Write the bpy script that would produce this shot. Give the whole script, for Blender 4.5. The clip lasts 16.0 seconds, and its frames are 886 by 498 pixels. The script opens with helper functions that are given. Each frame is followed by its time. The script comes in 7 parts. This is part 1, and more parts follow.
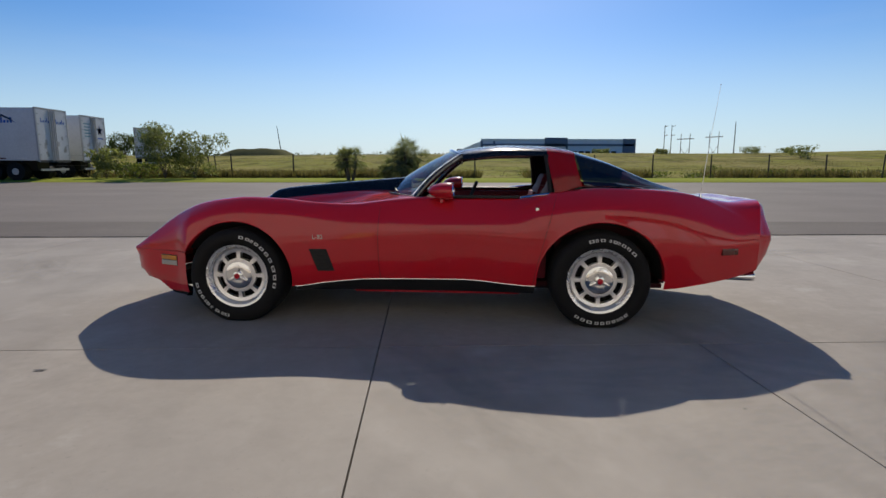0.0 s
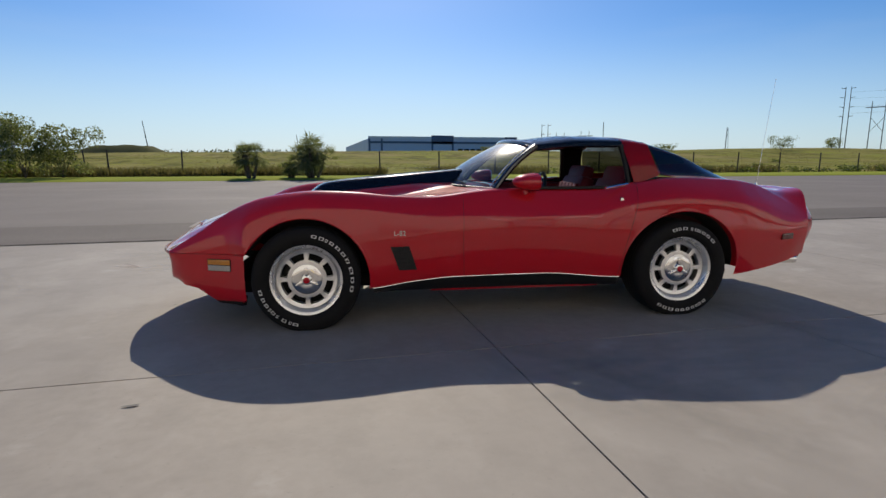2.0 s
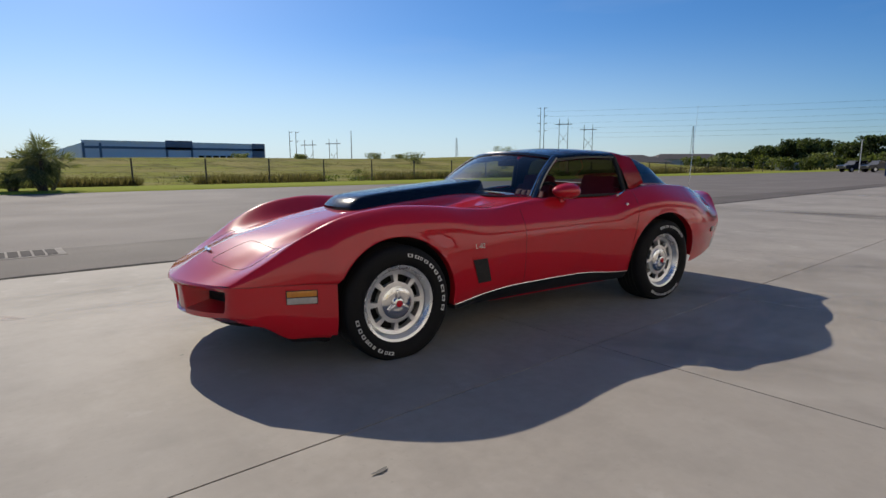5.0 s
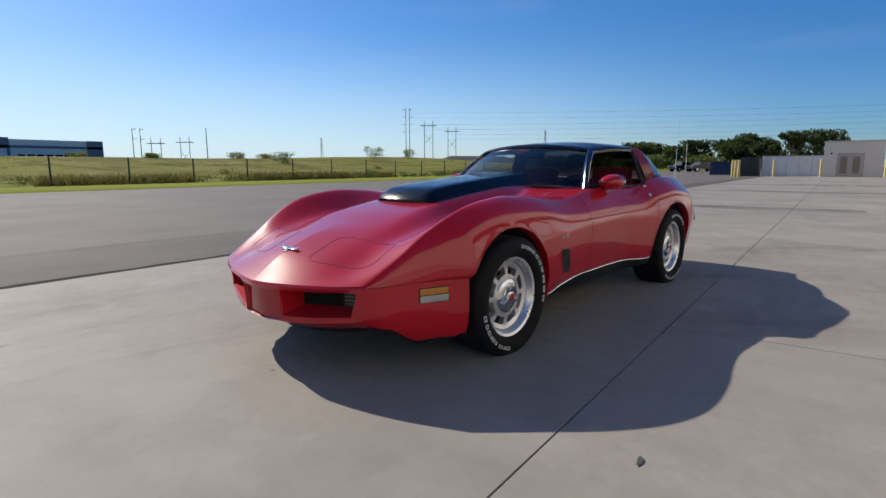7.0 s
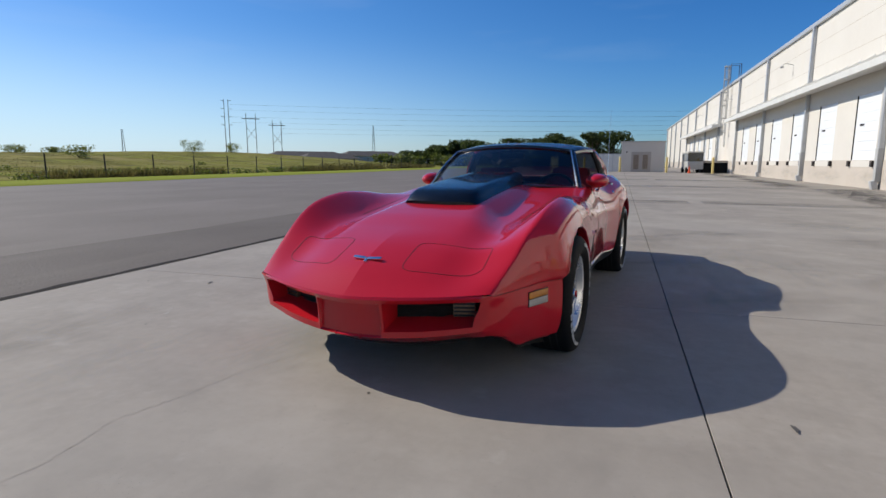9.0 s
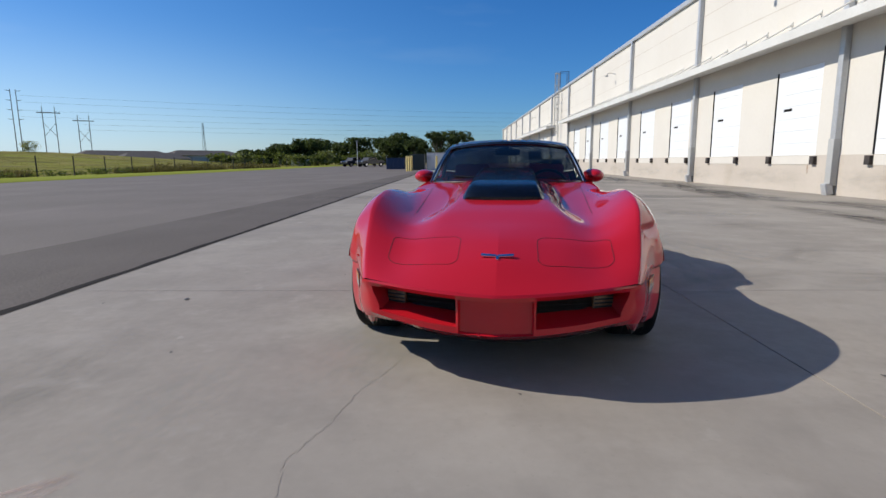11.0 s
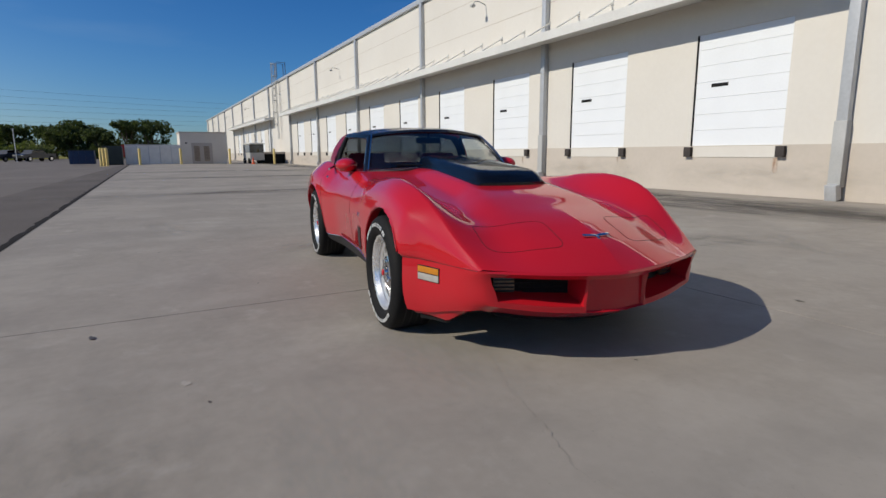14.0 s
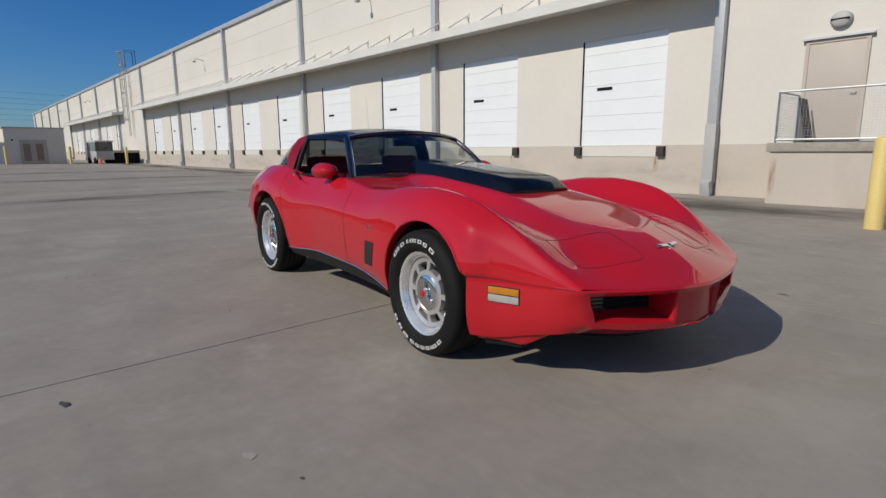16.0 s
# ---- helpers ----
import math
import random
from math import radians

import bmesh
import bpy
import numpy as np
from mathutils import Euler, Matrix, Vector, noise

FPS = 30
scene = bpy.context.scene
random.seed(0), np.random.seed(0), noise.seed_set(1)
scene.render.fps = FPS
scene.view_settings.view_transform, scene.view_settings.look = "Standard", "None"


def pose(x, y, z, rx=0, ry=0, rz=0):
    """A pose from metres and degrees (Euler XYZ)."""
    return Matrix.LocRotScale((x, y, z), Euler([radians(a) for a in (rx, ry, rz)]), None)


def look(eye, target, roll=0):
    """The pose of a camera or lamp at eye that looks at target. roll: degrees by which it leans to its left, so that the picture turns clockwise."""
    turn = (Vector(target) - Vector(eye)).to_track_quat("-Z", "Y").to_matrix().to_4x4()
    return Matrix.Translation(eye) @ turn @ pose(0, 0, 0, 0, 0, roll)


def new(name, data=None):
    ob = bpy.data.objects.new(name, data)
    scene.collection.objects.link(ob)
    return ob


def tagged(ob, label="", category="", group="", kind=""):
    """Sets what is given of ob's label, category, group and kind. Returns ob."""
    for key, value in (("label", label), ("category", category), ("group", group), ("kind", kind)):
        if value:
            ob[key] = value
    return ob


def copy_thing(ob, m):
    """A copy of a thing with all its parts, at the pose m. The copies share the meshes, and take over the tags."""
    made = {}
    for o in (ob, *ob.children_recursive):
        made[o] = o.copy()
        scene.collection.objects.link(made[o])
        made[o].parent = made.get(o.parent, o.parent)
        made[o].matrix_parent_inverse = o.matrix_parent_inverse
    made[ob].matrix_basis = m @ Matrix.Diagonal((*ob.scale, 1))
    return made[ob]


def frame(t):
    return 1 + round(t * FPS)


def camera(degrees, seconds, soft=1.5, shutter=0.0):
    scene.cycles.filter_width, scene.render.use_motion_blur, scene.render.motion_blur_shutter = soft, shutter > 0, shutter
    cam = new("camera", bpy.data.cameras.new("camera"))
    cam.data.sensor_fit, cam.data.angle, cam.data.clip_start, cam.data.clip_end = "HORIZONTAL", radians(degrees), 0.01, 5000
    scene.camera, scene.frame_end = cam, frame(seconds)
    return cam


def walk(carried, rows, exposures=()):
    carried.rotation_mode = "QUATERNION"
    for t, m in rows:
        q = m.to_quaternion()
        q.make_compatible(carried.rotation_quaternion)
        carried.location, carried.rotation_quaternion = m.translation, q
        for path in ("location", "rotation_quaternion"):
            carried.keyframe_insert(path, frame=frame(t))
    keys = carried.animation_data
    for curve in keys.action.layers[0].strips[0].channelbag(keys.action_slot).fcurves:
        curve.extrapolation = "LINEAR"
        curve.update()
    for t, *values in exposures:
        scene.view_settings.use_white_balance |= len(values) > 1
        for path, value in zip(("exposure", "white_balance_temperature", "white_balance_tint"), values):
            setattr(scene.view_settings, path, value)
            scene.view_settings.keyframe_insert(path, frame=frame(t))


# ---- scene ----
cam = camera(78.7, 16.0, soft=1.5)
PATH = [
    (0, (0.277, -3.137, 1.099), (0.345, -1.164, 0.783), 0.10),
    (0.5, (-0.021, -3.043, 1.051), (0.158, -1.077, 0.735), -0.06),
    (1, (-0.338, -2.950, 1.074), (-0.054, -0.997, 0.750), 0.03),
    (1.5, (-0.689, -2.931, 1.080), (-0.316, -0.991, 0.767), 0.03),
    (2, (-0.998, -2.772, 1.048), (-0.522, -0.857, 0.724), 0.01),
    (2.5, (-1.305, -2.612, 1.067), (-0.717, -0.728, 0.742), 0.00),
    (3, (-1.637, -2.538, 1.087), (-0.929, -0.694, 0.774), -0.05),
    (3.5, (-1.906, -2.388, 1.057), (-1.072, -0.598, 0.742), -0.21),
    (4, (-2.151, -2.242, 1.079), (-1.181, -0.522, 0.763), -0.37),
    (4.2, (-2.282, -2.170, 1.082), (-1.242, -0.491, 0.770), -0.37),
    (6.3, (-3.339, -1.176, 1.041), (-1.843, 0.118, 0.745), 0.01),
    (6.5, (-3.416, -1.055, 1.023), (-1.895, 0.209, 0.726), -0.04),
    (7, (-3.599, -0.799, 1.020), (-1.997, 0.361, 0.721), -0.19),
    (7.5, (-3.797, -0.564, 1.051), (-2.109, 0.465, 0.753), -0.21),
    (8, (-3.916, -0.260, 1.031), (-2.152, 0.632, 0.726), -0.18),
    (8.2, (-3.955, -0.137, 1.048), (-2.162, 0.693, 0.739), -0.09),
    (10.3, (-4.318, 1.247, 1.057), (-2.360, 1.509, 0.746), -0.48),
    (10.5, (-4.324, 1.369, 1.053), (-2.358, 1.567, 0.742), -0.47),
    (11, (-4.284, 1.727, 1.039), (-2.311, 1.782, 0.718), -0.44),
    (11.5, (-4.302, 2.100, 1.048), (-2.331, 2.003, 0.724), -0.15),
    (12, (-4.268, 2.425, 1.031), (-2.310, 2.180, 0.708), -0.27),
    (12.5, (-4.161, 2.708, 1.022), (-2.239, 2.269, 0.687), -0.22),
    (13, (-4.076, 3.028, 1.041), (-2.206, 2.404, 0.709), -0.28),
    (13.5, (-3.925, 3.255, 0.992), (-2.116, 2.472, 0.655), -0.36),
    (14, (-3.736, 3.465, 1.004), (-2.003, 2.529, 0.653), -0.39),
    (14.5, (-3.551, 3.711, 1.025), (-1.899, 2.639, 0.677), -0.40),
    (15, (-3.318, 3.856, 1.002), (-1.747, 2.671, 0.645), -0.30),
    (15.5, (-3.112, 3.972, 1.028), (-1.592, 2.724, 0.666), -0.32),
    (16, (-2.949, 4.051, 1.053), (-1.486, 2.735, 0.692), -0.39),
]
EXPOSURES = [(0, -0.06, 6900, 11), (3.5, -0.06, 6900, 11), (8, 0.07, 6600, 10), (10.5, 0.07, 6500, 10), (12.5, -0.08, 6550, 10), (14.5, -0.32, 6650, 9), (16, -0.38, 6650, 9)]
walk(cam, [(t, look(eye, target, roll)) for t, eye, target, roll in PATH], EXPOSURES)

# ---- world, sun ----
SUN_AZ, SUN_EL = 83.5, 36.4
world = bpy.data.worlds.new("sky_world")
scene.world = world
world.use_nodes = True
_wn = world.node_tree.nodes
_wl = world.node_tree.links
_sky = _wn.new("ShaderNodeTexSky")
_sky.sky_type = "NISHITA"
_sky.sun_disc = False
_sky.sun_elevation = radians(SUN_EL)
_sky.sun_rotation = radians(90 - SUN_AZ)
_sky.air_density, _sky.dust_density, _sky.ozone_density = 1.0, 0.45, 4.5
_hs = _wn.new("ShaderNodeHueSaturation")
_hs.inputs["Saturation"].default_value = 1.18
_bal = _wn.new("ShaderNodeMix")
_bal.data_type, _bal.blend_type = "RGBA", "MULTIPLY"
_bal.inputs[0].default_value, _bal.inputs[7].default_value = 1.0, (0.89, 1.0, 1.19, 1)
_wl.new(_sky.outputs[0], _bal.inputs[6])
_wl.new(_bal.outputs[2], _hs.inputs["Color"])
# faint high cirrus
_tc, _mp, _nz, _rg, _mx = _wn.new("ShaderNodeTexCoord"), _wn.new("ShaderNodeMapping"), _wn.new("ShaderNodeTexNoise"), _wn.new("ShaderNodeMapRange"), _wn.new("ShaderNodeMix")
_mp.inputs["Scale"].default_value = (0.8, 2.0, 9.0)
_nz.inputs["Scale"].default_value, _nz.inputs["Detail"].default_value = 1.6, 6
_rg.inputs["From Min"].default_value, _rg.inputs["From Max"].default_value, _rg.inputs["To Max"].default_value = 0.55, 0.90, 0.10
_mx.data_type = "RGBA"
_mx.inputs[7].default_value = (7.5, 8.0, 8.6, 1)
_wl.new(_tc.outputs["Generated"], _mp.inputs["Vector"])
_wl.new(_mp.outputs[0], _nz.inputs["Vector"])
_wl.new(_nz.outputs["Fac"], _rg.inputs["Value"])
_wl.new(_rg.outputs[0], _mx.inputs[0])
_wl.new(_hs.outputs[0], _mx.inputs[6])
# pale haze low in the sky on the sun's side
_sx, _hz, _hy, _hm, _hx = _wn.new("ShaderNodeSeparateXYZ"), _wn.new("ShaderNodeMapRange"), _wn.new("ShaderNodeMapRange"), _wn.new("ShaderNodeMath"), _wn.new("ShaderNodeMix")
_hz.interpolation_type = _hy.interpolation_type = "SMOOTHSTEP"
for _q, _v in ((_hz, (0.0, 0.24, 0.72, 0.0)), (_hy, (0.0, 0.95, 0.0, 1.0))):
    for _nm, _x in zip(("From Min", "From Max", "To Min", "To Max"), _v):
        _q.inputs[_nm].default_value = _x
_hm.operation, _hx.data_type = "MULTIPLY", "RGBA"
_hx.inputs[7].default_value = (6.2, 8.4, 10.2, 1)
_wl.new(_tc.outputs["Generated"], _sx.inputs[0])
_wl.new(_sx.outputs["Z"], _hz.inputs["Value"])
_wl.new(_sx.outputs["Y"], _hy.inputs["Value"])
_wl.new(_hz.outputs[0], _hm.inputs[0])
_wl.new(_hy.outputs[0], _hm.inputs[1])
_wl.new(_hm.outputs[0], _hx.inputs[0])
_dy, _dx = _wn.new("ShaderNodeMapRange"), _wn.new("ShaderNodeMix")
_dy.interpolation_type = "SMOOTHSTEP"
for _nm, _x in zip(("From Min", "From Max", "To Min", "To Max"), (-0.4, 0.6, 1.0, 0.0)):
    _dy.inputs[_nm].default_value = _x
_dx.data_type, _dx.blend_type = "RGBA", "MULTIPLY"
_dx.inputs[7].default_value = (0.62, 0.85, 0.98, 1)
_wl.new(_sx.outputs["Y"], _dy.inputs["Value"])
_wl.new(_dy.outputs[0], _dx.inputs[0])
_wl.new(_mx.outputs[2], _dx.inputs[6])
_wl.new(_dx.outputs[2], _hx.inputs[6])
_wl.new(_hx.outputs[2], _wn["Background"].inputs["Color"])
_wn["Background"].inputs["Strength"].default_value = 0.092
sun_lamp = new("sun", bpy.data.lights.new("sun", "SUN"))
sun_lamp.data.energy, sun_lamp.data.angle, sun_lamp.data.color = 4.75, radians(0.5), (1.0, 0.94, 0.825)
_sd = Vector((math.cos(radians(SUN_AZ)) * math.cos(radians(SUN_EL)), math.sin(radians(SUN_AZ)) * math.cos(radians(SUN_EL)), math.sin(radians(SUN_EL))))
sun_lamp.matrix_world = look(_sd * 60, (0, 0, 0))

# ---- materials ----


def nodes_of(m):
    m.use_nodes = True
    return m.node_tree.nodes, m.node_tree.links, m.node_tree.nodes["Principled BSDF"]


def surf(name, c1, c2=None, rough=0.6, metal=0.0, scale=3.0, fine=60.0, mix=0.5, bump=0.0, depth=0.01, coat=0.0, spec=0.5, island=0.0, rough_var=0.08, stretch=(1, 1, 1), coords="Object"):
    """A procedural surface: two colours mixed by coarse and fine noise, with roughness variation and relief."""
    m = bpy.data.materials.new(name)
    n, l, p = nodes_of(m)
    c2 = c2 or tuple(c * 0.75 for c in c1)
    tc, mp = n.new("ShaderNodeTexCoord"), n.new("ShaderNodeMapping")
    mp.inputs["Scale"].default_value = stretch
    l.new(tc.outputs[coords], mp.inputs["Vector"])
    big, small = n.new("ShaderNodeTexNoise"), n.new("ShaderNodeTexNoise")
    big.inputs["Scale"].default_value, big.inputs["Detail"].default_value = scale, 5
    small.inputs["Scale"].default_value, small.inputs["Detail"].default_value = fine, 3
    for q in (big, small):
        l.new(mp.outputs[0], q.inputs["Vector"])
    blend = n.new("ShaderNodeMix")
    blend.data_type = "FLOAT"
    blend.inputs[0].default_value = 1 - mix
    l.new(big.outputs["Fac"], blend.inputs[2])
    l.new(small.outputs["Fac"], blend.inputs[3])
    ramp = n.new("ShaderNodeMapRange")
    ramp.inputs["From Min"].default_value, ramp.inputs["From Max"].default_value = 0.33, 0.67
    l.new(blend.outputs[0], ramp.inputs["Value"])
    fac = ramp.outputs[0]
    if island:
        oi, ad = n.new("ShaderNodeObjectInfo"), n.new("ShaderNodeMath")
        sub = n.new("ShaderNodeMath")
        sub.operation, ad.operation, ad.use_clamp = "MULTIPLY_ADD", "ADD", True
        sub.inputs[1].default_value, sub.inputs[2].default_value = island, -island / 2
        l.new(oi.outputs["Random"], sub.inputs[0])
        l.new(fac, ad.inputs[0])
        l.new(sub.outputs[0], ad.inputs[1])
        fac = ad.outputs[0]
    col = n.new("ShaderNodeMix")
    col.data_type = "RGBA"
    col.inputs[6].default_value, col.inputs[7].default_value = (*c1, 1), (*c2, 1)
    l.new(fac, col.inputs[0])
    l.new(col.outputs[2], p.inputs["Base Color"])
    rr = n.new("ShaderNodeMapRange")
    rr.inputs["To Min"].default_value, rr.inputs["To Max"].default_value = max(0.02, rough - rough_var), min(1, rough + rough_var)
    l.new(big.outputs["Fac"], rr.inputs["Value"])
    l.new(rr.outputs[0], p.inputs["Roughness"])
    p.inputs["Metallic"].default_value = metal
    p.inputs["Coat Weight"].default_value = coat
    p.inputs["Coat Roughness"].default_value = 0.008
    p.inputs["Specular IOR Level"].default_value = spec
    if bump:
        b = n.new("ShaderNodeBump")
        b.inputs["Strength"].default_value, b.inputs["Distance"].default_value = bump, depth
        l.new(blend.outputs[0], b.inputs["Height"])
        l.new(b.outputs[0], p.inputs["Normal"])
    return m


def glass(name, tint, rough=0.0, ior=1.5):
    m = bpy.data.materials.new(name)
    n, l, p = nodes_of(m)
    n.remove(p)
    t, g, f, x = n.new("ShaderNodeBsdfTransparent"), n.new("ShaderNodeBsdfGlossy"), n.new("ShaderNodeLayerWeight"), n.new("ShaderNodeMixShader")
    pw, ma = n.new("ShaderNodeMath"), n.new("ShaderNodeMath")
    t.inputs[0].default_value = (*tint, 1)
    g.inputs["Roughness"].default_value = rough
    # grazing gloss, the same from both sides of the pane
    r0 = ((ior - 1) / (ior + 1)) ** 2 * 1.8
    f.inputs["Blend"].default_value = 0.5
    pw.operation, ma.operation = "POWER", "MULTIPLY_ADD"
    pw.inputs[1].default_value, ma.inputs[1].default_value, ma.inputs[2].default_value = 5.0, 1 - r0, r0
    l.new(f.outputs["Facing"], pw.inputs[0])
    l.new(pw.outputs[0], ma.inputs[0])
    l.new(ma.outputs[0], x.inputs[0])
    l.new(t.outputs[0], x.inputs[1])
    l.new(g.outputs[0], x.inputs[2])
    l.new(x.outputs[0], n["Material Output"].inputs[0])
    return m


PAINT = surf("red_car_paint", (0.46, 0.0105, 0.019), (0.42, 0.009, 0.017), rough=0.34, scale=1.5, fine=900, coat=1.0, rough_var=0.03, spec=0.03)
PAINT_BLACK = surf("black_gloss_paint", (0.006, 0.007, 0.010), (0.009, 0.010, 0.014), rough=0.2, scale=2, fine=400, coat=1.0, rough_var=0.03)
BLACK_TRIM = surf("black_trim", (0.006, 0.006, 0.007), (0.010, 0.010, 0.011), rough=0.45, scale=8, fine=120, spec=0.25)
SEAM = surf("panel_gap", (0.030, 0.003, 0.004), (0.045, 0.004, 0.005), rough=0.8, scale=8)
MATT_BLACK = surf("matt_black_plastic", (0.006, 0.006, 0.006), (0.010, 0.010, 0.010), rough=0.75, scale=9, spec=0.15)
WELL = surf("wheel_well_black", (0.010, 0.010, 0.010), (0.02, 0.018, 0.016), rough=0.9, scale=6)
RUBBER = surf("tyre_rubber", (0.007, 0.007, 0.008), (0.012, 0.0115, 0.011), rough=0.72, scale=7, fine=90, bump=0.15, depth=0.002, spec=0.16)
LETTER = surf("raised_white_rubber", (0.72, 0.72, 0.70), (0.55, 0.55, 0.53), rough=0.6, scale=20)
ALLOY = surf("machined_alloy", (0.86, 0.85, 0.84), (0.74, 0.73, 0.72), rough=0.32, metal=0.82, scale=6, fine=140, bump=0.03, depth=0.001)
CHROME = surf("chrome", (0.80, 0.80, 0.80), (0.70, 0.70, 0.70), rough=0.08, metal=1.0, scale=9, rough_var=0.04)
RIM_LIP = surf("polished_rim", (0.84, 0.84, 0.83), (0.74, 0.74, 0.73), rough=0.28, metal=0.75, scale=8, fine=120)
AMBER = surf("amber_lens", (0.55, 0.21, 0.01), (0.44, 0.15, 0.01), rough=0.18, scale=30, fine=200, coat=0.6, bump=0.1, depth=0.002)
CLEAR_LENS = surf("clear_ribbed_lens", (0.42, 0.40, 0.36), (0.30, 0.28, 0.26), rough=0.2, scale=30, fine=200, coat=0.6, bump=0.1, depth=0.002)
PARK_LENS = surf("smoked_amber_lens", (0.16, 0.095, 0.05), (0.10, 0.06, 0.035), rough=0.2, scale=30, coat=0.5)
RED_LENS = surf("dark_red_lens", (0.10, 0.006, 0.006), (0.06, 0.004, 0.004), rough=0.2, scale=30, coat=0.5)
LEATHER = surf("oxblood_leather", (0.16, 0.010, 0.022), (0.10, 0.007, 0.015), rough=0.6, scale=6, fine=220, bump=0.2, depth=0.003, spec=0.25)
CARPET = surf("oxblood_carpet", (0.07, 0.006, 0.012), (0.04, 0.004, 0.008), rough=0.95, scale=8, fine=300, bump=0.3, depth=0.004)
GLASS = glass("windshield_glass", (0.48, 0.54, 0.53), rough=0.16)
GLASS_DARK = glass("tinted_rear_glass", (0.13, 0.145, 0.155))
MIRROR = surf("mirror_silver", (0.85, 0.86, 0.87), (0.82, 0.83, 0.84), rough=0.03, metal=1.0, rough_var=0.01)

# ---- mesh tools ----


def mesh_object(name, bm, mats, parent=None, label="", smooth=True, sharp=35.0):
    me = bpy.data.meshes.new(name)
    bm.normal_update()
    if smooth:
        for f in bm.faces:
            f.smooth = True
        for e in bm.edges:
            if len(e.link_faces) == 2 and e.calc_face_angle(0) > radians(sharp):
                e.smooth = False
    bm.to_mesh(me)
    bm.free()
    for m in (mats if isinstance(mats, (list, tuple)) else [mats]):
        me.materials.append(m)
    ob = new(name, me)
    if parent is not None:
        ob.parent = parent
    if label:
        ob["label"] = label
    return ob


def part(name, bm, material, parent, label="", smooth=True):
    return mesh_object(name, bm, material, parent, label, smooth)


def thing(name, m, label, category, group="", kind=""):
    return tagged(new(name), label, category, group, kind) if m is None else _placed(tagged(new(name), label, category, group, kind), m)


def _placed(ob, m):
    ob.matrix_basis = m
    return ob


def box(bm, x0, x1, y0, y1, z0, z1, bevel=0.0, m=None, mat=0):
    vs = [bm.verts.new((x, y, z)) for x in (x0, x1) for y in (y0, y1) for z in (z0, z1)]
    fs = [bm.faces.new([vs[i] for i in q]) for q in ((0, 1, 3, 2), (4, 6, 7, 5), (0, 4, 5, 1), (2, 3, 7, 6), (0, 2, 6, 4), (1, 5, 7, 3))]
    for f in fs:
        f.material_index = mat
    out = vs
    if bevel:
        es = {e for f in fs for e in f.edges}
        r = bmesh.ops.bevel(bm, geom=list(es), offset=bevel, segments=2, affect="EDGES", profile=0.6)
        out = list({v for f in r["faces"] for v in f.verts} | {v for v in vs if v.is_valid})
    if m is not None:
        bmesh.ops.transform(bm, matrix=m, verts=out)
    return out


def boxed(name, dims, mat, parent, label="", bevel=0.0, m=None):
    bm = bmesh.new()
    box(bm, *dims, bevel=bevel, m=m)
    return part(name, bm, mat, parent, label, smooth=bevel > 0)


def lathe(bm, prof, n=48, axis="y", mat=0, close=False):
    """Turns a profile of (radius, along) round an axis."""
    rings = []
    for i in range(n):
        a = 2 * math.pi * i / n
        c, s = math.cos(a), math.sin(a)
        ring = []
        for r, h in prof:
            co = (r * c, h, r * s) if axis == "y" else (r * c, r * s, h) if axis == "z" else (h, r * c, r * s)
            ring.append(bm.verts.new(co))
        rings.append(ring)
    for i in range(n):
        a, b = rings[i], rings[(i + 1) % n]
        for k in range(len(prof) - 1 + (1 if close else 0)):
            k2 = (k + 1) % len(prof)
            f = bm.faces.new((a[k], b[k], b[k2], a[k2]))
            f.material_index = mat
    bmesh.ops.remove_doubles(bm, verts=[v for r in rings for v in r], dist=1e-5)


def tube(bm, pts, r, n=8, cap=True, mat=0):
    """A round bar along points; r is one radius or one for each point."""
    pts = [Vector(p) for p in pts]
    rs = r if isinstance(r, (list, tuple)) else [r] * len(pts)
    rings, up = [], None
    for i, p in enumerate(pts):
        d = (pts[min(i + 1, len(pts) - 1)] - pts[max(i - 1, 0)]).normalized()
        if up is None:
            up = d.orthogonal().normalized()
        up = (up - d * up.dot(d)).normalized()
        side = d.cross(up)
        rings.append([bm.verts.new(p + rs[i] * (math.cos(2 * math.pi * k / n) * up + math.sin(2 * math.pi * k / n) * side)) for k in range(n)])
    for a, b in zip(rings, rings[1:]):
        for k in range(n):
            bm.faces.new((a[k], a[(k + 1) % n], b[(k + 1) % n], b[k])).material_index = mat
    if cap:
        bm.faces.new(rings[0][::-1]).material_index = mat
        bm.faces.new(rings[-1]).material_index = mat


def sheet(bm, rows, mat=0, flip=False):
    """Joins rows of points into a sheet of quads."""
    vs = [[bm.verts.new(p) for p in r] for r in rows]
    for a, b in zip(vs, vs[1:]):
        for k in range(len(a) - 1):
            q = (a[k], a[k + 1], b[k + 1], b[k])
            bm.faces.new(q[::-1] if flip else q).material_index = mat
    return vs


def solidify(bm, t):
    bmesh.ops.solidify(bm, geom=bm.faces[:], thickness=t)


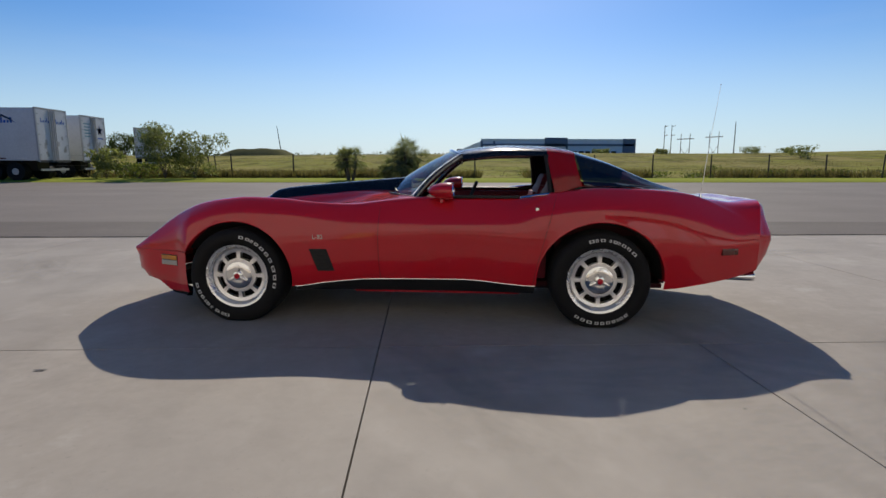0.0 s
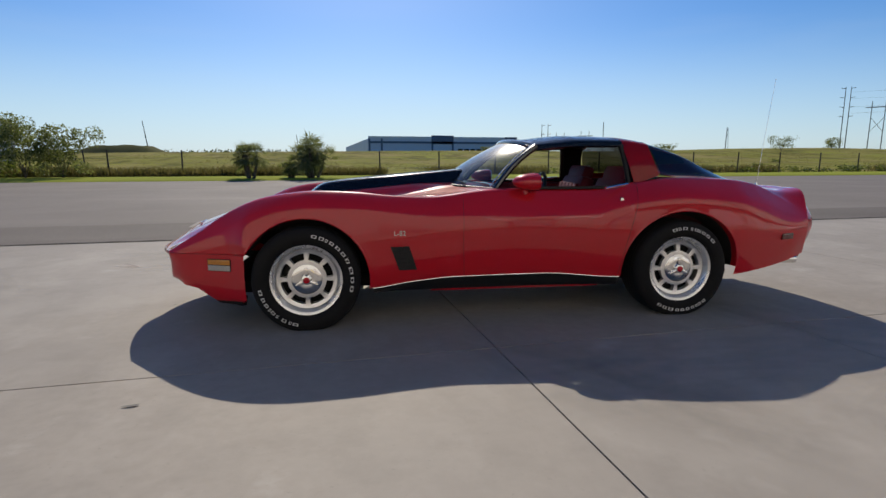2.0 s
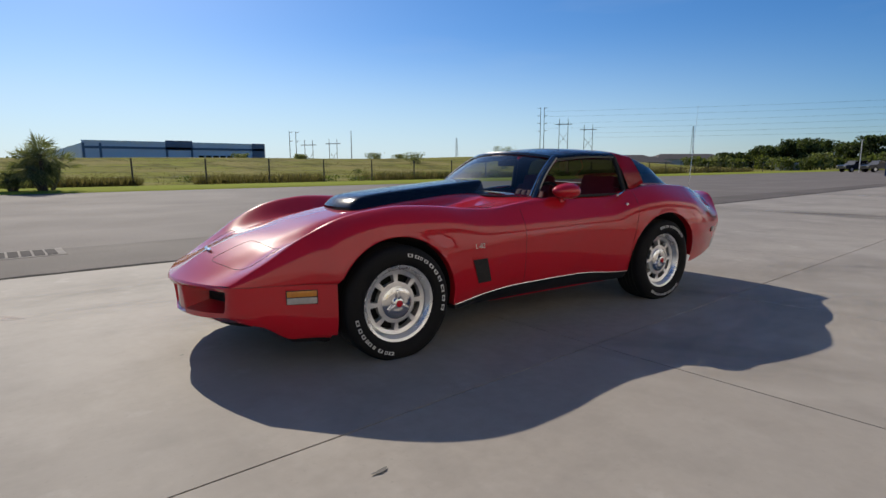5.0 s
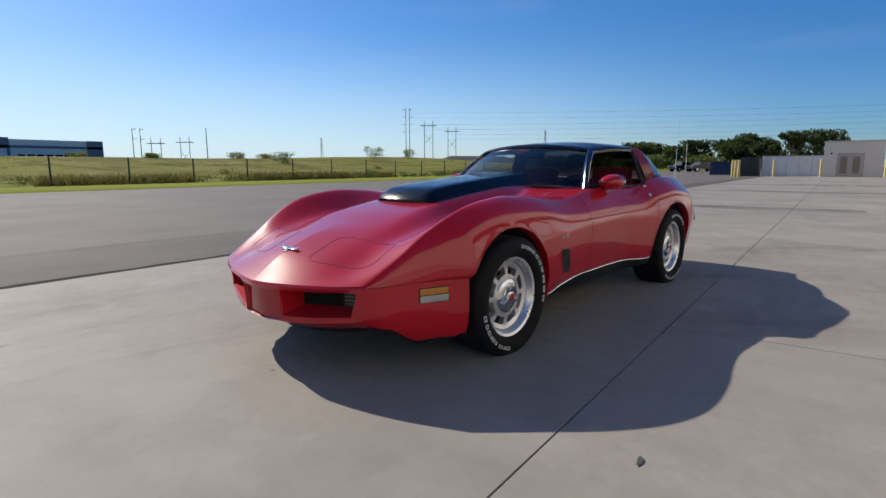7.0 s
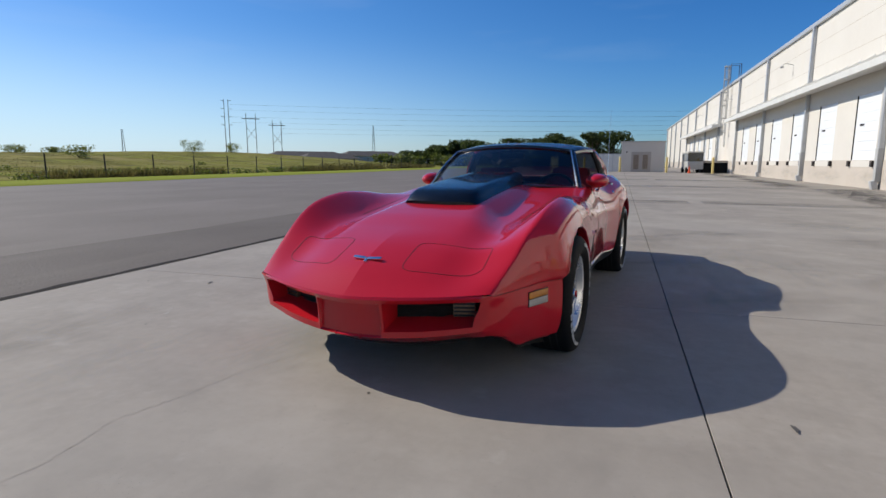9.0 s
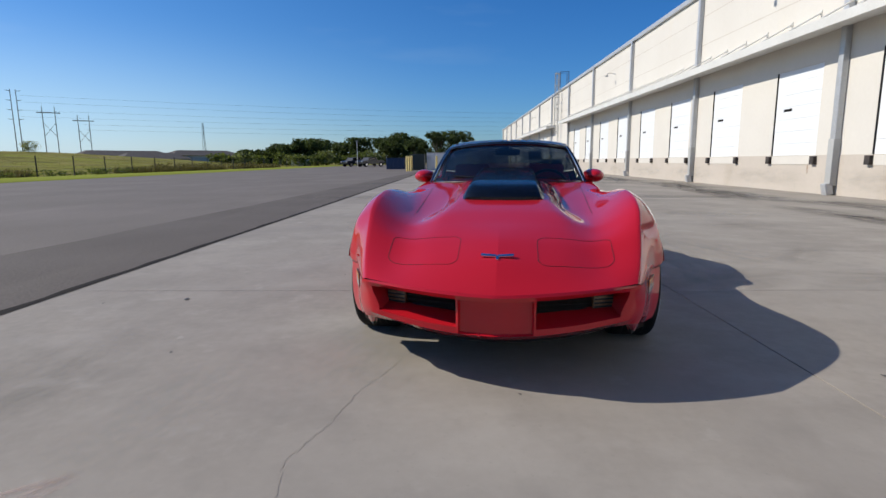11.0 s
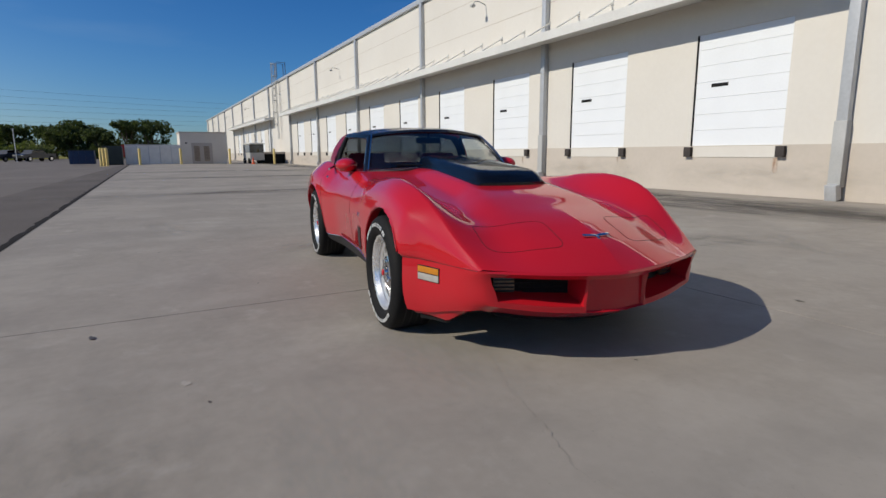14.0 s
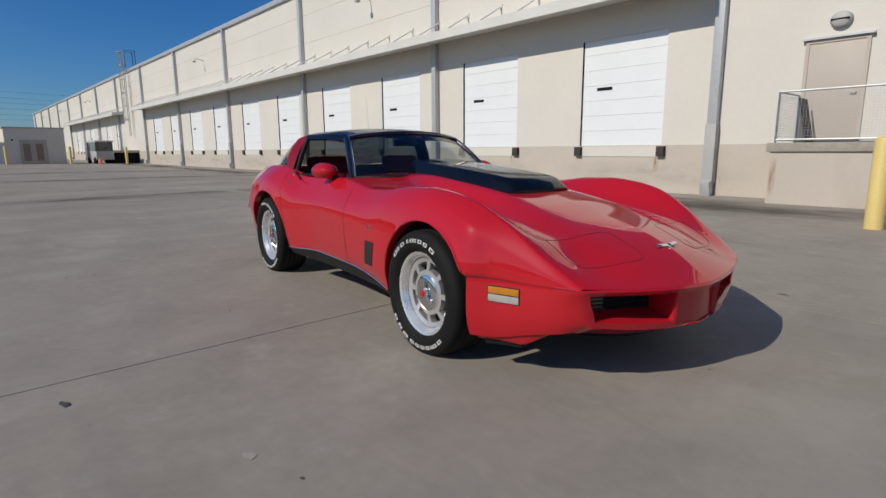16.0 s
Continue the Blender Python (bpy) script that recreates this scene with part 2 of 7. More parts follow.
def pchip(x, xs, ys):
    """Smooth interpolation through keys without overshoot."""
    xs, ys = np.asarray(xs, float), np.asarray(ys, float)
    h = np.diff(xs)
    d = np.diff(ys) / h
    m = np.zeros(len(xs))
    m[0], m[-1] = d[0], d[-1]
    for i in range(1, len(xs) - 1):
        if d[i - 1] * d[i] > 0:
            w1, w2 = 2 * h[i] + h[i - 1], h[i] + 2 * h[i - 1]
            m[i] = (w1 + w2) / (w1 / d[i - 1] + w2 / d[i])
    x = min(max(x, xs[0]), xs[-1])
    i = min(max(int(np.searchsorted(xs, x)) - 1, 0), len(h) - 1)
    t = (x - xs[i]) / h[i]
    return float((2 * t**3 - 3 * t**2 + 1) * ys[i] + (t**3 - 2 * t**2 + t) * h[i] * m[i] + (-2 * t**3 + 3 * t**2) * ys[i + 1] + (t**3 - t**2) * h[i] * m[i + 1])


def smooth01(t):
    t = min(max(t, 0.0), 1.0)
    return t * t * (3 - 2 * t)


def lettering(text, height, depth, mat, parent, m, name="lettering"):
    cu = bpy.data.curves.new(name, "FONT")
    cu.body, cu.size, cu.extrude = text, height, depth
    cu.align_x, cu.align_y = "CENTER", "CENTER"
    tmp = new("tmp_text", cu)
    me = bpy.data.meshes.new_from_object(tmp.evaluated_get(bpy.context.evaluated_depsgraph_get()))
    bpy.data.objects.remove(tmp)
    bpy.data.curves.remove(cu)
    me.materials.clear()
    me.materials.append(mat)
    ob = new(name, me)
    ob.parent = parent
    ob.matrix_basis = m
    return ob

# ---- the sports car: nose towards -x, its left side towards -y, origin on the ground between the axles ----
AXLE, HUB_Z, TYRE_R = 1.2446, 0.316, 0.333
ARCH = {-1: (-1.247, 0.305, 0.395, 0.395), 1: (1.245, 0.310, 0.425, 0.405)}

# longitudinal lines of the half body: bottom, lower side, widest, shoulder, crest, valley, hood, centre
LINES = {
    "A": [(-2.3, .655, .470), (-2.2, .70, .472), (-2.06, .742, .473), (-1.9, .785, .474), (-1.63, .866, .476), (-1.5, .868, .30), (-.86, .828, .245), (-.6, .80, .275), (-.3, .785, .298), (.3, .775, .302), (.8, .812, .272), (1.25, .835, .28), (1.66, .80, .262), (1.9, .765, .288), (2.15, .69, .332), (2.3, .62, .375)],
    "B": [(-2.3, .655, .471), (-2.2, .70, .474), (-2.06, .746, .480), (-1.9, .793, .490), (-1.63, .880, .50), (-1.25, .888, .42), (-.86, .862, .36), (-.3, .812, .38), (.3, .795, .39), (.8, .835, .39), (1.25, .875, .44), (1.66, .835, .42), (1.9, .79, .43), (2.15, .715, .45), (2.3, .645, .46)],
    "C": [(-2.3, .652, .473), (-2.2, .698, .487), (-2.06, .745, .512), (-1.9, .793, .54), (-1.63, .872, .575), (-1.25, .884, .60), (-.86, .868, .58), (-.3, .83, .60), (.3, .81, .62), (.8, .842, .62), (1.25, .878, .62), (1.66, .856, .58), (1.9, .812, .565), (2.15, .735, .555), (2.3, .672, .555)],
    "D": [(-2.3, .648, .477), (-2.2, .692, .518), (-2.06, .732, .572), (-1.9, .770, .632), (-1.63, .828, .716), (-1.25, .838, .778), (-.86, .832, .755), (-.55, .812, .722), (-.3, .802, .712), (.3, .784, .716), (.65, .798, .728), (.9, .822, .772), (1.25, .842, .808), (1.66, .818, .775), (1.9, .765, .735), (2.15, .70, .655), (2.3, .662, .615)],
    "E": [(-2.3, .635, .482), (-2.2, .665, .548), (-2.07, .690, .622), (-1.95, .703, .684), (-1.73, .722, .766), (-1.545, .731, .815), (-1.36, .735, .846), (-1.185, .738, .861), (-.95, .738, .852), (-.7, .733, .826), (-.45, .725, .812), (-.2, .71, .836), (.1, .70, .857), (.3, .698, .847), (.62, .700, .844), (.80, .704, .864), (.95, .708, .897), (1.25, .712, .928), (1.66, .688, .912), (1.85, .650, .885), (1.96, .632, .847), (2.05, .628, .80), (2.15, .628, .742), (2.22, .635, .70), (2.3, .645, .655)],
    "F": [(-2.3, .50, .474), (-2.1, .50, .552), (-1.9, .505, .630), (-1.75, .510, .658), (-1.62, .515, .682), (-1.25, .53, .722), (-.9, .55, .764), (-.6, .57, .803), (-.3, .60, .836), (-.1, .61, .862), (.9, .60, .90), (1.3, .60, .925), (1.75, .56, .905), (2.0, .535, .852), (2.14, .525, .822), (2.24, .525, .818), (2.3, .528, .822)],
    "G": [(-2.3, .30, .466), (-2.1, .30, .567), (-1.9, .30, .642), (-1.62, .30, .704), (-1.25, .30, .738), (-.9, .30, .776), (-.6, .30, .815), (-.3, .30, .864), (-.1, .30, .88), (.9, .30, .91), (1.75, .30, .905), (2.0, .30, .855), (2.14, .30, .832), (2.24, .29, .846), (2.3, .28, .842)],
    "H": [(-2.3, .0, .456), (-2.1, .0, .586), (-1.9, .0, .660), (-1.62, .0, .708), (-1.25, .0, .738), (-.9, .0, .772), (-.6, .0, .822), (-.3, .0, .872), (-.1, .0, .885), (.9, .0, .91), (1.75, .0, .905), (2.0, .0, .855), (2.14, .0, .832), (2.24, .0, .846), (2.3, .0, .842)],
}
SEGS = (4, 5, 6, 8, 9, 10, 10)


def catmull(p0, p1, p2, p3, t):
    return 0.5 * ((2 * p1) + (-p0 + p2) * t + (2 * p0 - 5 * p1 + 4 * p2 - p3) * t * t + (-p0 + 3 * p1 - 3 * p2 + p3) * t**3)


def body_warp(X, y, z):
    """Sweeps the nose and the tail back towards the corners."""
    a = min(abs(y) / 0.70, 1.15)
    front = smooth01((-1.35 - X) / 0.95)
    rear = smooth01((X - 1.7) / 0.6)
    return X + front * (0.05 * a + 0.175 * a * a) - rear * 0.10 * a**3 + rear * 0.12


def body_section(X):
    keys = []
    for k in "ABCDEFGH":
        xs, ys, zs = zip(*LINES[k])
        keys.append(np.array((pchip(X, xs, ys), pchip(X, xs, zs))))
    first = 2 * keys[0] - keys[1]
    nose = smooth01((-1.75 - X) / 0.25)
    last = np.array((-keys[-2][0], keys[-2][1] + nose * 2 * (keys[-1][1] - keys[-2][1])))
    pts = [first, *keys, last]
    out = []
    for i, n in enumerate(SEGS):
        p0, p1, p2, p3 = pts[i], pts[i + 1], pts[i + 2], pts[i + 3]
        crease = 0.55 + 0.3 * smooth01((-1.3 - X) / 0.3) if X < 1.9 else 0.8
        if i == 2:
            p3 = .7 * p3 + .3 * (2 * p2 - p1)
        if i == 3:
            p0 = .7 * p0 + .3 * (2 * p1 - p2)
            p3 = (1 - crease) * p3 + crease * (2 * p2 - p1)
        if i == 4:
            p0 = (1 - crease) * p0 + crease * (2 * p1 - p2)
        for k in range(n):
            out.append(catmull(p0, p1, p2, p3, k / n))
    out.append(keys[-1])
    # raised centre of the hood
    h = pchip(X, (-2.0, -1.72, -1.47, -1.25, -1.0, -0.6, -0.3, 0.0), (0, 0.010, 0.044, 0.068, 0.076, 0.064, 0.024, 0)) if X < 0 else 0
    res = []
    for y, z in out:
        if h > 0 and y < 0.58:
            w = 0.265 + 0.10 * smooth01((-1.38 - X) / 0.45)
            z = z + h * (1 - smooth01((y - w) / (0.12 + 0.10 * smooth01((-1.15 - X) / 0.35)))) * (0.9 + 0.1 * (1 - y / 0.3 if y < 0.3 else 0))
        res.append((max(y, 0.0), z))
    return res


E_INDEX = sum(SEGS[:4])
_CACHE = {}


def section(X):
    k = round(X, 4)
    if k not in _CACHE:
        _CACHE[k] = body_section(X)
    return _CACHE[k]


def side_point(X, z, side=-1, off=0.0):
    """The place on the flank at a station and height."""
    s = section(X)
    y = s[0][0]
    for a, b in zip(s[:E_INDEX], s[1:E_INDEX + 1]):
        if a[1] <= z <= b[1] and b[1] > a[1]:
            y = a[0] + (b[0] - a[0]) * (z - a[1]) / (b[1] - a[1])
    return Vector((body_warp(X, y, z), side * (y + off), z))


def top_point(X, y, off=0.0):
    """The place on the upper surface at a station and distance from the centre line."""
    s, ay = section(X), abs(y)
    z = s[-1][1]
    for a, b in zip(s[E_INDEX:], s[E_INDEX + 1:]):
        if b[0] <= ay <= a[0] and a[0] > b[0]:
            z = b[1] + (a[1] - b[1]) * (ay - b[0]) / (a[0] - b[0])
    return Vector((body_warp(X, ay, z), y, z + off))


def ribbon(name, pts, width, mat, parent, normal, lift=0.0012, label=""):
    """A thin strip along points on a surface; normal is a function of the point."""
    bm = bmesh.new()
    rows = []
    for i, p in enumerate(pts):
        d = (pts[min(i + 1, len(pts) - 1)] - pts[max(i - 1, 0)]).normalized()
        nn = normal(p).normalized()
        s = d.cross(nn).normalized() * width / 2
        rows.append([p + s - nn * 0.004, p + s * 0.7 + nn * lift, p - s * 0.7 + nn * lift, p - s - nn * 0.004])
    sheet(bm, rows)
    bmesh.ops.recalc_face_normals(bm, faces=bm.faces[:])
    return part(name, bm, mat, parent, label)


def in_arch(x, z, grow=0.0):
    for cx, cz, rx, rz in ARCH.values():
        if ((x - cx) / (rx + grow)) ** 2 + ((z - cz) / (rz + grow)) ** 2 < 1:
            return cx, cz, rx + grow, rz + grow
    return None


def build_body(car):
    """The fibreglass shell, cut at the wheel arches, split into the body, the hood and the doors."""
    xs = [-2.3 + 0.0225 * i for i in range(205)]
    xs = [x for x in xs if x <= 2.301]
    grid = []
    for X in xs:
        grid.append([Vector((body_warp(X, y, z), y, z)) for y, z in section(X)])
    n = len(grid[0])
    cut = [[False] * n for _ in grid]
    for i, row in enumerate(grid):
        for j, p in enumerate(row):
            if p.y > 0.55 and p.z < 0.76 and j <= E_INDEX and in_arch(p.x, p.z):
                cut[i][j] = True
    faces = []
    for i in range(len(grid) - 1):
        for j in range(n - 1):
            q = ((i, j), (i + 1, j), (i + 1, j + 1), (i, j + 1))
            if all(cut[a][b] for a, b in q):
                continue
            X = (xs[i] + xs[i + 1]) / 2
            if j >= E_INDEX + 3 and 0.02 < X < 1.66:
                continue
            faces.append(q)
    rim = set()
    for q in faces:
        for a, b in q:
            if cut[a][b]:
                rim.add((a, b))
    for a, b in rim:
        p = grid[a][b]
        cx, cz, rx, rz = in_arch(p.x, p.z)
        d = math.hypot((p.x - cx) / rx, (p.z - cz) / rz)
        p.x, p.z = cx + (p.x - cx) / d, cz + (p.z - cz) / d
    normals = {}
    for q in faces:
        a, b, c, d = (grid[i][j] for i, j in q)
        fn = (c - a).cross(d - b)
        for k in q:
            normals[k] = normals.get(k, Vector((0, 0, 0))) + fn

    def which(q):
        X = sum(grid[i][j].x for i, j in q) / 4
        z = sum(grid[i][j].z for i, j in q) / 4
        j = min(k[1] for k in q)
        if j >= E_INDEX + SEGS[4] - 1 and -1.80 < X < -0.30:
            return "hood"
        if j < E_INDEX + 3 and -0.24 - 0.02 * (z - 0.3) < X < 0.80 + 0.24 * (z - 0.29):
            return "door"
        return "body"

    sets = {"body": [], "hood": [], "door": []}
    for q in faces:
        sets[which(q)].append(q)

    def emit(name, quads, sides, label=""):
        verts, vn, fs, idx = [], [], [], {}
        for s in sides:
            for q in quads:
                f = []
                for k in q:
                    mid = k[1] == n - 1
                    crease = mid and xs[k[0]] < -1.45
                    key = (k, 0 if mid and not crease else s)
                    if key not in idx:
                        idx[key] = len(verts)
                        p = grid[k[0]][k[1]]
                        verts.append((p.x, 0.0 if mid else p.y * s, p.z))
                        w = normals[k].normalized()
                        vn.append((w.x, 0 if mid and not crease else w.y * s, w.z))
                    f.append(idx[key])
                fs.append(f if s > 0 else f[::-1])
        me = bpy.data.meshes.new(name)
        me.from_pydata(verts, [], fs)
        me.materials.append(PAINT)
        me.update()
        for pl in me.polygons:
            pl.use_smooth = True
        # outward facing check, then shared normals across the cuts
        flip = sum(Vector(vn[pl.vertices[0]]).dot(pl.normal) for pl in me.polygons) < 0
        if flip:
            me.flip_normals()
        out = [Vector(v) for v in vn]
        if out[0].dot(Vector((0, Vector(verts[0]).y, 0.5))) < 0:
            out = [-v for v in out]
        if sum(out[pl.vertices[0]].dot(pl.normal) for pl in me.polygons) < 0:
            me.flip_normals()
        me.normals_split_custom_set_from_vertices(out)
        ob = new(name, me)
        ob.parent = car
        if label:
            ob["label"] = label
        return ob

    emit("body", sets["body"], (1, -1))
    hood = emit("hood", sets["hood"], (1, -1))
    doors = {s: emit("door", sets["door"], (s,)) for s in (-1, 1)}
    # rolled lips and dark liners of the wheel openings
    for end, (cx, cz, rx, rz) in ARCH.items():
        for s in (-1, 1):
            bm = bmesh.new()
            rows, rows2 = [], []
            for k in range(49):
                a = radians(-22 + 224 * k / 48)
                x, z = cx + rx * math.cos(a), cz + rz * math.sin(a)
                if (end == -1 and (x < cx and z < 0.48 or x > cx and z < 0.245)) or (end == 1 and (x < cx and z < 0.285 or x > cx and z < 0.30)):
                    continue
                zz = max(z, section(min(max(x, -1.62), 2.2))[0][1])
                y = side_point(x, max(zz, 0.30), 1).y if not (end == -1 and x < cx and z < 0.47) else 0.842 - 0.05 * min(1, (0.47 - z) / 0.31) ** 2
                # outer roll, edge, inner return
                gx, gz = math.cos(a), math.sin(a)
                rows.append([Vector((x + gx * 0.010, s * (y - 0.001), z + gz * 0.010)), Vector((x + gx * 0.003, s * (y + 0.0015), z + gz * 0.003)), Vector((x - gx * 0.004, s * (y - 0.002), z - gz * 0.004)), Vector((x - gx * 0.004, s * (y - 0.05), z - gz * 0.004))])
                rows2.append([Vector((x, s * (y - 0.02), z)), Vector((x, s * 0.64, z - .01)), Vector((x, s * 0.60, min(z, .60))), Vector((x, s * .45, min(z, .60)))])
            sheet(bm, rows)
            bmesh.ops.recalc_face_normals(bm, faces=bm.faces[:])
            part("arch_lip", bm, PAINT, car)
            bm = bmesh.new()
            vs = sheet(bm, rows2)
            c = bm.verts.new((cx, s * 0.45, cz))
            for a, b in zip(vs, vs[1:]):
                bm.faces.new((a[-1], b[-1], c))
            part("wheel_liner", bm, WELL, car)
    return hood, doors


def fascia_plan(u):
    """Plan line of the front bumper: u 0 at the centre, 1 at the corner, 2 at the wheel opening."""
    if u <= 1:
        y = 0.655 * u
        return body_warp(-2.3, y, 0.47), y
    X = -2.3 + 0.60 * (u - 1)
    xs, ys, zs = zip(*LINES["A"])
    y = pchip(X, xs, ys)
    return body_warp(X, y, 0.47), y


def build_front(car):
    """Front bumper cover with two recessed openings, plate recess, lamps and chin spoiler."""
    rows_v = [0.0, 0.05, 0.14, 0.30, 0.46, 0.60, 0.68, 0.80, 0.90, 1.0]

    def lip_z(u):
        return 0.458 + 0.018 * smooth01(u) if u <= 1 else 0.476

    def low_z(u):
        if u <= 1:
            return 0.212 + 0.068 * u**2.4
        return 0.280 - 0.090 * smooth01((u - 0.9) / 0.9)

    def point(u, v, s):
        # the outer end of each opening leans inwards to its foot
        u -= 0.055 * smooth01((v - 0.14) / 0.5) * max(0.0, 1 - abs(u - 0.92) / 0.2)
        # plan corner softened below the lip
        d = 0.13 * max(0.0, 1 - abs(u - 1.05) / 0.30) * smooth01(v / 0.3)
        (x0, y0), (x, y), (x1, y1) = fascia_plan(max(u - d, 0)), fascia_plan(u), fascia_plan(min(u + d, 2))
        x, y = (x0 + x + x1) / 3, (y0 + y + y1) / 3
        zt, zb = lip_z(u), low_z(u)
        z = zt + (zb - zt) * v
        # rolled lip, flat face raked slightly, tucked lower edge
        push = -0.010 * math.sin(min(v / 0.14, 1) * math.pi) if v < 0.14 else 0.0
        push += 0.014 * smooth01((v - 0.05) / 0.12) * (1 - smooth01((v - 0.58) / 0.14)) * smooth01((u - 0.24) / 0.05) * (1 - smooth01((u - 0.86) / 0.12))
        front = 1 - smooth01((u - 0.72) / 0.42)
        rake = 0.035 * v + 0.10 * smooth01((v - 0.8) / 0.2)
        roll = 0.022 * v**5 - 0.004 * math.sin(math.pi * v)
        return Vector((x + (push + rake) * front , s * (y - roll * (1 - front)), z))

    us = [0, 0.04, 0.10, 0.16, 0.22, 0.26, 0.275, 0.29, 0.32, 0.36, 0.42, 0.48, 0.54, 0.60, 0.66, 0.72, 0.78, 0.84, 0.88, 0.92, 0.96, 1.0, 1.05, 1.12, 1.2, 1.3, 1.4, 1.5, 1.6, 1.7, 1.8, 1.9, 2.0]
    bm = bmesh.new()
    for s in (1, -1):
        vs = [[bm.verts.new(point(u, v, s)) for v in rows_v] for u in us]
        for i in range(len(us) - 1):
            for j in range(len(rows_v) - 1):
                um, vm = (us[i] + us[i + 1]) / 2, (rows_v[j] + rows_v[j + 1]) / 2
                grille = 0.275 < um < 0.92 and 0.14 < vm < 0.68
                plate = um < 0.26 and 0.14 < vm < 0.80
                if grille or plate:
                    continue
                q = (vs[i][j], vs[i + 1][j], vs[i + 1][j + 1], vs[i][j + 1])
                bm.faces.new(q if s > 0 else q[::-1])
    bmesh.ops.remove_doubles(bm, verts=bm.verts[:], dist=1e-4)
    # inner walls of the openings
    for s in (1, -1):
        ring = [(u, 0.14) for u in us if 0.275 <= u <= 0.92] + [(0.92, v) for v in (0.30, 0.46, 0.60, 0.68)] + [(u, 0.68) for u in us[::-1] if 0.275 <= u < 0.92] + [(0.275, v) for v in (0.60, 0.46, 0.30)]
        outer = [point(u, v, s) for u, v in ring]
        inner = []
        for (u, v), p in zip(ring, outer):
            q = p.copy()
            q.x += 0.135
            q.z += 0.040 if v > 0.67 else (0.0 if v < 0.15 else 0.025 if v > 0.5 else 0.008)
            q.y -= s * (0.045 if u > 0.8 else -0.006 if u < 0.3 else 0)
            inner.append(q)
        a, b = [bm.verts.new(p) for p in outer], [bm.verts.new(p) for p in inner]
        for k in range(len(a)):
            k2 = (k + 1) % len(a)
            bm.faces.new((a[k], a[k2], b[k2], b[k]))
    bmesh.ops.recalc_face_normals(bm, faces=bm.faces[:])
    cover = part("front_bumper_cover", bm, PAINT, car)
    # plate recess, dished
    bm = bmesh.new()
    rows = []
    for v in (0.14, 0.17, 0.48, 0.77, 0.80):
        r = []
        for u in (-0.26, -0.245, -0.1, 0, 0.1, 0.245, 0.26):
            p = point(abs(u), v, 1)
            deep = 0.036 - 0.026 * v if 0.15 < v < 0.79 and abs(u) < 0.25 else 0.0
            r.append(Vector((p.x + deep, 0.655 * u, p.z)))
        rows.append(r)
    sheet(bm, rows)
    bmesh.ops.recalc_face_normals(bm, faces=bm.faces[:])
    part("plate_recess", bm, PAINT, cover)
    for y in (-0.06, 0.075):
        bm = bmesh.new()
        lathe(bm, [(0.0, -0.008), (0.007, -0.008), (0.011, 0.0), (0.011, 0.02)], 12, "x")
        ob = part("plate_bolt", bm, PAINT, cover)
        ob.location = (body_warp(-2.3, 0, .4) + 0.05, y, 0.262)
    # dark grille behind each opening, following the plan of the nose, with slats and a lamp
    def behind(u, z, s, back):
        q = point(u, 0.4, s)
        return Vector((q.x + back, q.y, z))

    for s in (1, -1):
        bm = bmesh.new()
        steps = [0.262 + 0.70 * k / 14 for k in range(15)]
        sheet(bm, [[behind(u, z, s, 0.128) for u in steps] for z in (.275, .36, .455)])
        solidify(bm, 0.012)
        bmesh.ops.recalc_face_normals(bm, faces=bm.faces[:])
        grille = part("grille", bm, WELL, car, "black recessed grille")
        for k in range(4):
            bm = bmesh.new()
            tube(bm, [behind(u, .345 + .024 * k, s, 0.122) for u in steps[1:10]], .0035, 5)
            part("grille_bar", bm, WELL, grille)
        a, b = behind(.68, .385, s, .110), behind(.845, .385, s, .110)
        m = Matrix.Translation((a + b) / 2) @ pose(0, 0, 0, 0, 0, math.degrees(math.atan2((b - a).y, (b - a).x)))
        w = (b - a).length / 2
        bm = bmesh.new()
        box(bm, -w, w, -.012, .012, -.036, .036, 0.006, m)
        lamp = part("parking_lamp", bm, PARK_LENS, car, "ribbed parking lamp with amber tint")
        for k in range(4):
            bm = bmesh.new()
            box(bm, -w + .004, w - .004, -.016, .016, -.031 + .018 * k, -.023 + .018 * k, 0, m)
            part("lamp_rib", bm, BLACK_TRIM, lamp, smooth=False)
    # side marker lamps
    for s in (1, -1):
        a = math.atan2(fascia_plan(1.75)[1] - fascia_plan(1.4)[1], fascia_plan(1.75)[0] - fascia_plan(1.4)[0])
        x, y = fascia_plan(1.56)
        m = Matrix.Translation((x, s * (y + 0.003), 0.408)) @ pose(0, 0, 0, 0, 0, s * math.degrees(a))
        bm = bmesh.new()
        box(bm, -.081, .081, -.006, .006, -.038, .038, 0.003, m)
        lamp = part("side_marker_lamp", bm, BLACK_TRIM, car, "amber over clear side marker lamp")
        bm = bmesh.new()
        box(bm, -.077, .077, -.0085, .0085, .003, .035, 0.003, m)
        part("amber_lens", bm, AMBER, lamp, "amber lens")
        bm = bmesh.new()
        box(bm, -.077, .077, -.0085, .0085, -.035, -.001, 0.003, m)
        part("clear_lens", bm, CLEAR_LENS, lamp, "cloudy clear lens")
    # lower valance, tucked under each corner of the bumper
    def valance_z(u):
        zb = low_z(u)
        return zb + 0.004 - max(0.0, min(0.055, zb - 0.165)) * smooth01((u - 1.08) / 0.40)

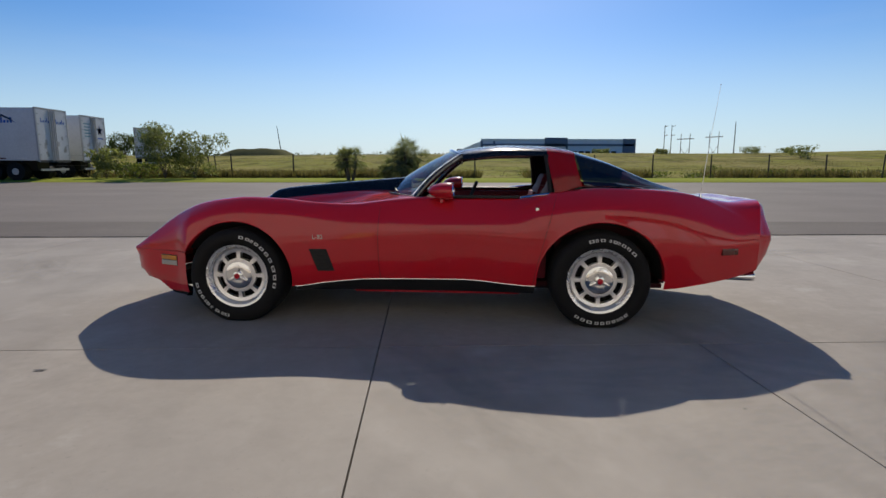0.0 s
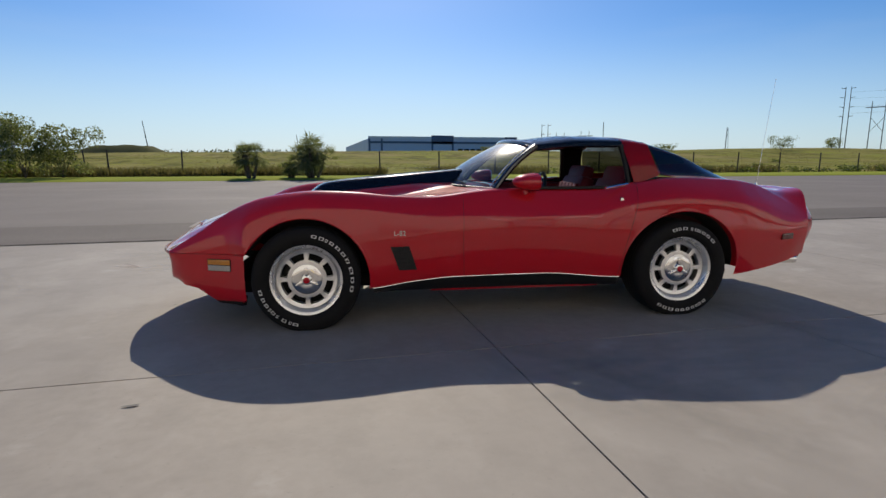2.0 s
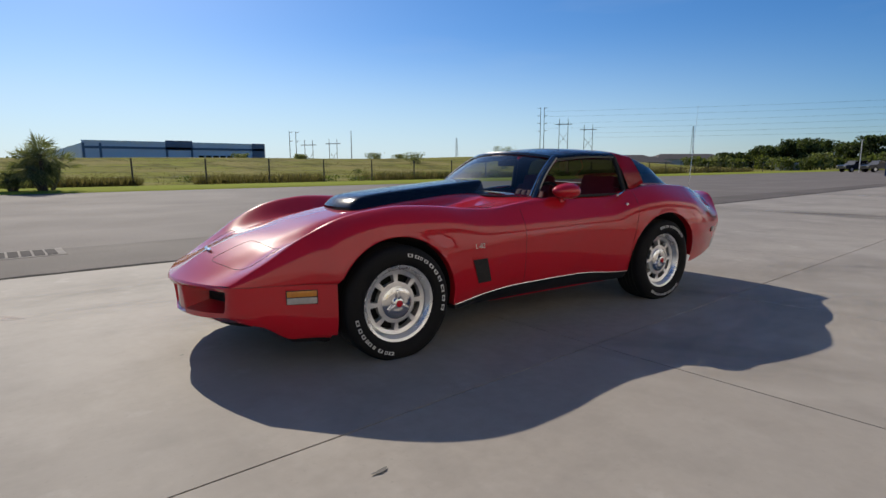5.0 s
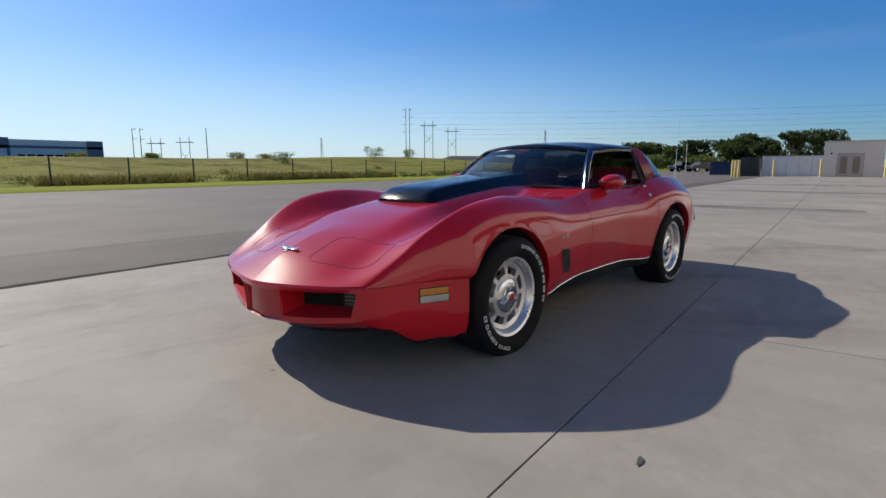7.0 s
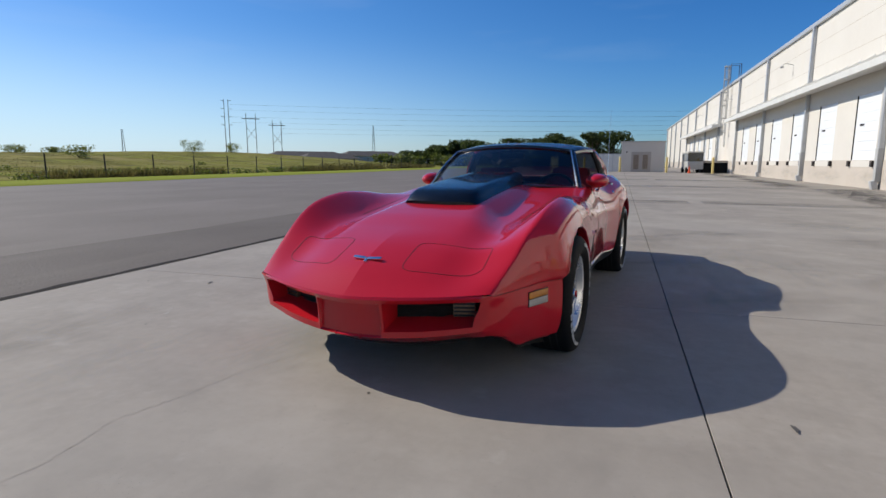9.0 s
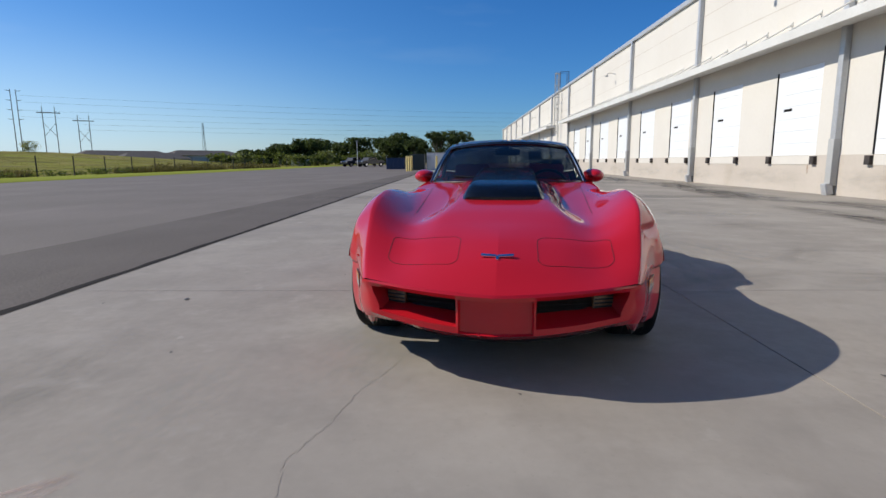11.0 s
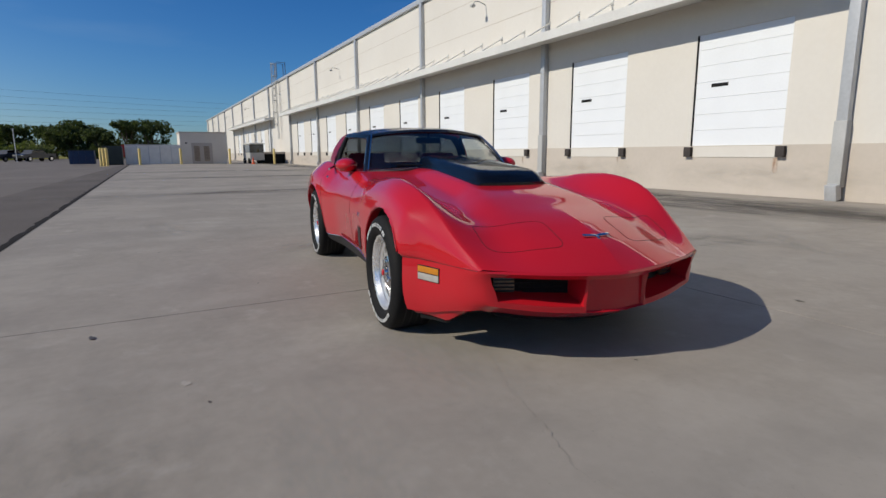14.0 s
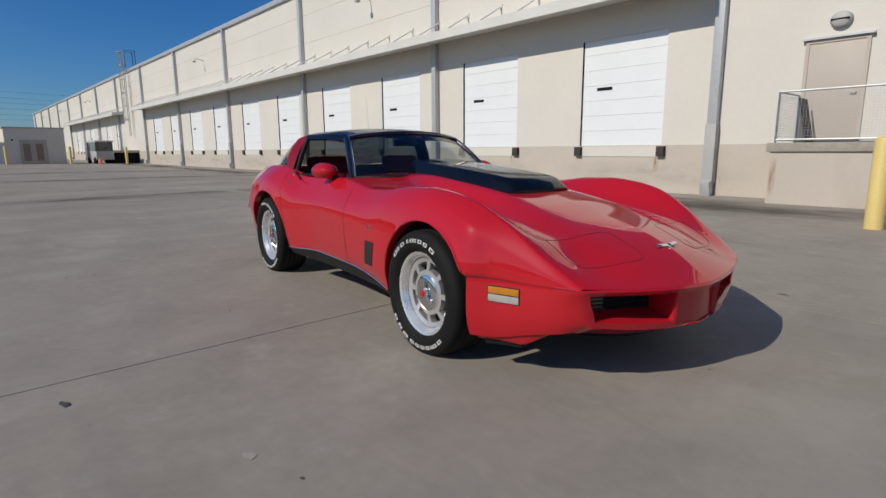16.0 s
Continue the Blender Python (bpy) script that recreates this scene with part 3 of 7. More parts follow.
    for s in (1, -1):
        bm = bmesh.new()
        rows = []
        for k in range(25):
            u = 0.82 + 1.12 * k / 24
            p, zv = point(u, 1.0, s), valance_z(u)
            back = 0.05 * max(0.0, 1.25 - u)
            rows.append([Vector((p.x + back, p.y - s * i, z)) for i, z in ((0.012, p.z + 0.012), (0.020, (p.z + zv) / 2), (0.034, zv), (0.064, zv + 0.004))])
        sheet(bm, rows)
        bmesh.ops.recalc_face_normals(bm, faces=bm.faces[:])
        part("lower_valance", bm, PAINT, cover)
    # chin spoiler
    bm = bmesh.new()
    rows = []
    for k in range(-24, 25):
        u = abs(k) / 24 * 1.92
        p = point(u, 1.0, 1 if k >= 0 else -1)
        tuck = 0.09 if u < 0.8 else 0.09 * (1.92 - u) / 1.12
        sy = math.copysign(1, p.y) if abs(p.y) > 1e-6 else 1
        drop = 0.036 if u < 0.82 else p.z - valance_z(u) + 0.036 - 0.014 * smooth01((u - 0.82) / 0.3)
        yy = p.y - sy * (0.02 * min(1, u) + 0.022 * smooth01((u - 0.9) / 0.3))
        rows.append([Vector((p.x + tuck - .012, yy, p.z + 0.02)), Vector((p.x + tuck - .02, yy, p.z - drop)), Vector((p.x + tuck + .01, yy - sy * .01, p.z - drop)), Vector((p.x + tuck + .02, yy - sy * .012, p.z + 0.02))])
    sheet(bm, rows)
    bmesh.ops.recalc_face_normals(bm, faces=bm.faces[:])
    part("chin_spoiler", bm, MATT_BLACK, car, "matt black chin spoiler")
    # crossed flag badge on the nose
    bm = bmesh.new()
    c = top_point(-2.085, 0, -0.002)
    tilt = Matrix.Translation(c) @ pose(0, 0, 0, 0, -26, 0)
    for s in (1, -1):
        box(bm, -.008, .010, min(s * .004, s * .078), max(s * .004, s * .078), 0, .007, 0.002, tilt @ pose(0, 0, 0.002, 0, 0, s * -6))
    box(bm, -.026, .006, -.007, .007, 0, .007, 0.002, tilt)
    part("nose_badge", bm, CHROME, car, "small chrome winged nose badge")
    return point


def build_rear(car):
    bm = bmesh.new()
    rows = []
    steps = [(-1.0 + k / 28.0) for k in range(57)]
    for dx, z, wy in ((-0.022, .8205, .530), (0.014, .818, .533), (0.026, .80, .546), (0.044, .715, .604), (0.064, .655, .646), (0.078, .620, .662), (0.080, .575, .672), (0.060, .47, .645), (0.012, .365, .61), (-0.12, .335, .59)):
        r = []
        for k in steps:
            y = wy * k
            zz = z + (0.014 * (1 - abs(k)) if z > 0.79 else 0)
            r.append(Vector((body_warp(2.3, abs(y), z) + dx - (dx + 0.022) * smooth01((abs(k) - 0.86) / 0.14), y, zz)))
        rows.append(r)
    sheet(bm, rows)
    bmesh.ops.recalc_face_normals(bm, faces=bm.faces[:])
    part("rear_bumper_cover", bm, PAINT, car)
    for s in (1, -1):
        p = side_point(2.10, 0.515, s)
        q = side_point(2.16, 0.515, s)
        a = math.degrees(math.atan2((q - p).y, (q - p).x))
        bm = bmesh.new()
        box(bm, -.062, .062, -.008, .008, -.022, .022, 0.005, Matrix.Translation(p) @ pose(0, 0, 0, 0, 0, a))
        part("rear_marker_lamp", bm, RED_LENS, car, "dark red rear side marker lamp")
        for dy in (0.43, 0.51):
            bm = bmesh.new()
            lathe(bm, [(0.022, -0.15), (0.028, -0.02), (0.032, 0.10), (0.027, 0.10), (0.022, -0.1)], 20, "x")
            ob = part("tailpipe", bm, CHROME, car, "chrome tailpipe tip")
            ob.location = (2.275, s * dy, 0.302)


def build_wheel(car, end, s):
    """An eight-slot alloy wheel with its tyre, the white raised letters as plain blocks, and a three-bladed cap."""
    wheel_m = pose(end * AXLE, s * (0.757 if end < 0 else 0.728), HUB_Z) @ (pose(0, 0, 0) if s > 0 else pose(0, 0, 0, 0, 0, 180))
    # the wheel's own outward direction is +y
    bm = bmesh.new()
    n = 64
    lathe(bm, [(.190, -.16), (.200, -.10), (.186, -.02), (.186, .060), (.206, .098), (.221, .104), (.222, .092), (.209, .080)], n)
    # dish, spokes and slots: rings of a disc with eight holes
    rings = [(.052, .060), (.092, .068), (.120, .066), (.163, .060), (.187, .068)]
    per = 8
    vs = []
    for r, h in rings:
        vs.append([bm.verts.new((r * math.cos(2 * math.pi * k / n), h, r * math.sin(2 * math.pi * k / n))) for k in range(n)])
    slot = lambda k: (k % per) in (1, 2, 3, 4, 5, 6)
    for i in range(len(rings) - 1):
        for k in range(n):
            if i == 2 and slot(k):
                continue
            k2 = (k + 1) % n
            bm.faces.new((vs[i][k], vs[i + 1][k], vs[i + 1][k2], vs[i][k2]))
    # slot walls
    for g in range(8):
        idx = [g * per + q for q in (1, 2, 3, 4, 5, 6, 7)]
        loop = [(2, k) for k in idx] + [(3, k) for k in idx[::-1]]
        front = [vs[i][k % n] for i, k in loop]
        back = [bm.verts.new((v.co.x * 0.99, v.co.y - .035, v.co.z * 0.99)) for v in front]
        for k in range(len(front)):
            k2 = (k + 1) % len(front)
            bm.faces.new((front[k], front[k2], back[k2], back[k]))
    bmesh.ops.recalc_face_normals(bm, faces=bm.faces[:])
    wheel = part("wheel", bm, ALLOY, car, "polished alloy wheel with eight slots")
    wheel.matrix_basis = wheel_m
    bm = bmesh.new()
    lathe(bm, [(.190, .074), (.206, .101), (.221, .107), (.224, .094)], 64)
    part("rim_lip", bm, RIM_LIP, wheel, "polished rim lip")
    bm = bmesh.new()
    lathe(bm, [(.0, -.02), (.186, -.02)], 40)
    part("brake_disc", bm, WELL, wheel, "dark brake disc behind the slots")
    # tyre
    bm = bmesh.new()
    R = TYRE_R
    prof = [(.205, -.13), (.235, -.135), (.28, -.138), (R - .02, -.125), (R - .004, -.108), (R, -.08), (R, .085), (R - .004, .105), (R - .018, .122), (R - .045, .131), (.262, .134), (.235, .124), (.221, .106), (.205, .095)]
    lathe(bm, prof, 72)
    tyre = part("tyre", bm, RUBBER, wheel, "black radial tyre")
    # tread grooves
    for h in (-.055, -.018, .02, .058):
        bm = bmesh.new()
        lathe(bm, [(R - .006, h - .005), (R + .0008, h - .004), (R + .0008, h + .004), (R - .006, h + .005)], 60)
        part("tread_groove", bm, WELL, wheel)
    # raised letters as plain blocks on two arcs
    rr, hh = .281, .134
    long_word, short_word = (.8, .8, 1, .7, .7, .7, .6, .35, .65, .7), (.9, .7, .7, .35, .7, .35, 0, .8, .45, .9)
    arcs = {(-1, -1): ((195, 100, long_word), (-10, 72, short_word)), (1, -1): ((140, 72, short_word), (-55, 78, long_word)), (-1, 1): ((122, 90, short_word), (-35, 105, long_word)), (1, 1): ((140, 72, short_word), (-55, 90, long_word))}[(end, s)]
    for start, span, widths in arcs:
        a = radians(start)
        unit = radians(span) / sum(max(w, .35) for w in widths)
        for w in widths:
            wa = unit * max(w, 0.35)
            if w > 0:
                bm = bmesh.new()
                for rad0, rad1, p0, p1 in ((-.0090, .0090, 0.0, .13), (-.0090, .0090, .50, .63), (.0060, .0090, .13, .50), (-.0090, -.0062, .13, .50)):
                    cs = []
                    for ra, f in ((rad0, p0), (rad0, p1), (rad1, p1), (rad1, p0)):
                        ang = a - wa * f
                        cs.append((ang, rr + ra))
                    lo = [bm.verts.new((r * math.cos(t), hh - .004 - abs(r - .27) * .05, r * math.sin(t))) for t, r in cs]
                    hi = [bm.verts.new((r * math.cos(t), hh + .0015 - abs(r - .27) * .05, r * math.sin(t))) for t, r in cs]
                    bm.faces.new(hi)
                    for k in range(4):
                        bm.faces.new((lo[k], lo[(k + 1) % 4], hi[(k + 1) % 4], hi[k]))
                bmesh.ops.recalc_face_normals(bm, faces=bm.faces[:])
                part("sidewall_mark", bm, LETTER, wheel, "white raised sidewall mark", smooth=False)
            a -= wa
    # cap with three blades and a red centre
    bm = bmesh.new()
    lathe(bm, [(.096, .050), (.094, .076), (.070, .086), (.034, .082), (.030, .098), (.020, .102), (0, .102)], 40)
    cap = part("hub_cap", bm, CHROME, wheel, "satin hub cap with three blades")
    for k in range(3):
        bm = bmesh.new()
        box(bm, .018, .076, .084, .100, -.010, .010, 0.004, pose(0, 0, 0, 0, 120 * k + 30, 0))
        part("cap_blade", bm, CHROME, wheel)
    bm = bmesh.new()
    lathe(bm, [(.019, .100), (.019, .106), (.014, .108), (0, .108)], 24)
    part("cap_centre", bm, PAINT, wheel, "red cap centre")
    return wheel


# greenhouse: half width and height at the drip line, and height at the centre
def roof_section(x, n=14):
    ye = pchip(x, (.2, .35, .6, .9, 1.1), (.505, .528, .558, .585, .60))
    ze = pchip(x, (.2, .35, .6, .9, 1.1), (1.132, 1.145, 1.164, 1.166, 1.142))
    zc = pchip(x, (.2, .35, .6, .9, 1.1), (1.190, 1.206, 1.232, 1.224, 1.196))
    pts = []
    for k in range(n + 1):
        a = k / n * math.pi / 2
        pts.append((ye * math.sin(a) ** 0.85, ze + (zc - ze) * math.cos(a) ** 1.0))
    return pts


def build_greenhouse(car):
    # two lift-off roof panels in gloss black
    for s in (1, -1):
        bm = bmesh.new()
        rows = []
        for k in range(19):
            x = .25 + (.899 - .25) * k / 18
            sec = roof_section(x)
            drop = 0.012 * smooth01((.30 - x) / .06)
            back = lambda y: (.045 * ((y / .52) ** 2) - .035) * (1 - k / 18)
            rows.append([Vector((x + back(y), s * max(y, .012), z - drop)) for y, z in sec] + [Vector((x + back(.52), s * (sec[-1][0] + .006), sec[-1][1] - .018 - drop)), Vector((x + back(.52), s * (sec[-1][0] - .02), sec[-1][1] - .03 - drop))])
        sheet(bm, rows)
        solidify(bm, 0.014 * s)
        bmesh.ops.recalc_face_normals(bm, faces=bm.faces[:])
        part("roof_panel", bm, PAINT_BLACK, car, "gloss black lift-off roof panel")
    bm = bmesh.new()
    box(bm, .24, .90, -.014, .014, 1.180, 1.208, 0.004)
    part("roof_spine", bm, PAINT_BLACK, car)
    # red rear pillars and halo
    bm = bmesh.new()
    rows = []
    for k in range(13):
        t = k / 12
        r = []
        sec = roof_section(.895 + .19 * t)
        for y, z in sec:
            r.append(Vector((.895 + .185 * t, y, z + .001)))
        e = r[-1]
        base = Vector((.945 + .18 * t, .705 - .01 * t, .888 + .058 * t))
        for q in range(1, 13):
            f = q / 12
            bow = math.sin(f * math.pi) * .016
            r.append(Vector((e.x + (base.x - e.x) * f ** 1.4, e.y + (base.y - e.y) * f + bow, e.z + (base.z - e.z) * f)))
        rows.append([Vector((p.x, -p.y, p.z)) for p in r[:0:-1]] + r)
    sheet(bm, rows)
    solidify(bm, 0.012)
    bmesh.ops.recalc_face_normals(bm, faces=bm.faces[:])
    part("rear_pillar_hoop", bm, PAINT, car)
    bm = bmesh.new()
    sheet(bm, [[Vector((p.x, p.y * .965, p.z - .022)) for p in r] for r in rows])
    part("pillar_lining", bm, BLACK_TRIM, car, "black inner lining of the rear pillars")
    # wraparound fastback glass
    bm = bmesh.new()
    rows = []
    for k in range(25):
        t = k / 24
        x = 1.088 + .78 * t
        zc = pchip(t, (0, .3, .7, 1), (1.195, 1.120, .985, .905))
        ze = pchip(t, (0, .3, .7, 1), (1.140, 1.075, .962, .903))
        yb = pchip(t, (0, .35, .7, 1), (.692, .650, .56, .40))
        zb = pchip(t, (0, .35, .7, 1), (.946, .938, .922, .900))
        ys = pchip(t, (0, .35, .7, 1), (.597, .575, .50, .38))
        r = []
        for q in range(13):
            a = q / 12 * math.pi / 2
            r.append(Vector((x, ys * math.sin(a) ** .85, ze + (zc - ze) * math.cos(a))))
        e = r[-1]
        for q in range(1, 8):
            f = q / 7
            r.append(Vector((x + 0.05 * f * (1 - t), e.y + (yb - e.y) * f + .012 * math.sin(f * math.pi) * (1 - t), e.z + (zb - e.z) * f)))
        rows.append([Vector((p.x, -p.y, p.z)) for p in r[:0:-1]] + r)
    sheet(bm, rows)
    bmesh.ops.recalc_face_normals(bm, faces=bm.faces[:])
    part("rear_window", bm, GLASS_DARK, car, "dark tinted wraparound rear window")
    # windshield, curved in plan
    def ws(u, v):
        """u from -1 to 1 across, v from 0 at the cowl to 1 at the header."""
        yb, yt = .625, .505
        xb = -.31 + .29 * abs(u) ** 2.4
        xt = .19 + .10 * abs(u) ** 2.2
        zb = .878 - .018 * abs(u) ** 2
        zt = 1.182 - .042 * abs(u) ** 2.2
        bow = math.sin(v * math.pi) * .022
        return Vector((xb + (xt - xb) * v - bow * .55, u * (yb + (yt - yb) * v), zb + (zt - zb) * v + bow * .75))
    bm = bmesh.new()
    sheet(bm, [[ws(-1 + 2 * i / 28, j / 12) for i in range(29)] for j in range(13)])
    bmesh.ops.recalc_face_normals(bm, faces=bm.faces[:])
    shield = part("windshield", bm, GLASS, car, "clear raked windshield")
    for s in (1, -1):
        bm = bmesh.new()
        tube(bm, [ws(s, j / 10) + Vector((.012, s * .008, .002)) for j in range(-1, 11)], .021, 10)
        part("windshield_pillar", bm, PAINT_BLACK, car)
        bm = bmesh.new()
        tube(bm, [ws(s * .985, j / 10) + Vector((-.012, s * .006, .012)) for j in range(0, 11)], .0045, 8)
        part("pillar_moulding", bm, CHROME, car, "bright windshield moulding")
    bm = bmesh.new()
    tube(bm, [ws(-1 + 2 * i / 24, 1.0) + Vector((.008, 0, .004)) for i in range(25)], .019, 10)
    part("windshield_header", bm, PAINT_BLACK, car)
    bm = bmesh.new()
    tube(bm, [ws(-1 + 2 * i / 24, 0.0) + Vector((-.006, 0, -.002)) for i in range(25)], .009, 8)
    part("cowl_seal", bm, BLACK_TRIM, car)
    # wipers
    for y0, y1 in ((-.44, .02), (.02, .42)):
        bm = bmesh.new()
        tube(bm, [ws(y0 / .6, .03) + Vector((-.02, 0, .012)), ws(y1 / .6, .10) + Vector((-.012, 0, .012))], .006, 6)
        part("wiper", bm, BLACK_TRIM, car)
    # interior mirror
    bm = bmesh.new()
    box(bm, .26, .285, -.11, .11, 1.085, 1.14, 0.012)
    box(bm, .25, .27, -.012, .012, 1.13, 1.18, 0.004)
    part("interior_mirror", bm, BLACK_TRIM, car)


def build_cabin(car):
    # floor, bulkheads and luggage shelf
    boxed("cabin_floor", (-.33, 1.70, -.66, .66, .24, .27), CARPET, car, "dark red carpeted cabin floor", 0)
    boxed("front_bulkhead", (-.40, -.33, -.66, .66, .24, .80), CARPET, car, "", 0)
    boxed("rear_bulkhead", (1.70, 1.74, -.58, .58, .26, .88), CARPET, car, "", 0)
    boxed("luggage_floor", (1.00, 1.70, -.60, .60, .60, .64), CARPET, car, "dark red carpeted luggage shelf", 0)
    boxed("seat_bulkhead", (.96, 1.00, -.64, .64, .27, .80), CARPET, car, "", 0)
    for s in (1, -1):
        boxed("luggage_side", (1.00, 1.70, min(s * .60, s * .63), max(s * .60, s * .63), .60, .885), CARPET, car, "", 0)
    # inner door panels
    for s in (1, -1):
        boxed("door_card", (.14, .90, min(s * .635, s * .695), max(s * .635, s * .695), .30, .846), LEATHER, car, "dark red padded door panel", 0.02)
        bm = bmesh.new()
        box(bm, .16, .93, min(s * .675, s * .70), max(s * .675, s * .70), .855, .875, 0.006)
        part("belt_moulding", bm, BLACK_TRIM, car)
        bm = bmesh.new()
        tube(bm, [(.925, s * .675, .87), (.91, s * .63, 1.02), (.89, s * .58, 1.15)], .02, 8)
        part("window_seal", bm, BLACK_TRIM, car)
    # centre console and dash
    boxed("console", (-.30, .95, -.13, .13, .27, .52), LEATHER, car, "dark red centre console", 0.03)
    bm = bmesh.new()
    rows = []
    for i in range(17):
        y = -.62 + 1.24 * i / 16
        c = 0.02 * math.cos(y * 5)
        rows.append([Vector((-.26, y, .775)), Vector((-.06, y, .820 + c)), Vector((.10, y, .842 + c)), Vector((.15, y, .80)), Vector((.13, y, .66)), Vector((.03, y, .52))])
    sheet(bm, rows)
    solidify(bm, .02)
    bmesh.ops.recalc_face_normals(bm, faces=bm.faces[:])
    part("dashboard", bm, LEATHER, car, "dark red dashboard")
    # steering wheel
    bm = bmesh.new()
    ring = [(.175 * math.cos(a), .175 * math.sin(a), 0) for a in [2 * math.pi * k / 32 for k in range(33)]]
    m = pose(.34, -.36, .79, 0, -68, 0)
    tube(bm, [m @ Vector(p) for p in ring], .013, 8, cap=False)
    for k in range(3):
        a = radians(120 * k + 180)
        tube(bm, [m @ Vector((0, 0, .0)), m @ Vector((.17 * math.cos(a), .17 * math.sin(a), 0))], .010, 6)
    tube(bm, [m @ Vector((0, 0, .02)), (.10, -.36, .70)], .03, 10)
    part("steering_wheel", bm, BLACK_TRIM, car, "black three-spoke steering wheel")
    # seats
    for s in (1, -1):
        bm = bmesh.new()
        box(bm, .28, .80, -.24, .24, .27, .44, 0.05)
        seat = part("seat", bm, LEATHER, car, "dark red leather bucket seat")
        seat.location = (0, s * .37, 0)
        bm = bmesh.new()
        box(bm, -.065, .065, -.235, .235, .0, .58, 0.055)
        box(bm, -.055, .055, -.18, .18, .48, .675, 0.05)
        back = part("backrest", bm, LEATHER, seat)
        back.matrix_basis = pose(.80, 0, .36, 0, 18, 0)
        bm = bmesh.new()
        for k in range(-2, 3):
            box(bm, -.085, -.05, k * .08 - .034, k * .08 + .034, .08, .50, 0.012)
        pad = part("backrest_pleats", bm, LEATHER, seat)
        pad.matrix_basis = pose(.80, 0, .36, 0, 18, 0)


def build_trim(car, doors):
    side_n = lambda s: (lambda p: Vector((0, s, 0.15)))
    for s in (1, -1):
        door = doors[s]
        # panel gaps round the door
        f = [side_point(-.245 - .01 * math.sin(k / 20 * 3), .30 + .50 * k / 20, s) for k in range(21)]
        ribbon("door_gap", f, .004, SEAM, door, side_n(s))
        r = [side_point(.80 + .15 * (k / 20) ** 1.2, .285 + .60 * k / 20, s) for k in range(21)]
        ribbon("door_gap", r, .004, SEAM, door, side_n(s))
        # handle flap on the door's top edge and the round lock
        p = side_point(.82, .79, s)
        bm = bmesh.new()
        lathe(bm, [(0, .006), (.012, .006), (.014, 0), (.014, -.01)], 18)
        lock = part("door_lock", bm, CHROME, door, "round chrome door lock")
        lock.matrix_basis = Matrix.Translation(p) @ (pose(0, 0, 0) if s > 0 else pose(0, 0, 0, 0, 0, 180))
        a, b = side_point(.70, .862, s), side_point(.90, .885, s)
        bm = bmesh.new()
        tube(bm, [a + Vector((0, -s * .015, .004)), (a + b) / 2 + Vector((0, -s * .012, .006)), b + Vector((0, -s * .015, .004))], .010, 8)
        part("door_handle", bm, CHROME, door, "bright flap handle on the door top")
        # pod mirror
        bm = bmesh.new()
        prof = [(.0, -.12), (.018, -.112), (.036, -.085), (.050, -.04), (.056, .01), (.055, .045), (.050, .056)]
        lathe(bm, prof, 28, "x")
        bmesh.ops.scale(bm, vec=(1, 1.6, 1.05), verts=bm.verts)
        bmesh.ops.transform(bm, matrix=pose(.20, s * .735, .908, 0, 0, 0), verts=bm.verts)
        mir = part("door_mirror", bm, PAINT, car, "red pod door mirror")
        bm = bmesh.new()
        lathe(bm, [(0, .052), (.050, .052), (.052, .058), (.056, .052)], 28, "x")
        bmesh.ops.scale(bm, vec=(1, 1.6, 1.05), verts=bm.verts)
        bmesh.ops.transform(bm, matrix=pose(.20, s * .735, .908), verts=bm.verts)
        part("mirror_glass", bm, MIRROR, mir, "mirror glass")
        bm = bmesh.new()
        tube(bm, [(.185, s * .70, .835), (.18, s * .705, .86), (.19, s * .725, .885)], [.03, .02, .024], 10)
        part("mirror_stalk", bm, PAINT, mir)
        # air vent behind the front wheel
        bm = bmesh.new()
        rows = []
        for i in range(9):
            v = i / 8
            z = .515 - .155 * v
            xa, xb = -.725 + .055 * v, -.607 + .050 * v
            rows.append([side_point(xa + (xb - xa) * k / 6, z, s, .004) for k in range(7)])
        sheet(bm, rows)
        bmesh.ops.recalc_face_normals(bm, faces=bm.faces[:])
        vent = part("side_vent", bm, WELL, car, "black slanted side vent")
        for k in range(5):
            v = .1 + .2 * k
            z = .515 - .155 * v
            bm = bmesh.new()
            tube(bm, [side_point(-.718 + .055 * v, z, s, .004), side_point(-.612 + .050 * v, z, s, .004)], .0016, 5)
            part("vent_blade", bm, WELL, vent)
        # engine badge
        p = side_point(-.665, .596, s, 0.003)
        lettering("L-82", .042, .0015, CHROME, car, Matrix.Translation(p) @ pose(0, 0, 0, 90 - s * 0, 0, 0 if s < 0 else 180), "engine_badge")
        # sill, bright strip and the red underside edge
        bm = bmesh.new()
        rows = []
        for k in range(33):
            x = -.835 + 1.645 * k / 32
            z = section(x)[0][1]
            y = section(x)[0][0]
            rows.append([Vector((x, s * (y - .004), z)), Vector((x, s * (y - .006), z - .03)), Vector((x, s * (y - .03), max(.213, z - .10))), Vector((x, s * (y - .12), .205))])
        sheet(bm, rows)
        bmesh.ops.recalc_face_normals(bm, faces=bm.faces[:])
        sill = part("sill_panel", bm, BLACK_TRIM, car, "satin black sill panel")
        bm = bmesh.new()
        tube(bm, [Vector((-.84 + 1.655 * k / 32, s * (section(-.84 + 1.655 * k / 32)[0][0] + .002), section(-.84 + 1.655 * k / 32)[0][1])) for k in range(33)], .004, 8)
        part("sill_strip", bm, CHROME, sill, "thin chrome strip")
        bm = bmesh.new()
        box(bm, -.45, .72, min(s * .60, s * .685), max(s * .60, s * .685), .183, .203, 0.004)
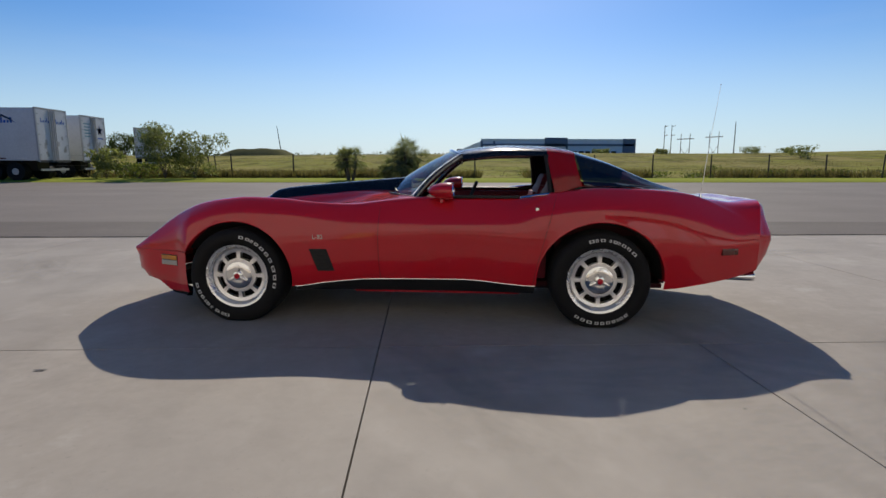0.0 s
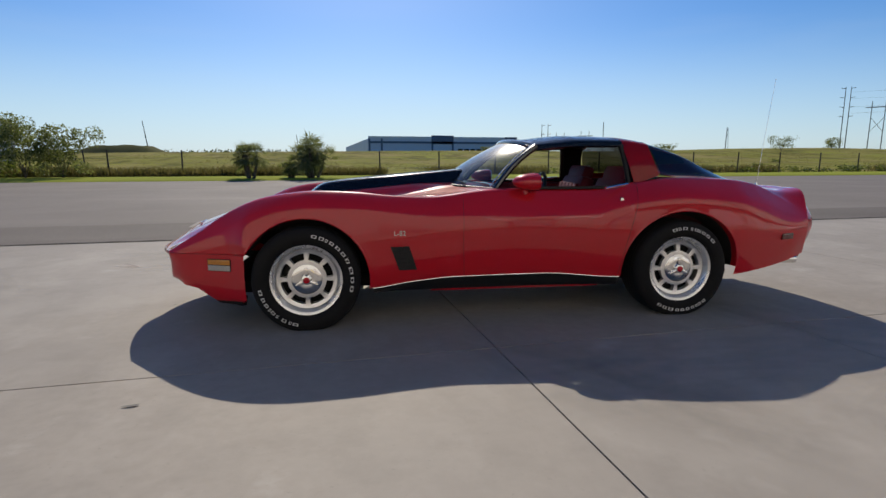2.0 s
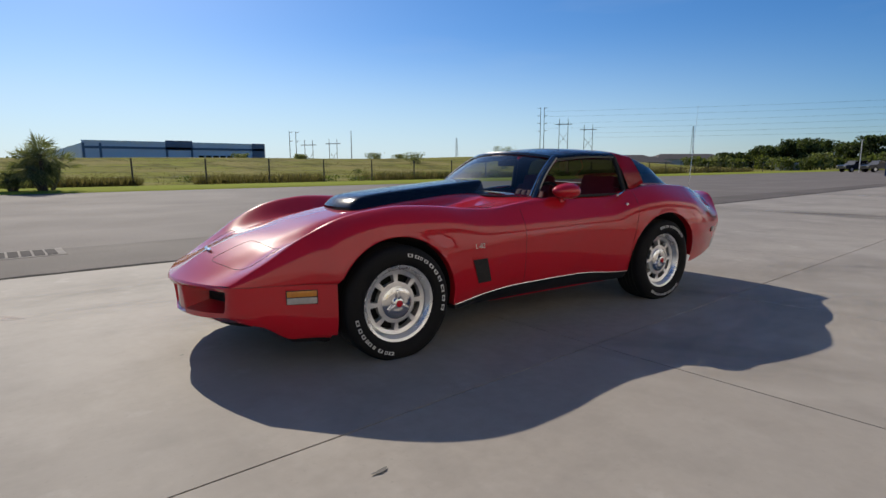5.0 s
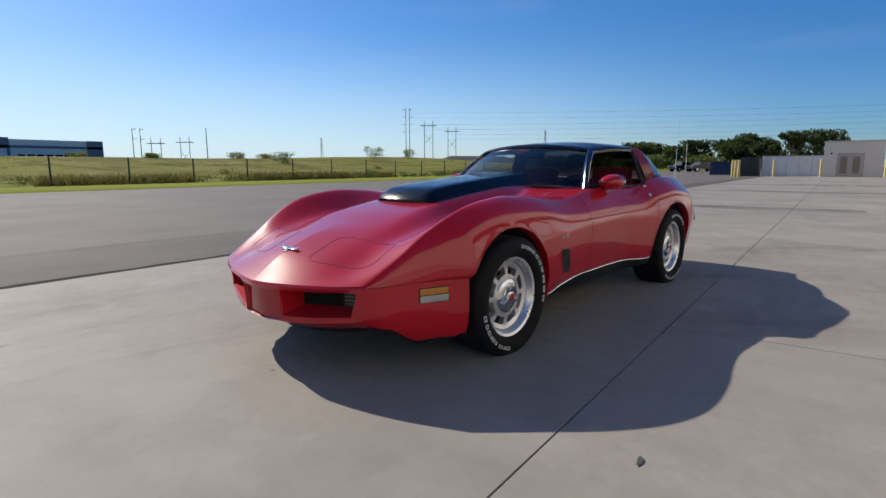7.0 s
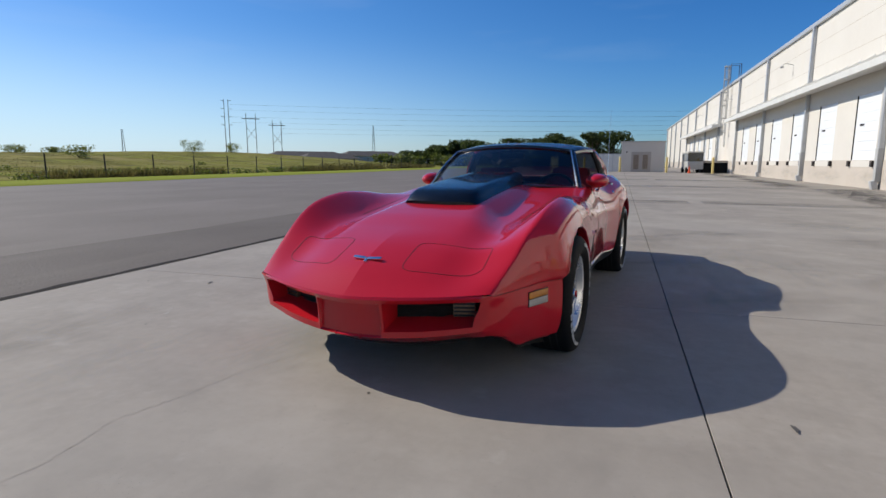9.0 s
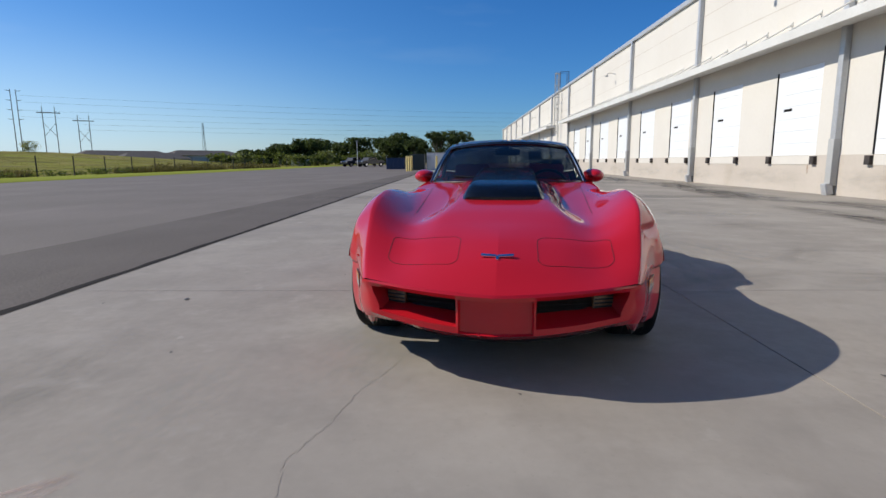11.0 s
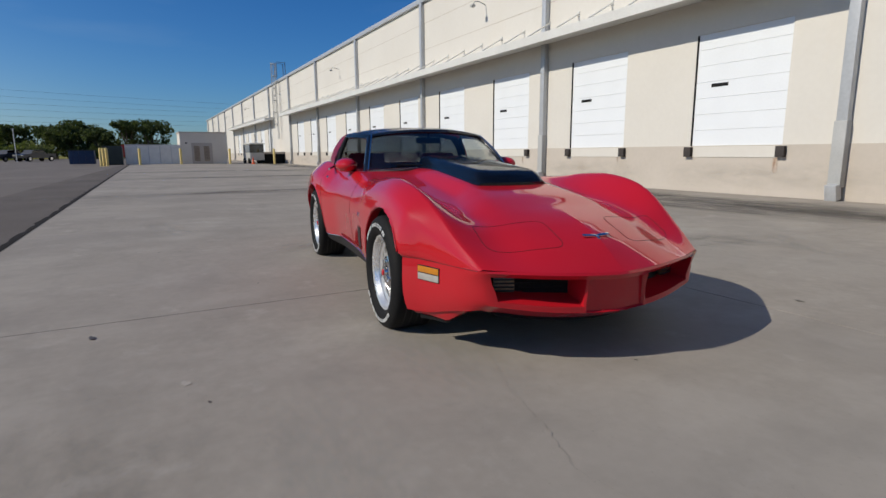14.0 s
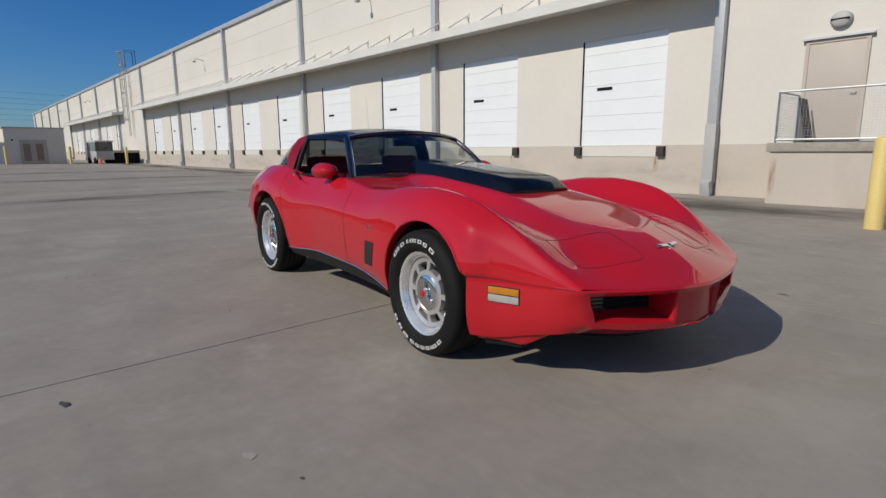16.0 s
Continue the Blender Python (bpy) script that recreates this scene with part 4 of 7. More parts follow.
        part("sill_flange", bm, PAINT, sill, "red flange below the sill")
        # seam between the bumper cover and the fender, and fender to hood gaps
        pts = [Vector((fascia_plan(1 + k / 16)[0], s * (fascia_plan(1 + k / 16)[1] + .001), .474)) for k in range(17)]
        ribbon("bumper_gap", pts, .003, SEAM, car, side_n(s))
        pts = [top_point(-1.28 + .95 * k / 16, s * (.535 + .035 * k / 16), 0) for k in range(17)]
        ribbon("hood_gap", pts, .0048, SEAM, car, lambda p: Vector((0, 0, 1)))
        # pop-up headlamp lids
        x0, x1, y0, y1, rad = -2.135, -1.885, .190, .556, .05
        outline = []
        for cx, cy, a0 in ((x1 - rad, y1 - rad, 0), (x0 + rad, y1 - rad, 90), (x0 + rad, y0 + rad, 180), (x1 - rad, y0 + rad, 270)):
            for k in range(7):
                a = radians(a0 + 15 * k)
                outline.append((cx + rad * math.cos(a), cy + rad * math.sin(a)))
        dense = []
        for (ax, ay), (bx, by) in zip(outline, outline[1:] + outline[:1]):
            q = max(1, int(math.hypot(bx - ax, by - ay) / .03))
            dense += [(ax + (bx - ax) * i / q, ay + (by - ay) * i / q) for i in range(q)]
        outline = dense
        pts = [top_point(x, s * y, 0) for x, y in outline]
        pts.append(pts[0])
        ribbon("headlamp_lid_gap", pts, .0032, SEAM, car, lambda p: Vector((-.3, 0, 1)))
    # antenna on the left rear deck
    b = top_point(1.925, -.585, .004)
    bm = bmesh.new()
    lathe(bm, [(.0, .016), (.006, .016), (.010, .0), (.013, -.01)], 16, "z")
    base = part("antenna", bm, CHROME, car, "thin whip antenna")
    base.location = b
    bm = bmesh.new()
    tube(bm, [(0, 0, 0), (.034, 0, .35), (.078, .0, .74)], [.0022, .0015, .0012], 6)
    bmesh.ops.create_icosphere(bm, subdivisions=1, radius=.004, matrix=Matrix.Translation((.078, 0, .742)))
    part("antenna_whip", bm, CHROME, base)
    # scoop: gloss black raised box on the hood, open to the back
    bm = bmesh.new()
    rows = []
    for k in range(27):
        t = (0.0, 0.004, 0.012)[k] if k < 3 else (k - 2) / 24
        x = -1.285 + 1.125 * t
        w = .256 - .008 * t
        top = pchip(t, (0, .012, .05, .09, .14, .5, 1), (.820, .834, .866, .885, .895, .936, .983))
        r = []
        for y, f in ((-w - .010, 0), (-w, .12), (-w + .020, .55), (-w + .036, .86), (-w + .056, .975), (-w + .08, 1.0), (-.09, 1.01), (0, 1.015), (.09, 1.01), (w - .08, 1.0), (w - .056, .975), (w - .036, .86), (w - .020, .55), (w, .12), (w + .010, 0)):
            zb = top_point(x, min(abs(y), .5)).z - .006
            r.append(Vector((x + .05 * (y / .26) ** 2 * (1 - smooth01(t / .2)), y, zb + max(top - zb, .0) * f)))
        rows.append(r)
    first = rows[0]
    rows.insert(0, [Vector((p.x + .002, p.y, top_point(-1.28, min(abs(p.y), .5)).z - .010)) for p in first])
    sheet(bm, rows)
    solidify(bm, .008)
    bmesh.ops.recalc_face_normals(bm, faces=bm.faces[:])
    part("hood_scoop", bm, PAINT_BLACK, car, "gloss black raised hood scoop")
    # underbody: plain dark boxes, added to block light below the shell and nose
    bm = bmesh.new()
    box(bm, -1.86, 1.60, -.44, .44, .175, .24)
    box(bm, 1.60, 2.20, -.50, .50, .36, .42)
    box(bm, -.82, .80, -.68, .68, .20, .25)
    box(bm, -1.84, -1.56, -.62, .62, .195, .27)
    part("underbody", bm, WELL, car, "black underbody")
    bm = bmesh.new()
    for e in (-1, 1):
        tube(bm, [(e * AXLE, -.62, HUB_Z), (e * AXLE, .62, HUB_Z)], .045, 10)
    part("axle", bm, WELL, car)


CAR_POSE = pose(.301, 1.314, 0, 0, 0, -6.25)
car = thing("sports_car", CAR_POSE, "low red two-door sports car with black roof and hood scoop", "car")
_hood, _doors = build_body(car)
build_front(car)
build_rear(car)
for _e in (-1, 1):
    for _s in (-1, 1):
        build_wheel(car, _e, _s)
build_greenhouse(car)
build_cabin(car)
build_trim(car, _doors)

# ---- the site ----
CONCRETE = surf("worn_concrete", (0.310, 0.277, 0.238), (0.244, 0.219, 0.189), rough=0.72, scale=0.55, fine=16, mix=0.62, bump=0.12, depth=0.004, island=0.22, spec=0.22)


def weather(m, dark, scale, lo, hi, amount, stretch=(1, 1, 1), detail=6.0):
    """Adds blotchy stains of a darker colour over a surface."""
    n, l, p = nodes_of(m)
    src = p.inputs["Base Color"].links[0].from_socket
    tc, mp, nz, rg, mx = n.new("ShaderNodeTexCoord"), n.new("ShaderNodeMapping"), n.new("ShaderNodeTexNoise"), n.new("ShaderNodeMapRange"), n.new("ShaderNodeMix")
    mp.inputs["Scale"].default_value = stretch
    nz.inputs["Scale"].default_value, nz.inputs["Detail"].default_value, nz.inputs["Roughness"].default_value = scale, detail, 0.62
    l.new(tc.outputs["Object"], mp.inputs["Vector"])
    l.new(mp.outputs[0], nz.inputs["Vector"])
    rg.inputs["From Min"].default_value, rg.inputs["From Max"].default_value, rg.inputs["To Max"].default_value = lo, hi, amount
    l.new(nz.outputs["Fac"], rg.inputs["Value"])
    mx.data_type = "RGBA"
    mx.inputs[7].default_value = (*dark, 1)
    l.new(rg.outputs[0], mx.inputs[0])
    l.new(src, mx.inputs[6])
    l.new(mx.outputs[2], p.inputs["Base Color"])
    return m


weather(CONCRETE, (0.20, 0.18, 0.16), 0.9, 0.54, 0.74, 0.7, (0.35, 1, 1))
weather(CONCRETE, (0.37, 0.34, 0.30), 0.25, 0.50, 0.68, 0.6)
weather(CONCRETE, (0.40, 0.37, 0.33), 2.3, 0.60, 0.72, 0.5)
weather(CONCRETE, (0.16, 0.145, 0.13), 14, 0.70, 0.76, 0.6)
weather(CONCRETE, (0.205, 0.185, 0.165), 0.55, 0.47, 0.72, 0.5, (1, 0.6, 1), 9.0)
weather(CONCRETE, (0.20, 0.183, 0.162), 3.0, 0.50, 0.70, 0.38, (1, 1, 1), 9.0)
weather(CONCRETE, (0.40, 0.365, 0.322), 1.3, 0.52, 0.72, 0.42, (1, 0.7, 1), 9.0)
weather(CONCRETE, (0.17, 0.155, 0.14), 38, 0.62, 0.72, 0.35)
JOINT = surf("joint_filler", (0.05, 0.048, 0.045), (0.09, 0.085, 0.08), rough=0.9, scale=3)
ASPHALT = surf("aged_asphalt", (0.170, 0.147, 0.130), (0.118, 0.102, 0.090), rough=0.85, scale=0.35, fine=38, mix=0.4, bump=0.8, depth=0.010, spec=0.3)
ASPHALT_NEW = surf("newer_asphalt", (0.122, 0.103, 0.090), (0.084, 0.071, 0.062), rough=0.85, scale=0.5, fine=34, mix=0.35, bump=0.9, depth=0.012, spec=0.3)
GRASS = surf("field_grass", (0.222, 0.242, 0.040), (0.182, 0.155, 0.054), rough=1.0, scale=0.09, fine=1.7, mix=0.55, bump=0.6, depth=0.05, spec=0.02, rough_var=0)
VERGE = surf("mown_grass", (0.265, 0.295, 0.048), (0.205, 0.230, 0.040), rough=1.0, scale=0.4, fine=12, mix=0.5, bump=0.6, depth=0.03, spec=0.02, rough_var=0)
CREAM = surf("cream_wall_paint", (0.63, 0.60, 0.545), (0.585, 0.553, 0.50), rough=0.7, scale=0.35, fine=9, mix=0.7, bump=0.08, depth=0.004)
TAN = surf("tan_base_paint", (0.50, 0.445, 0.385), (0.45, 0.398, 0.34), rough=0.75, scale=0.5, fine=9, mix=0.7, bump=0.1, depth=0.004)
DOOR_WHITE = surf("white_door_steel", (0.74, 0.76, 0.78), (0.69, 0.71, 0.73), rough=0.45, scale=1.2, fine=30, rough_var=0.05)
GALV = surf("galvanised_metal", (0.50, 0.515, 0.53), (0.43, 0.44, 0.455), rough=0.45, metal=0.35, scale=3, fine=14)
GREY_PAINT = surf("grey_painted_metal", (0.42, 0.42, 0.41), (0.34, 0.34, 0.33), rough=0.55, scale=2, fine=40)
CANOPY = surf("pale_canopy_metal", (0.66, 0.65, 0.61), (0.56, 0.55, 0.52), rough=0.5, scale=1.2, fine=20)
DOCK_RUBBER = surf("dock_rubber", (0.028, 0.023, 0.021), (0.05, 0.04, 0.036), rough=0.8, scale=8)
YELLOW = surf("yellow_bollard_paint", (0.70, 0.54, 0.20), (0.62, 0.47, 0.17), rough=0.5, scale=3, fine=40)
DARK = surf("dark_recess", (0.012, 0.012, 0.012), (0.02, 0.02, 0.02), rough=0.9, spec=0.1)

weather(ASPHALT, (0.20, 0.176, 0.156), 0.5, 0.52, 0.75, 0.6, (0.25, 1, 1))
weather(ASPHALT_NEW, (0.16, 0.138, 0.12), 0.7, 0.52, 0.72, 0.5, (0.2, 1, 1))
weather(TAN, (0.36, 0.29, 0.22), 0.7, 0.55, 0.75, 0.5, (1, 1, 0.25))
weather(CREAM, (0.62, 0.55, 0.44), 0.5, 0.56, 0.78, 0.35, (1, 1, 0.2))
weather(GRASS, (0.26, 0.215, 0.085), 0.09, 0.47, 0.60, 0.75, (1, 0.8, 1))
weather(GRASS, (0.085, 0.082, 0.022), 0.30, 0.50, 0.62, 0.8, (1, 0.5, 1), 8.0)
weather(GRASS, (0.24, 0.215, 0.085), 0.9, 0.53, 0.66, 0.6, (1, 0.4, 1), 8.0)

WALL_Y, EAVE, EDGE_Y = -9.86, 8.74, 4.93


def gz(x, y):
    """Height of the paved ground: level round the car, rising a little along the lot and falling towards the docks."""
    r = 0.0012 * min(max(0.0, x - 8), 122)
    return r - 0.10 * min(max((-1.5 - y) / 8.6, 0), 1)


def terrain(x, y):
    base = gz(min(max(x, -60), 130), max(y, WALL_Y))
    rise = (2.65 + 0.5 * smooth01((x + 10) / 60) + 0.9 * smooth01((x - 40) / 60)) * smooth01((y - 36) / 70) * (1 - smooth01((x - 110) / 80)) * (0.92 + 0.08 * math.sin(x * 0.05 + 1))
    rise += 0.12 * noise.noise(Vector((x * 0.06, y * 0.06, 0))) * smooth01((y - 30) / 20)
    far = smooth01((math.hypot(x, y) - 400) / 600)
    dip = -0.05 if (-80 < x < 165 and -40 < y < 28) else 0.02
    return base + dip + rise * (1 - 0.5 * far)


def axis_steps(lo, hi, fine0, fine1, step):
    c = []
    v = fine0
    while v <= fine1:
        c.append(v)
        v += step
    d, v = step, fine0
    while v > lo:
        d *= 1.35
        v -= d
        c.append(max(v, lo))
    d, v = step, fine1
    while v < hi:
        d *= 1.35
        v += d
        c.append(min(v, hi))
    return sorted(set(c))


_bm = bmesh.new()
_xs, _ys = axis_steps(-3500, 3500, -90, 200, 5), axis_steps(-2500, 3500, -45, 130, 3.6)
sheet(_bm, [[(x, y, terrain(x, y)) for x in _xs] for y in _ys])
ground = tagged(mesh_object("ground", _bm, GRASS), "rough green and straw-coloured grass field", "field", kind="structure")

# asphalt lot with a newer strip along the concrete
_bm = bmesh.new()
_ax = [-75 + 5 * i for i in range(48)]
sheet(_bm, [[(x, y, gz(x, y) - 0.004) for x in _ax] for y in (EDGE_Y + .03, 12, 18, 27.3)])
tagged(mesh_object("road", _bm, ASPHALT), "weathered brown-grey asphalt lot", "asphalt", kind="structure")
_bm = bmesh.new()
sheet(_bm, [[(x, y if y < 6 else 7.1 + 0.10 * noise.noise(Vector((x * 0.5, 0, 0))) - 0.028 * (x + 2) * (1 if x > 0 else 0) * (1 if x < 70 else 0), gz(x, y) + 0.001) for x in [-75 + 1.5 * i for i in range(91)]] for y in (EDGE_Y, 7.1)])
tagged(mesh_object("road_strip", _bm, ASPHALT_NEW), "darker newer asphalt strip beside the concrete", "asphalt", kind="structure")
_bm = bmesh.new()
sheet(_bm, [[(x, y, gz(x, 26) + h) for x in _ax] for y, h in ((27.1, 0.0), (27.3, 0.05), (28.0, 0.09), (32.0, 0.11), (33.4, 0.04))])
tagged(mesh_object("grass_verge", _bm, VERGE), "mown bright green grass verge", "grass", kind="structure")

# concrete slabs, each a piece with open joints
_bm = bmesh.new()
sheet(_bm, [[(x, y, gz(x, y) - 0.035) for x in [-40 + 4 * i for i in range(42)]] for y in (WALL_Y, -5, -1.5, 2, EDGE_Y)])
apron = tagged(mesh_object("pavement", _bm, JOINT), "pale worn concrete apron of large slabs", "concrete", kind="structure")


def slab(x0, x1, y0, y1):
    g, b = 0.0040, 0.0010
    bm = bmesh.new()
    ys = [y0 + g, y0 + g + b, y1 - g - b, y1 - g]
    if y0 < -1.5 < y1:
        ys = [y0 + g, y0 + g + b, -1.5, y1 - g - b, y1 - g]
    xs = [x0 + g, x0 + g + b, x1 - g - b, x1 - g]
    rows = [[(x, y, gz(x, y) - (b * .7 if i in (0, len(ys) - 1) or k in (0, 3) else 0)) for k, x in enumerate(xs)] for i, y in enumerate(ys)]
    vs = sheet(bm, rows)
    rim = [vs[0], [r[-1] for r in vs], vs[-1][::-1], [r[0] for r in vs][::-1]]
    for e in rim:
        for a, c in zip(e, e[1:]):
            a2, c2 = bm.verts.new(a.co + Vector((0, 0, -.03))), bm.verts.new(c.co + Vector((0, 0, -.03)))
            bm.faces.new((a2, c2, c, a))
    bmesh.ops.recalc_face_normals(bm, faces=bm.faces[:])
    return part("slab", bm, CONCRETE, apron, smooth=False)


# warehouse with loading docks
warehouse = tagged(new("warehouse"), "long cream loading-dock warehouse with white doors", "warehouse", kind="structure")
DOOR_X = [5.17 + 4.94 * k for k in range(10)] + [64.2 + 4.94 * k for k in range(6)]
DW, SILL, HEAD = 1.265, 1.14, 4.07
X0, X1 = -32.0, 138.0
_bm = bmesh.new()
_e = [X0]
for _x in DOOR_X:
    _e += [_x - DW, _x + DW]
_e.append(X1)
for _i in range(0, len(_e), 2):
    _bp = bmesh.new()
    box(_bp, _e[_i], _e[_i + 1], WALL_Y - .25, WALL_Y, SILL, HEAD)
    part("wall_pier", _bp, CREAM, warehouse, smooth=False)
box(_bm, X0, X1, WALL_Y - .25, WALL_Y, HEAD, EAVE)
box(_bm, X0, X0 + .25, WALL_Y - 40, WALL_Y - .25, -.2, EAVE)
box(_bm, X1 - .25, X1, WALL_Y - 40, WALL_Y - .25, -.2, EAVE)
box(_bm, X0, X1, WALL_Y - 40.2, WALL_Y - 40, -.2, EAVE)
part("wall", _bm, CREAM, warehouse, smooth=False)
_bm = bmesh.new()
box(_bm, X0, X1, WALL_Y - .25, WALL_Y + .015, -.3, SILL - .0)
part("wall_base", _bm, TAN, warehouse, "tan painted dock-high base", smooth=False)
_bm = bmesh.new()
box(_bm, X0 - .05, X1 + .05, WALL_Y - 40.2, WALL_Y - .1, EAVE, EAVE + .12)
part("roof", _bm, GREY_PAINT, warehouse, smooth=False)
_bm = bmesh.new()
box(_bm, X0 - .08, X1 + .08, WALL_Y - .12, WALL_Y + .14, EAVE - .10, EAVE + .14, 0.02)
part("eave_gutter", _bm, GALV, warehouse, "grey metal eave gutter")
for _z in (6.3, 7.6):
    _bm = bmesh.new()
    box(_bm, X0, X1, WALL_Y, WALL_Y + .004, _z, _z + .022)
    part("wall_joint", _bm, TAN, warehouse, smooth=False)


def canopy(x0, x1):
    c = tagged(new("canopy"), "pale metal canopy over the dock doors", "canopy", "dock canopies")
    bm = bmesh.new()
    prof = [(WALL_Y, 4.90), (WALL_Y + 1.06, 4.73), (WALL_Y + 1.10, 4.73), (WALL_Y + 1.10, 5.01), (WALL_Y + 1.02, 5.04), (WALL_Y, 5.18)]
    a = [bm.verts.new((x0, y, z)) for y, z in prof]
    b = [bm.verts.new((x1, y, z)) for y, z in prof]
    bm.faces.new(a)
    bm.faces.new(b[::-1])
    for k in range(len(prof)):
        k2 = (k + 1) % len(prof)
        bm.faces.new((a[k], b[k], b[k2], a[k2]))
    bmesh.ops.recalc_face_normals(bm, faces=bm.faces[:])
    part("deck", bm, CANOPY, c, smooth=False)
    x = x0 + .76
    while x < x1:
        bm = bmesh.new()
        tube(bm, [(x, WALL_Y + .02, 5.60), (x, WALL_Y + .98, 5.05)], .030, 6)
        box(bm, x - .05, x + .05, WALL_Y, WALL_Y + .03, 5.52, 5.68)
        part("hanger_rod", bm, CANOPY, c, smooth=False)
        x += 1.524
    return c


canopy(2.75, 53.9)
canopy(61.4, 94.5)


def dock_door():
    d = tagged(new("dock_door"), "white sectional loading dock door, closed", "dock door", "dock doors", "structure")
    h = (HEAD - SILL) / 7
    for k in range(7):
        bm = bmesh.new()
        z0 = SILL + k * h
        box(bm, -DW + .03, DW - .03, WALL_Y - .10, WALL_Y - .045, z0 + .002, z0 + h - .002, 0.004)
        p = part("door_panel", bm, DOOR_WHITE, d, smooth=False)
        if k == 3:
            boxed("vision_slot", (.30, .78, WALL_Y - .050, WALL_Y - .038, z0 + .27, z0 + .36), DARK, p, "narrow dark window slot", 0.01)
    # the +x jamb is black: the shade of its recess put into the colour
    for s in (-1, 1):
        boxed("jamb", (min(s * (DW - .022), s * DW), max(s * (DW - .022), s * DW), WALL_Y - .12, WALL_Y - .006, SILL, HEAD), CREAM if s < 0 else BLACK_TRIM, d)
    boxed("head_seal", (-DW, DW, WALL_Y - .17, WALL_Y - .003, HEAD - .03, HEAD), CREAM, d)
    boxed("backing", (-DW, DW, WALL_Y - .24, WALL_Y - .18, SILL, HEAD), DARK, d)
    boxed("leveller_plate", (-DW + .12, DW - .12, WALL_Y + .015, WALL_Y + .03, SILL - .30, SILL - .02), CREAM, d, "cream steel leveller face")
    return d


def dock_bumper():
    bm = bmesh.new()
    for k in range(4):
        box(bm, -.105, .105, .0 + .03 * k, .026 + .03 * k, -.14, .12, 0.006)
    b = mesh_object("dock_bumper", bm, DOCK_RUBBER)
    return tagged(b, "black laminated rubber dock bumper on the base wall", "dock bumper", "dock bumpers")


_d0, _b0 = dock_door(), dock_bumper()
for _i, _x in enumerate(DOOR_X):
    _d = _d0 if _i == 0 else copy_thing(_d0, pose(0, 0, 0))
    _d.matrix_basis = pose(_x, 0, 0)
    for _s in (-1, 1):
        _b = _b0 if _i == 0 and _s < 0 else copy_thing(_b0, pose(0, 0, 0))
        _b.matrix_basis = pose(_x + _s * (DW + .0), WALL_Y + .016, SILL - .15)


def downspout(x):
    d = tagged(new("downspout"), "galvanised rectangular downspout with a guard at its foot", "downspout", "downspouts")
    z0 = gz(x, WALL_Y)
    boxed("pipe", (x - .11, x + .11, WALL_Y + .015, WALL_Y + .20, 1.60, EAVE - .08), GALV, d, "", 0.012)
    boxed("guard", (x - .13, x + .13, WALL_Y + .015, WALL_Y + .23, z0 + .30, 1.62), GREY_PAINT, d, "dented grey guard", 0.015)
    bm = bmesh.new()
    box(bm, -.12, .12, -.10, .12, 0, .36, 0.02, pose(x, WALL_Y + .16, z0 + .02, -14, 0, 0))
    part("shoe", bm, GALV, d)
    return d


for _k in range(14):
    _x = 2.62 + 10.15 * _k
    if _x < 137:
        downspout(_x)


def gooseneck(x, z):
    g = tagged(new("wall_lamp"), "grey gooseneck floodlight on the upper wall", "wall lamp", "wall lamps")
    g.matrix_basis = pose(x, WALL_Y, z)
    bm = bmesh.new()
    tube(bm, [(0, 0, 0), (0, .35, .10), (0, .55, .08), (0, .65, -.06)], .022, 8)
    part("arm", bm, GREY_PAINT, g)
    boxed("head", (-.09, .09, .56, .74, -.16, -.06), GREY_PAINT, g, "", 0.02)


for _x in (16.95, 37.1, 57.3, 77.4, 97.6, 117.8):
    gooseneck(_x, 7.2)
_rows_a = [-4.58 * 6 + 4.58 * k for k in range(31)]
for _a, _b in zip(_rows_a, _rows_a[1:]):
    slab(_a, _b, 0, EDGE_Y)
_rows_b = [-27.5, -22.9, -18.3, -13.7, -9.15, -4.58, 0, 1.96] + [6.54 + 4.58 * k for k in range(23)]
for _a, _b in zip(_rows_b, _rows_b[1:]):
    slab(_a, _b, -4.6, 0)
    slab(_a, _b, WALL_Y + .02, -4.6)

# ---- plants, fence and the distance ----


def leaf_mat(name, c1, c2, rough=0.6):
    m = bpy.data.materials.new(name)
    n, l, p = nodes_of(m)
    g, r, x = n.new("ShaderNodeNewGeometry"), n.new("ShaderNodeMapRange"), n.new("ShaderNodeMix")
    x.data_type = "RGBA"
    x.inputs[6].default_value, x.inputs[7].default_value = (*c1, 1), (*c2, 1)
    l.new(g.outputs["Random Per Island"], x.inputs[0])
    l.new(x.outputs[2], p.inputs["Base Color"])
    p.inputs["Roughness"].default_value = rough
    p.inputs["Specular IOR Level"].default_value = 0.15 if rough < 0.9 else 0.0
    t, mx, br = n.new("ShaderNodeBsdfTranslucent"), n.new("ShaderNodeMixShader"), n.new("ShaderNodeMix")
    br.data_type, br.blend_type = "RGBA", "MULTIPLY"
    br.inputs[0].default_value, br.inputs[7].default_value = 1.0, (1.1, 1.15, 0.6, 1)
    l.new(x.outputs[2], br.inputs[6])
    l.new(br.outputs[2], t.inputs[0])
    mx.inputs[0].default_value = 0.45
    l.new(p.outputs[0], mx.inputs[1])
    l.new(t.outputs[0], mx.inputs[2])
    l.new(mx.outputs[0], n["Material Output"].inputs[0])
    return m


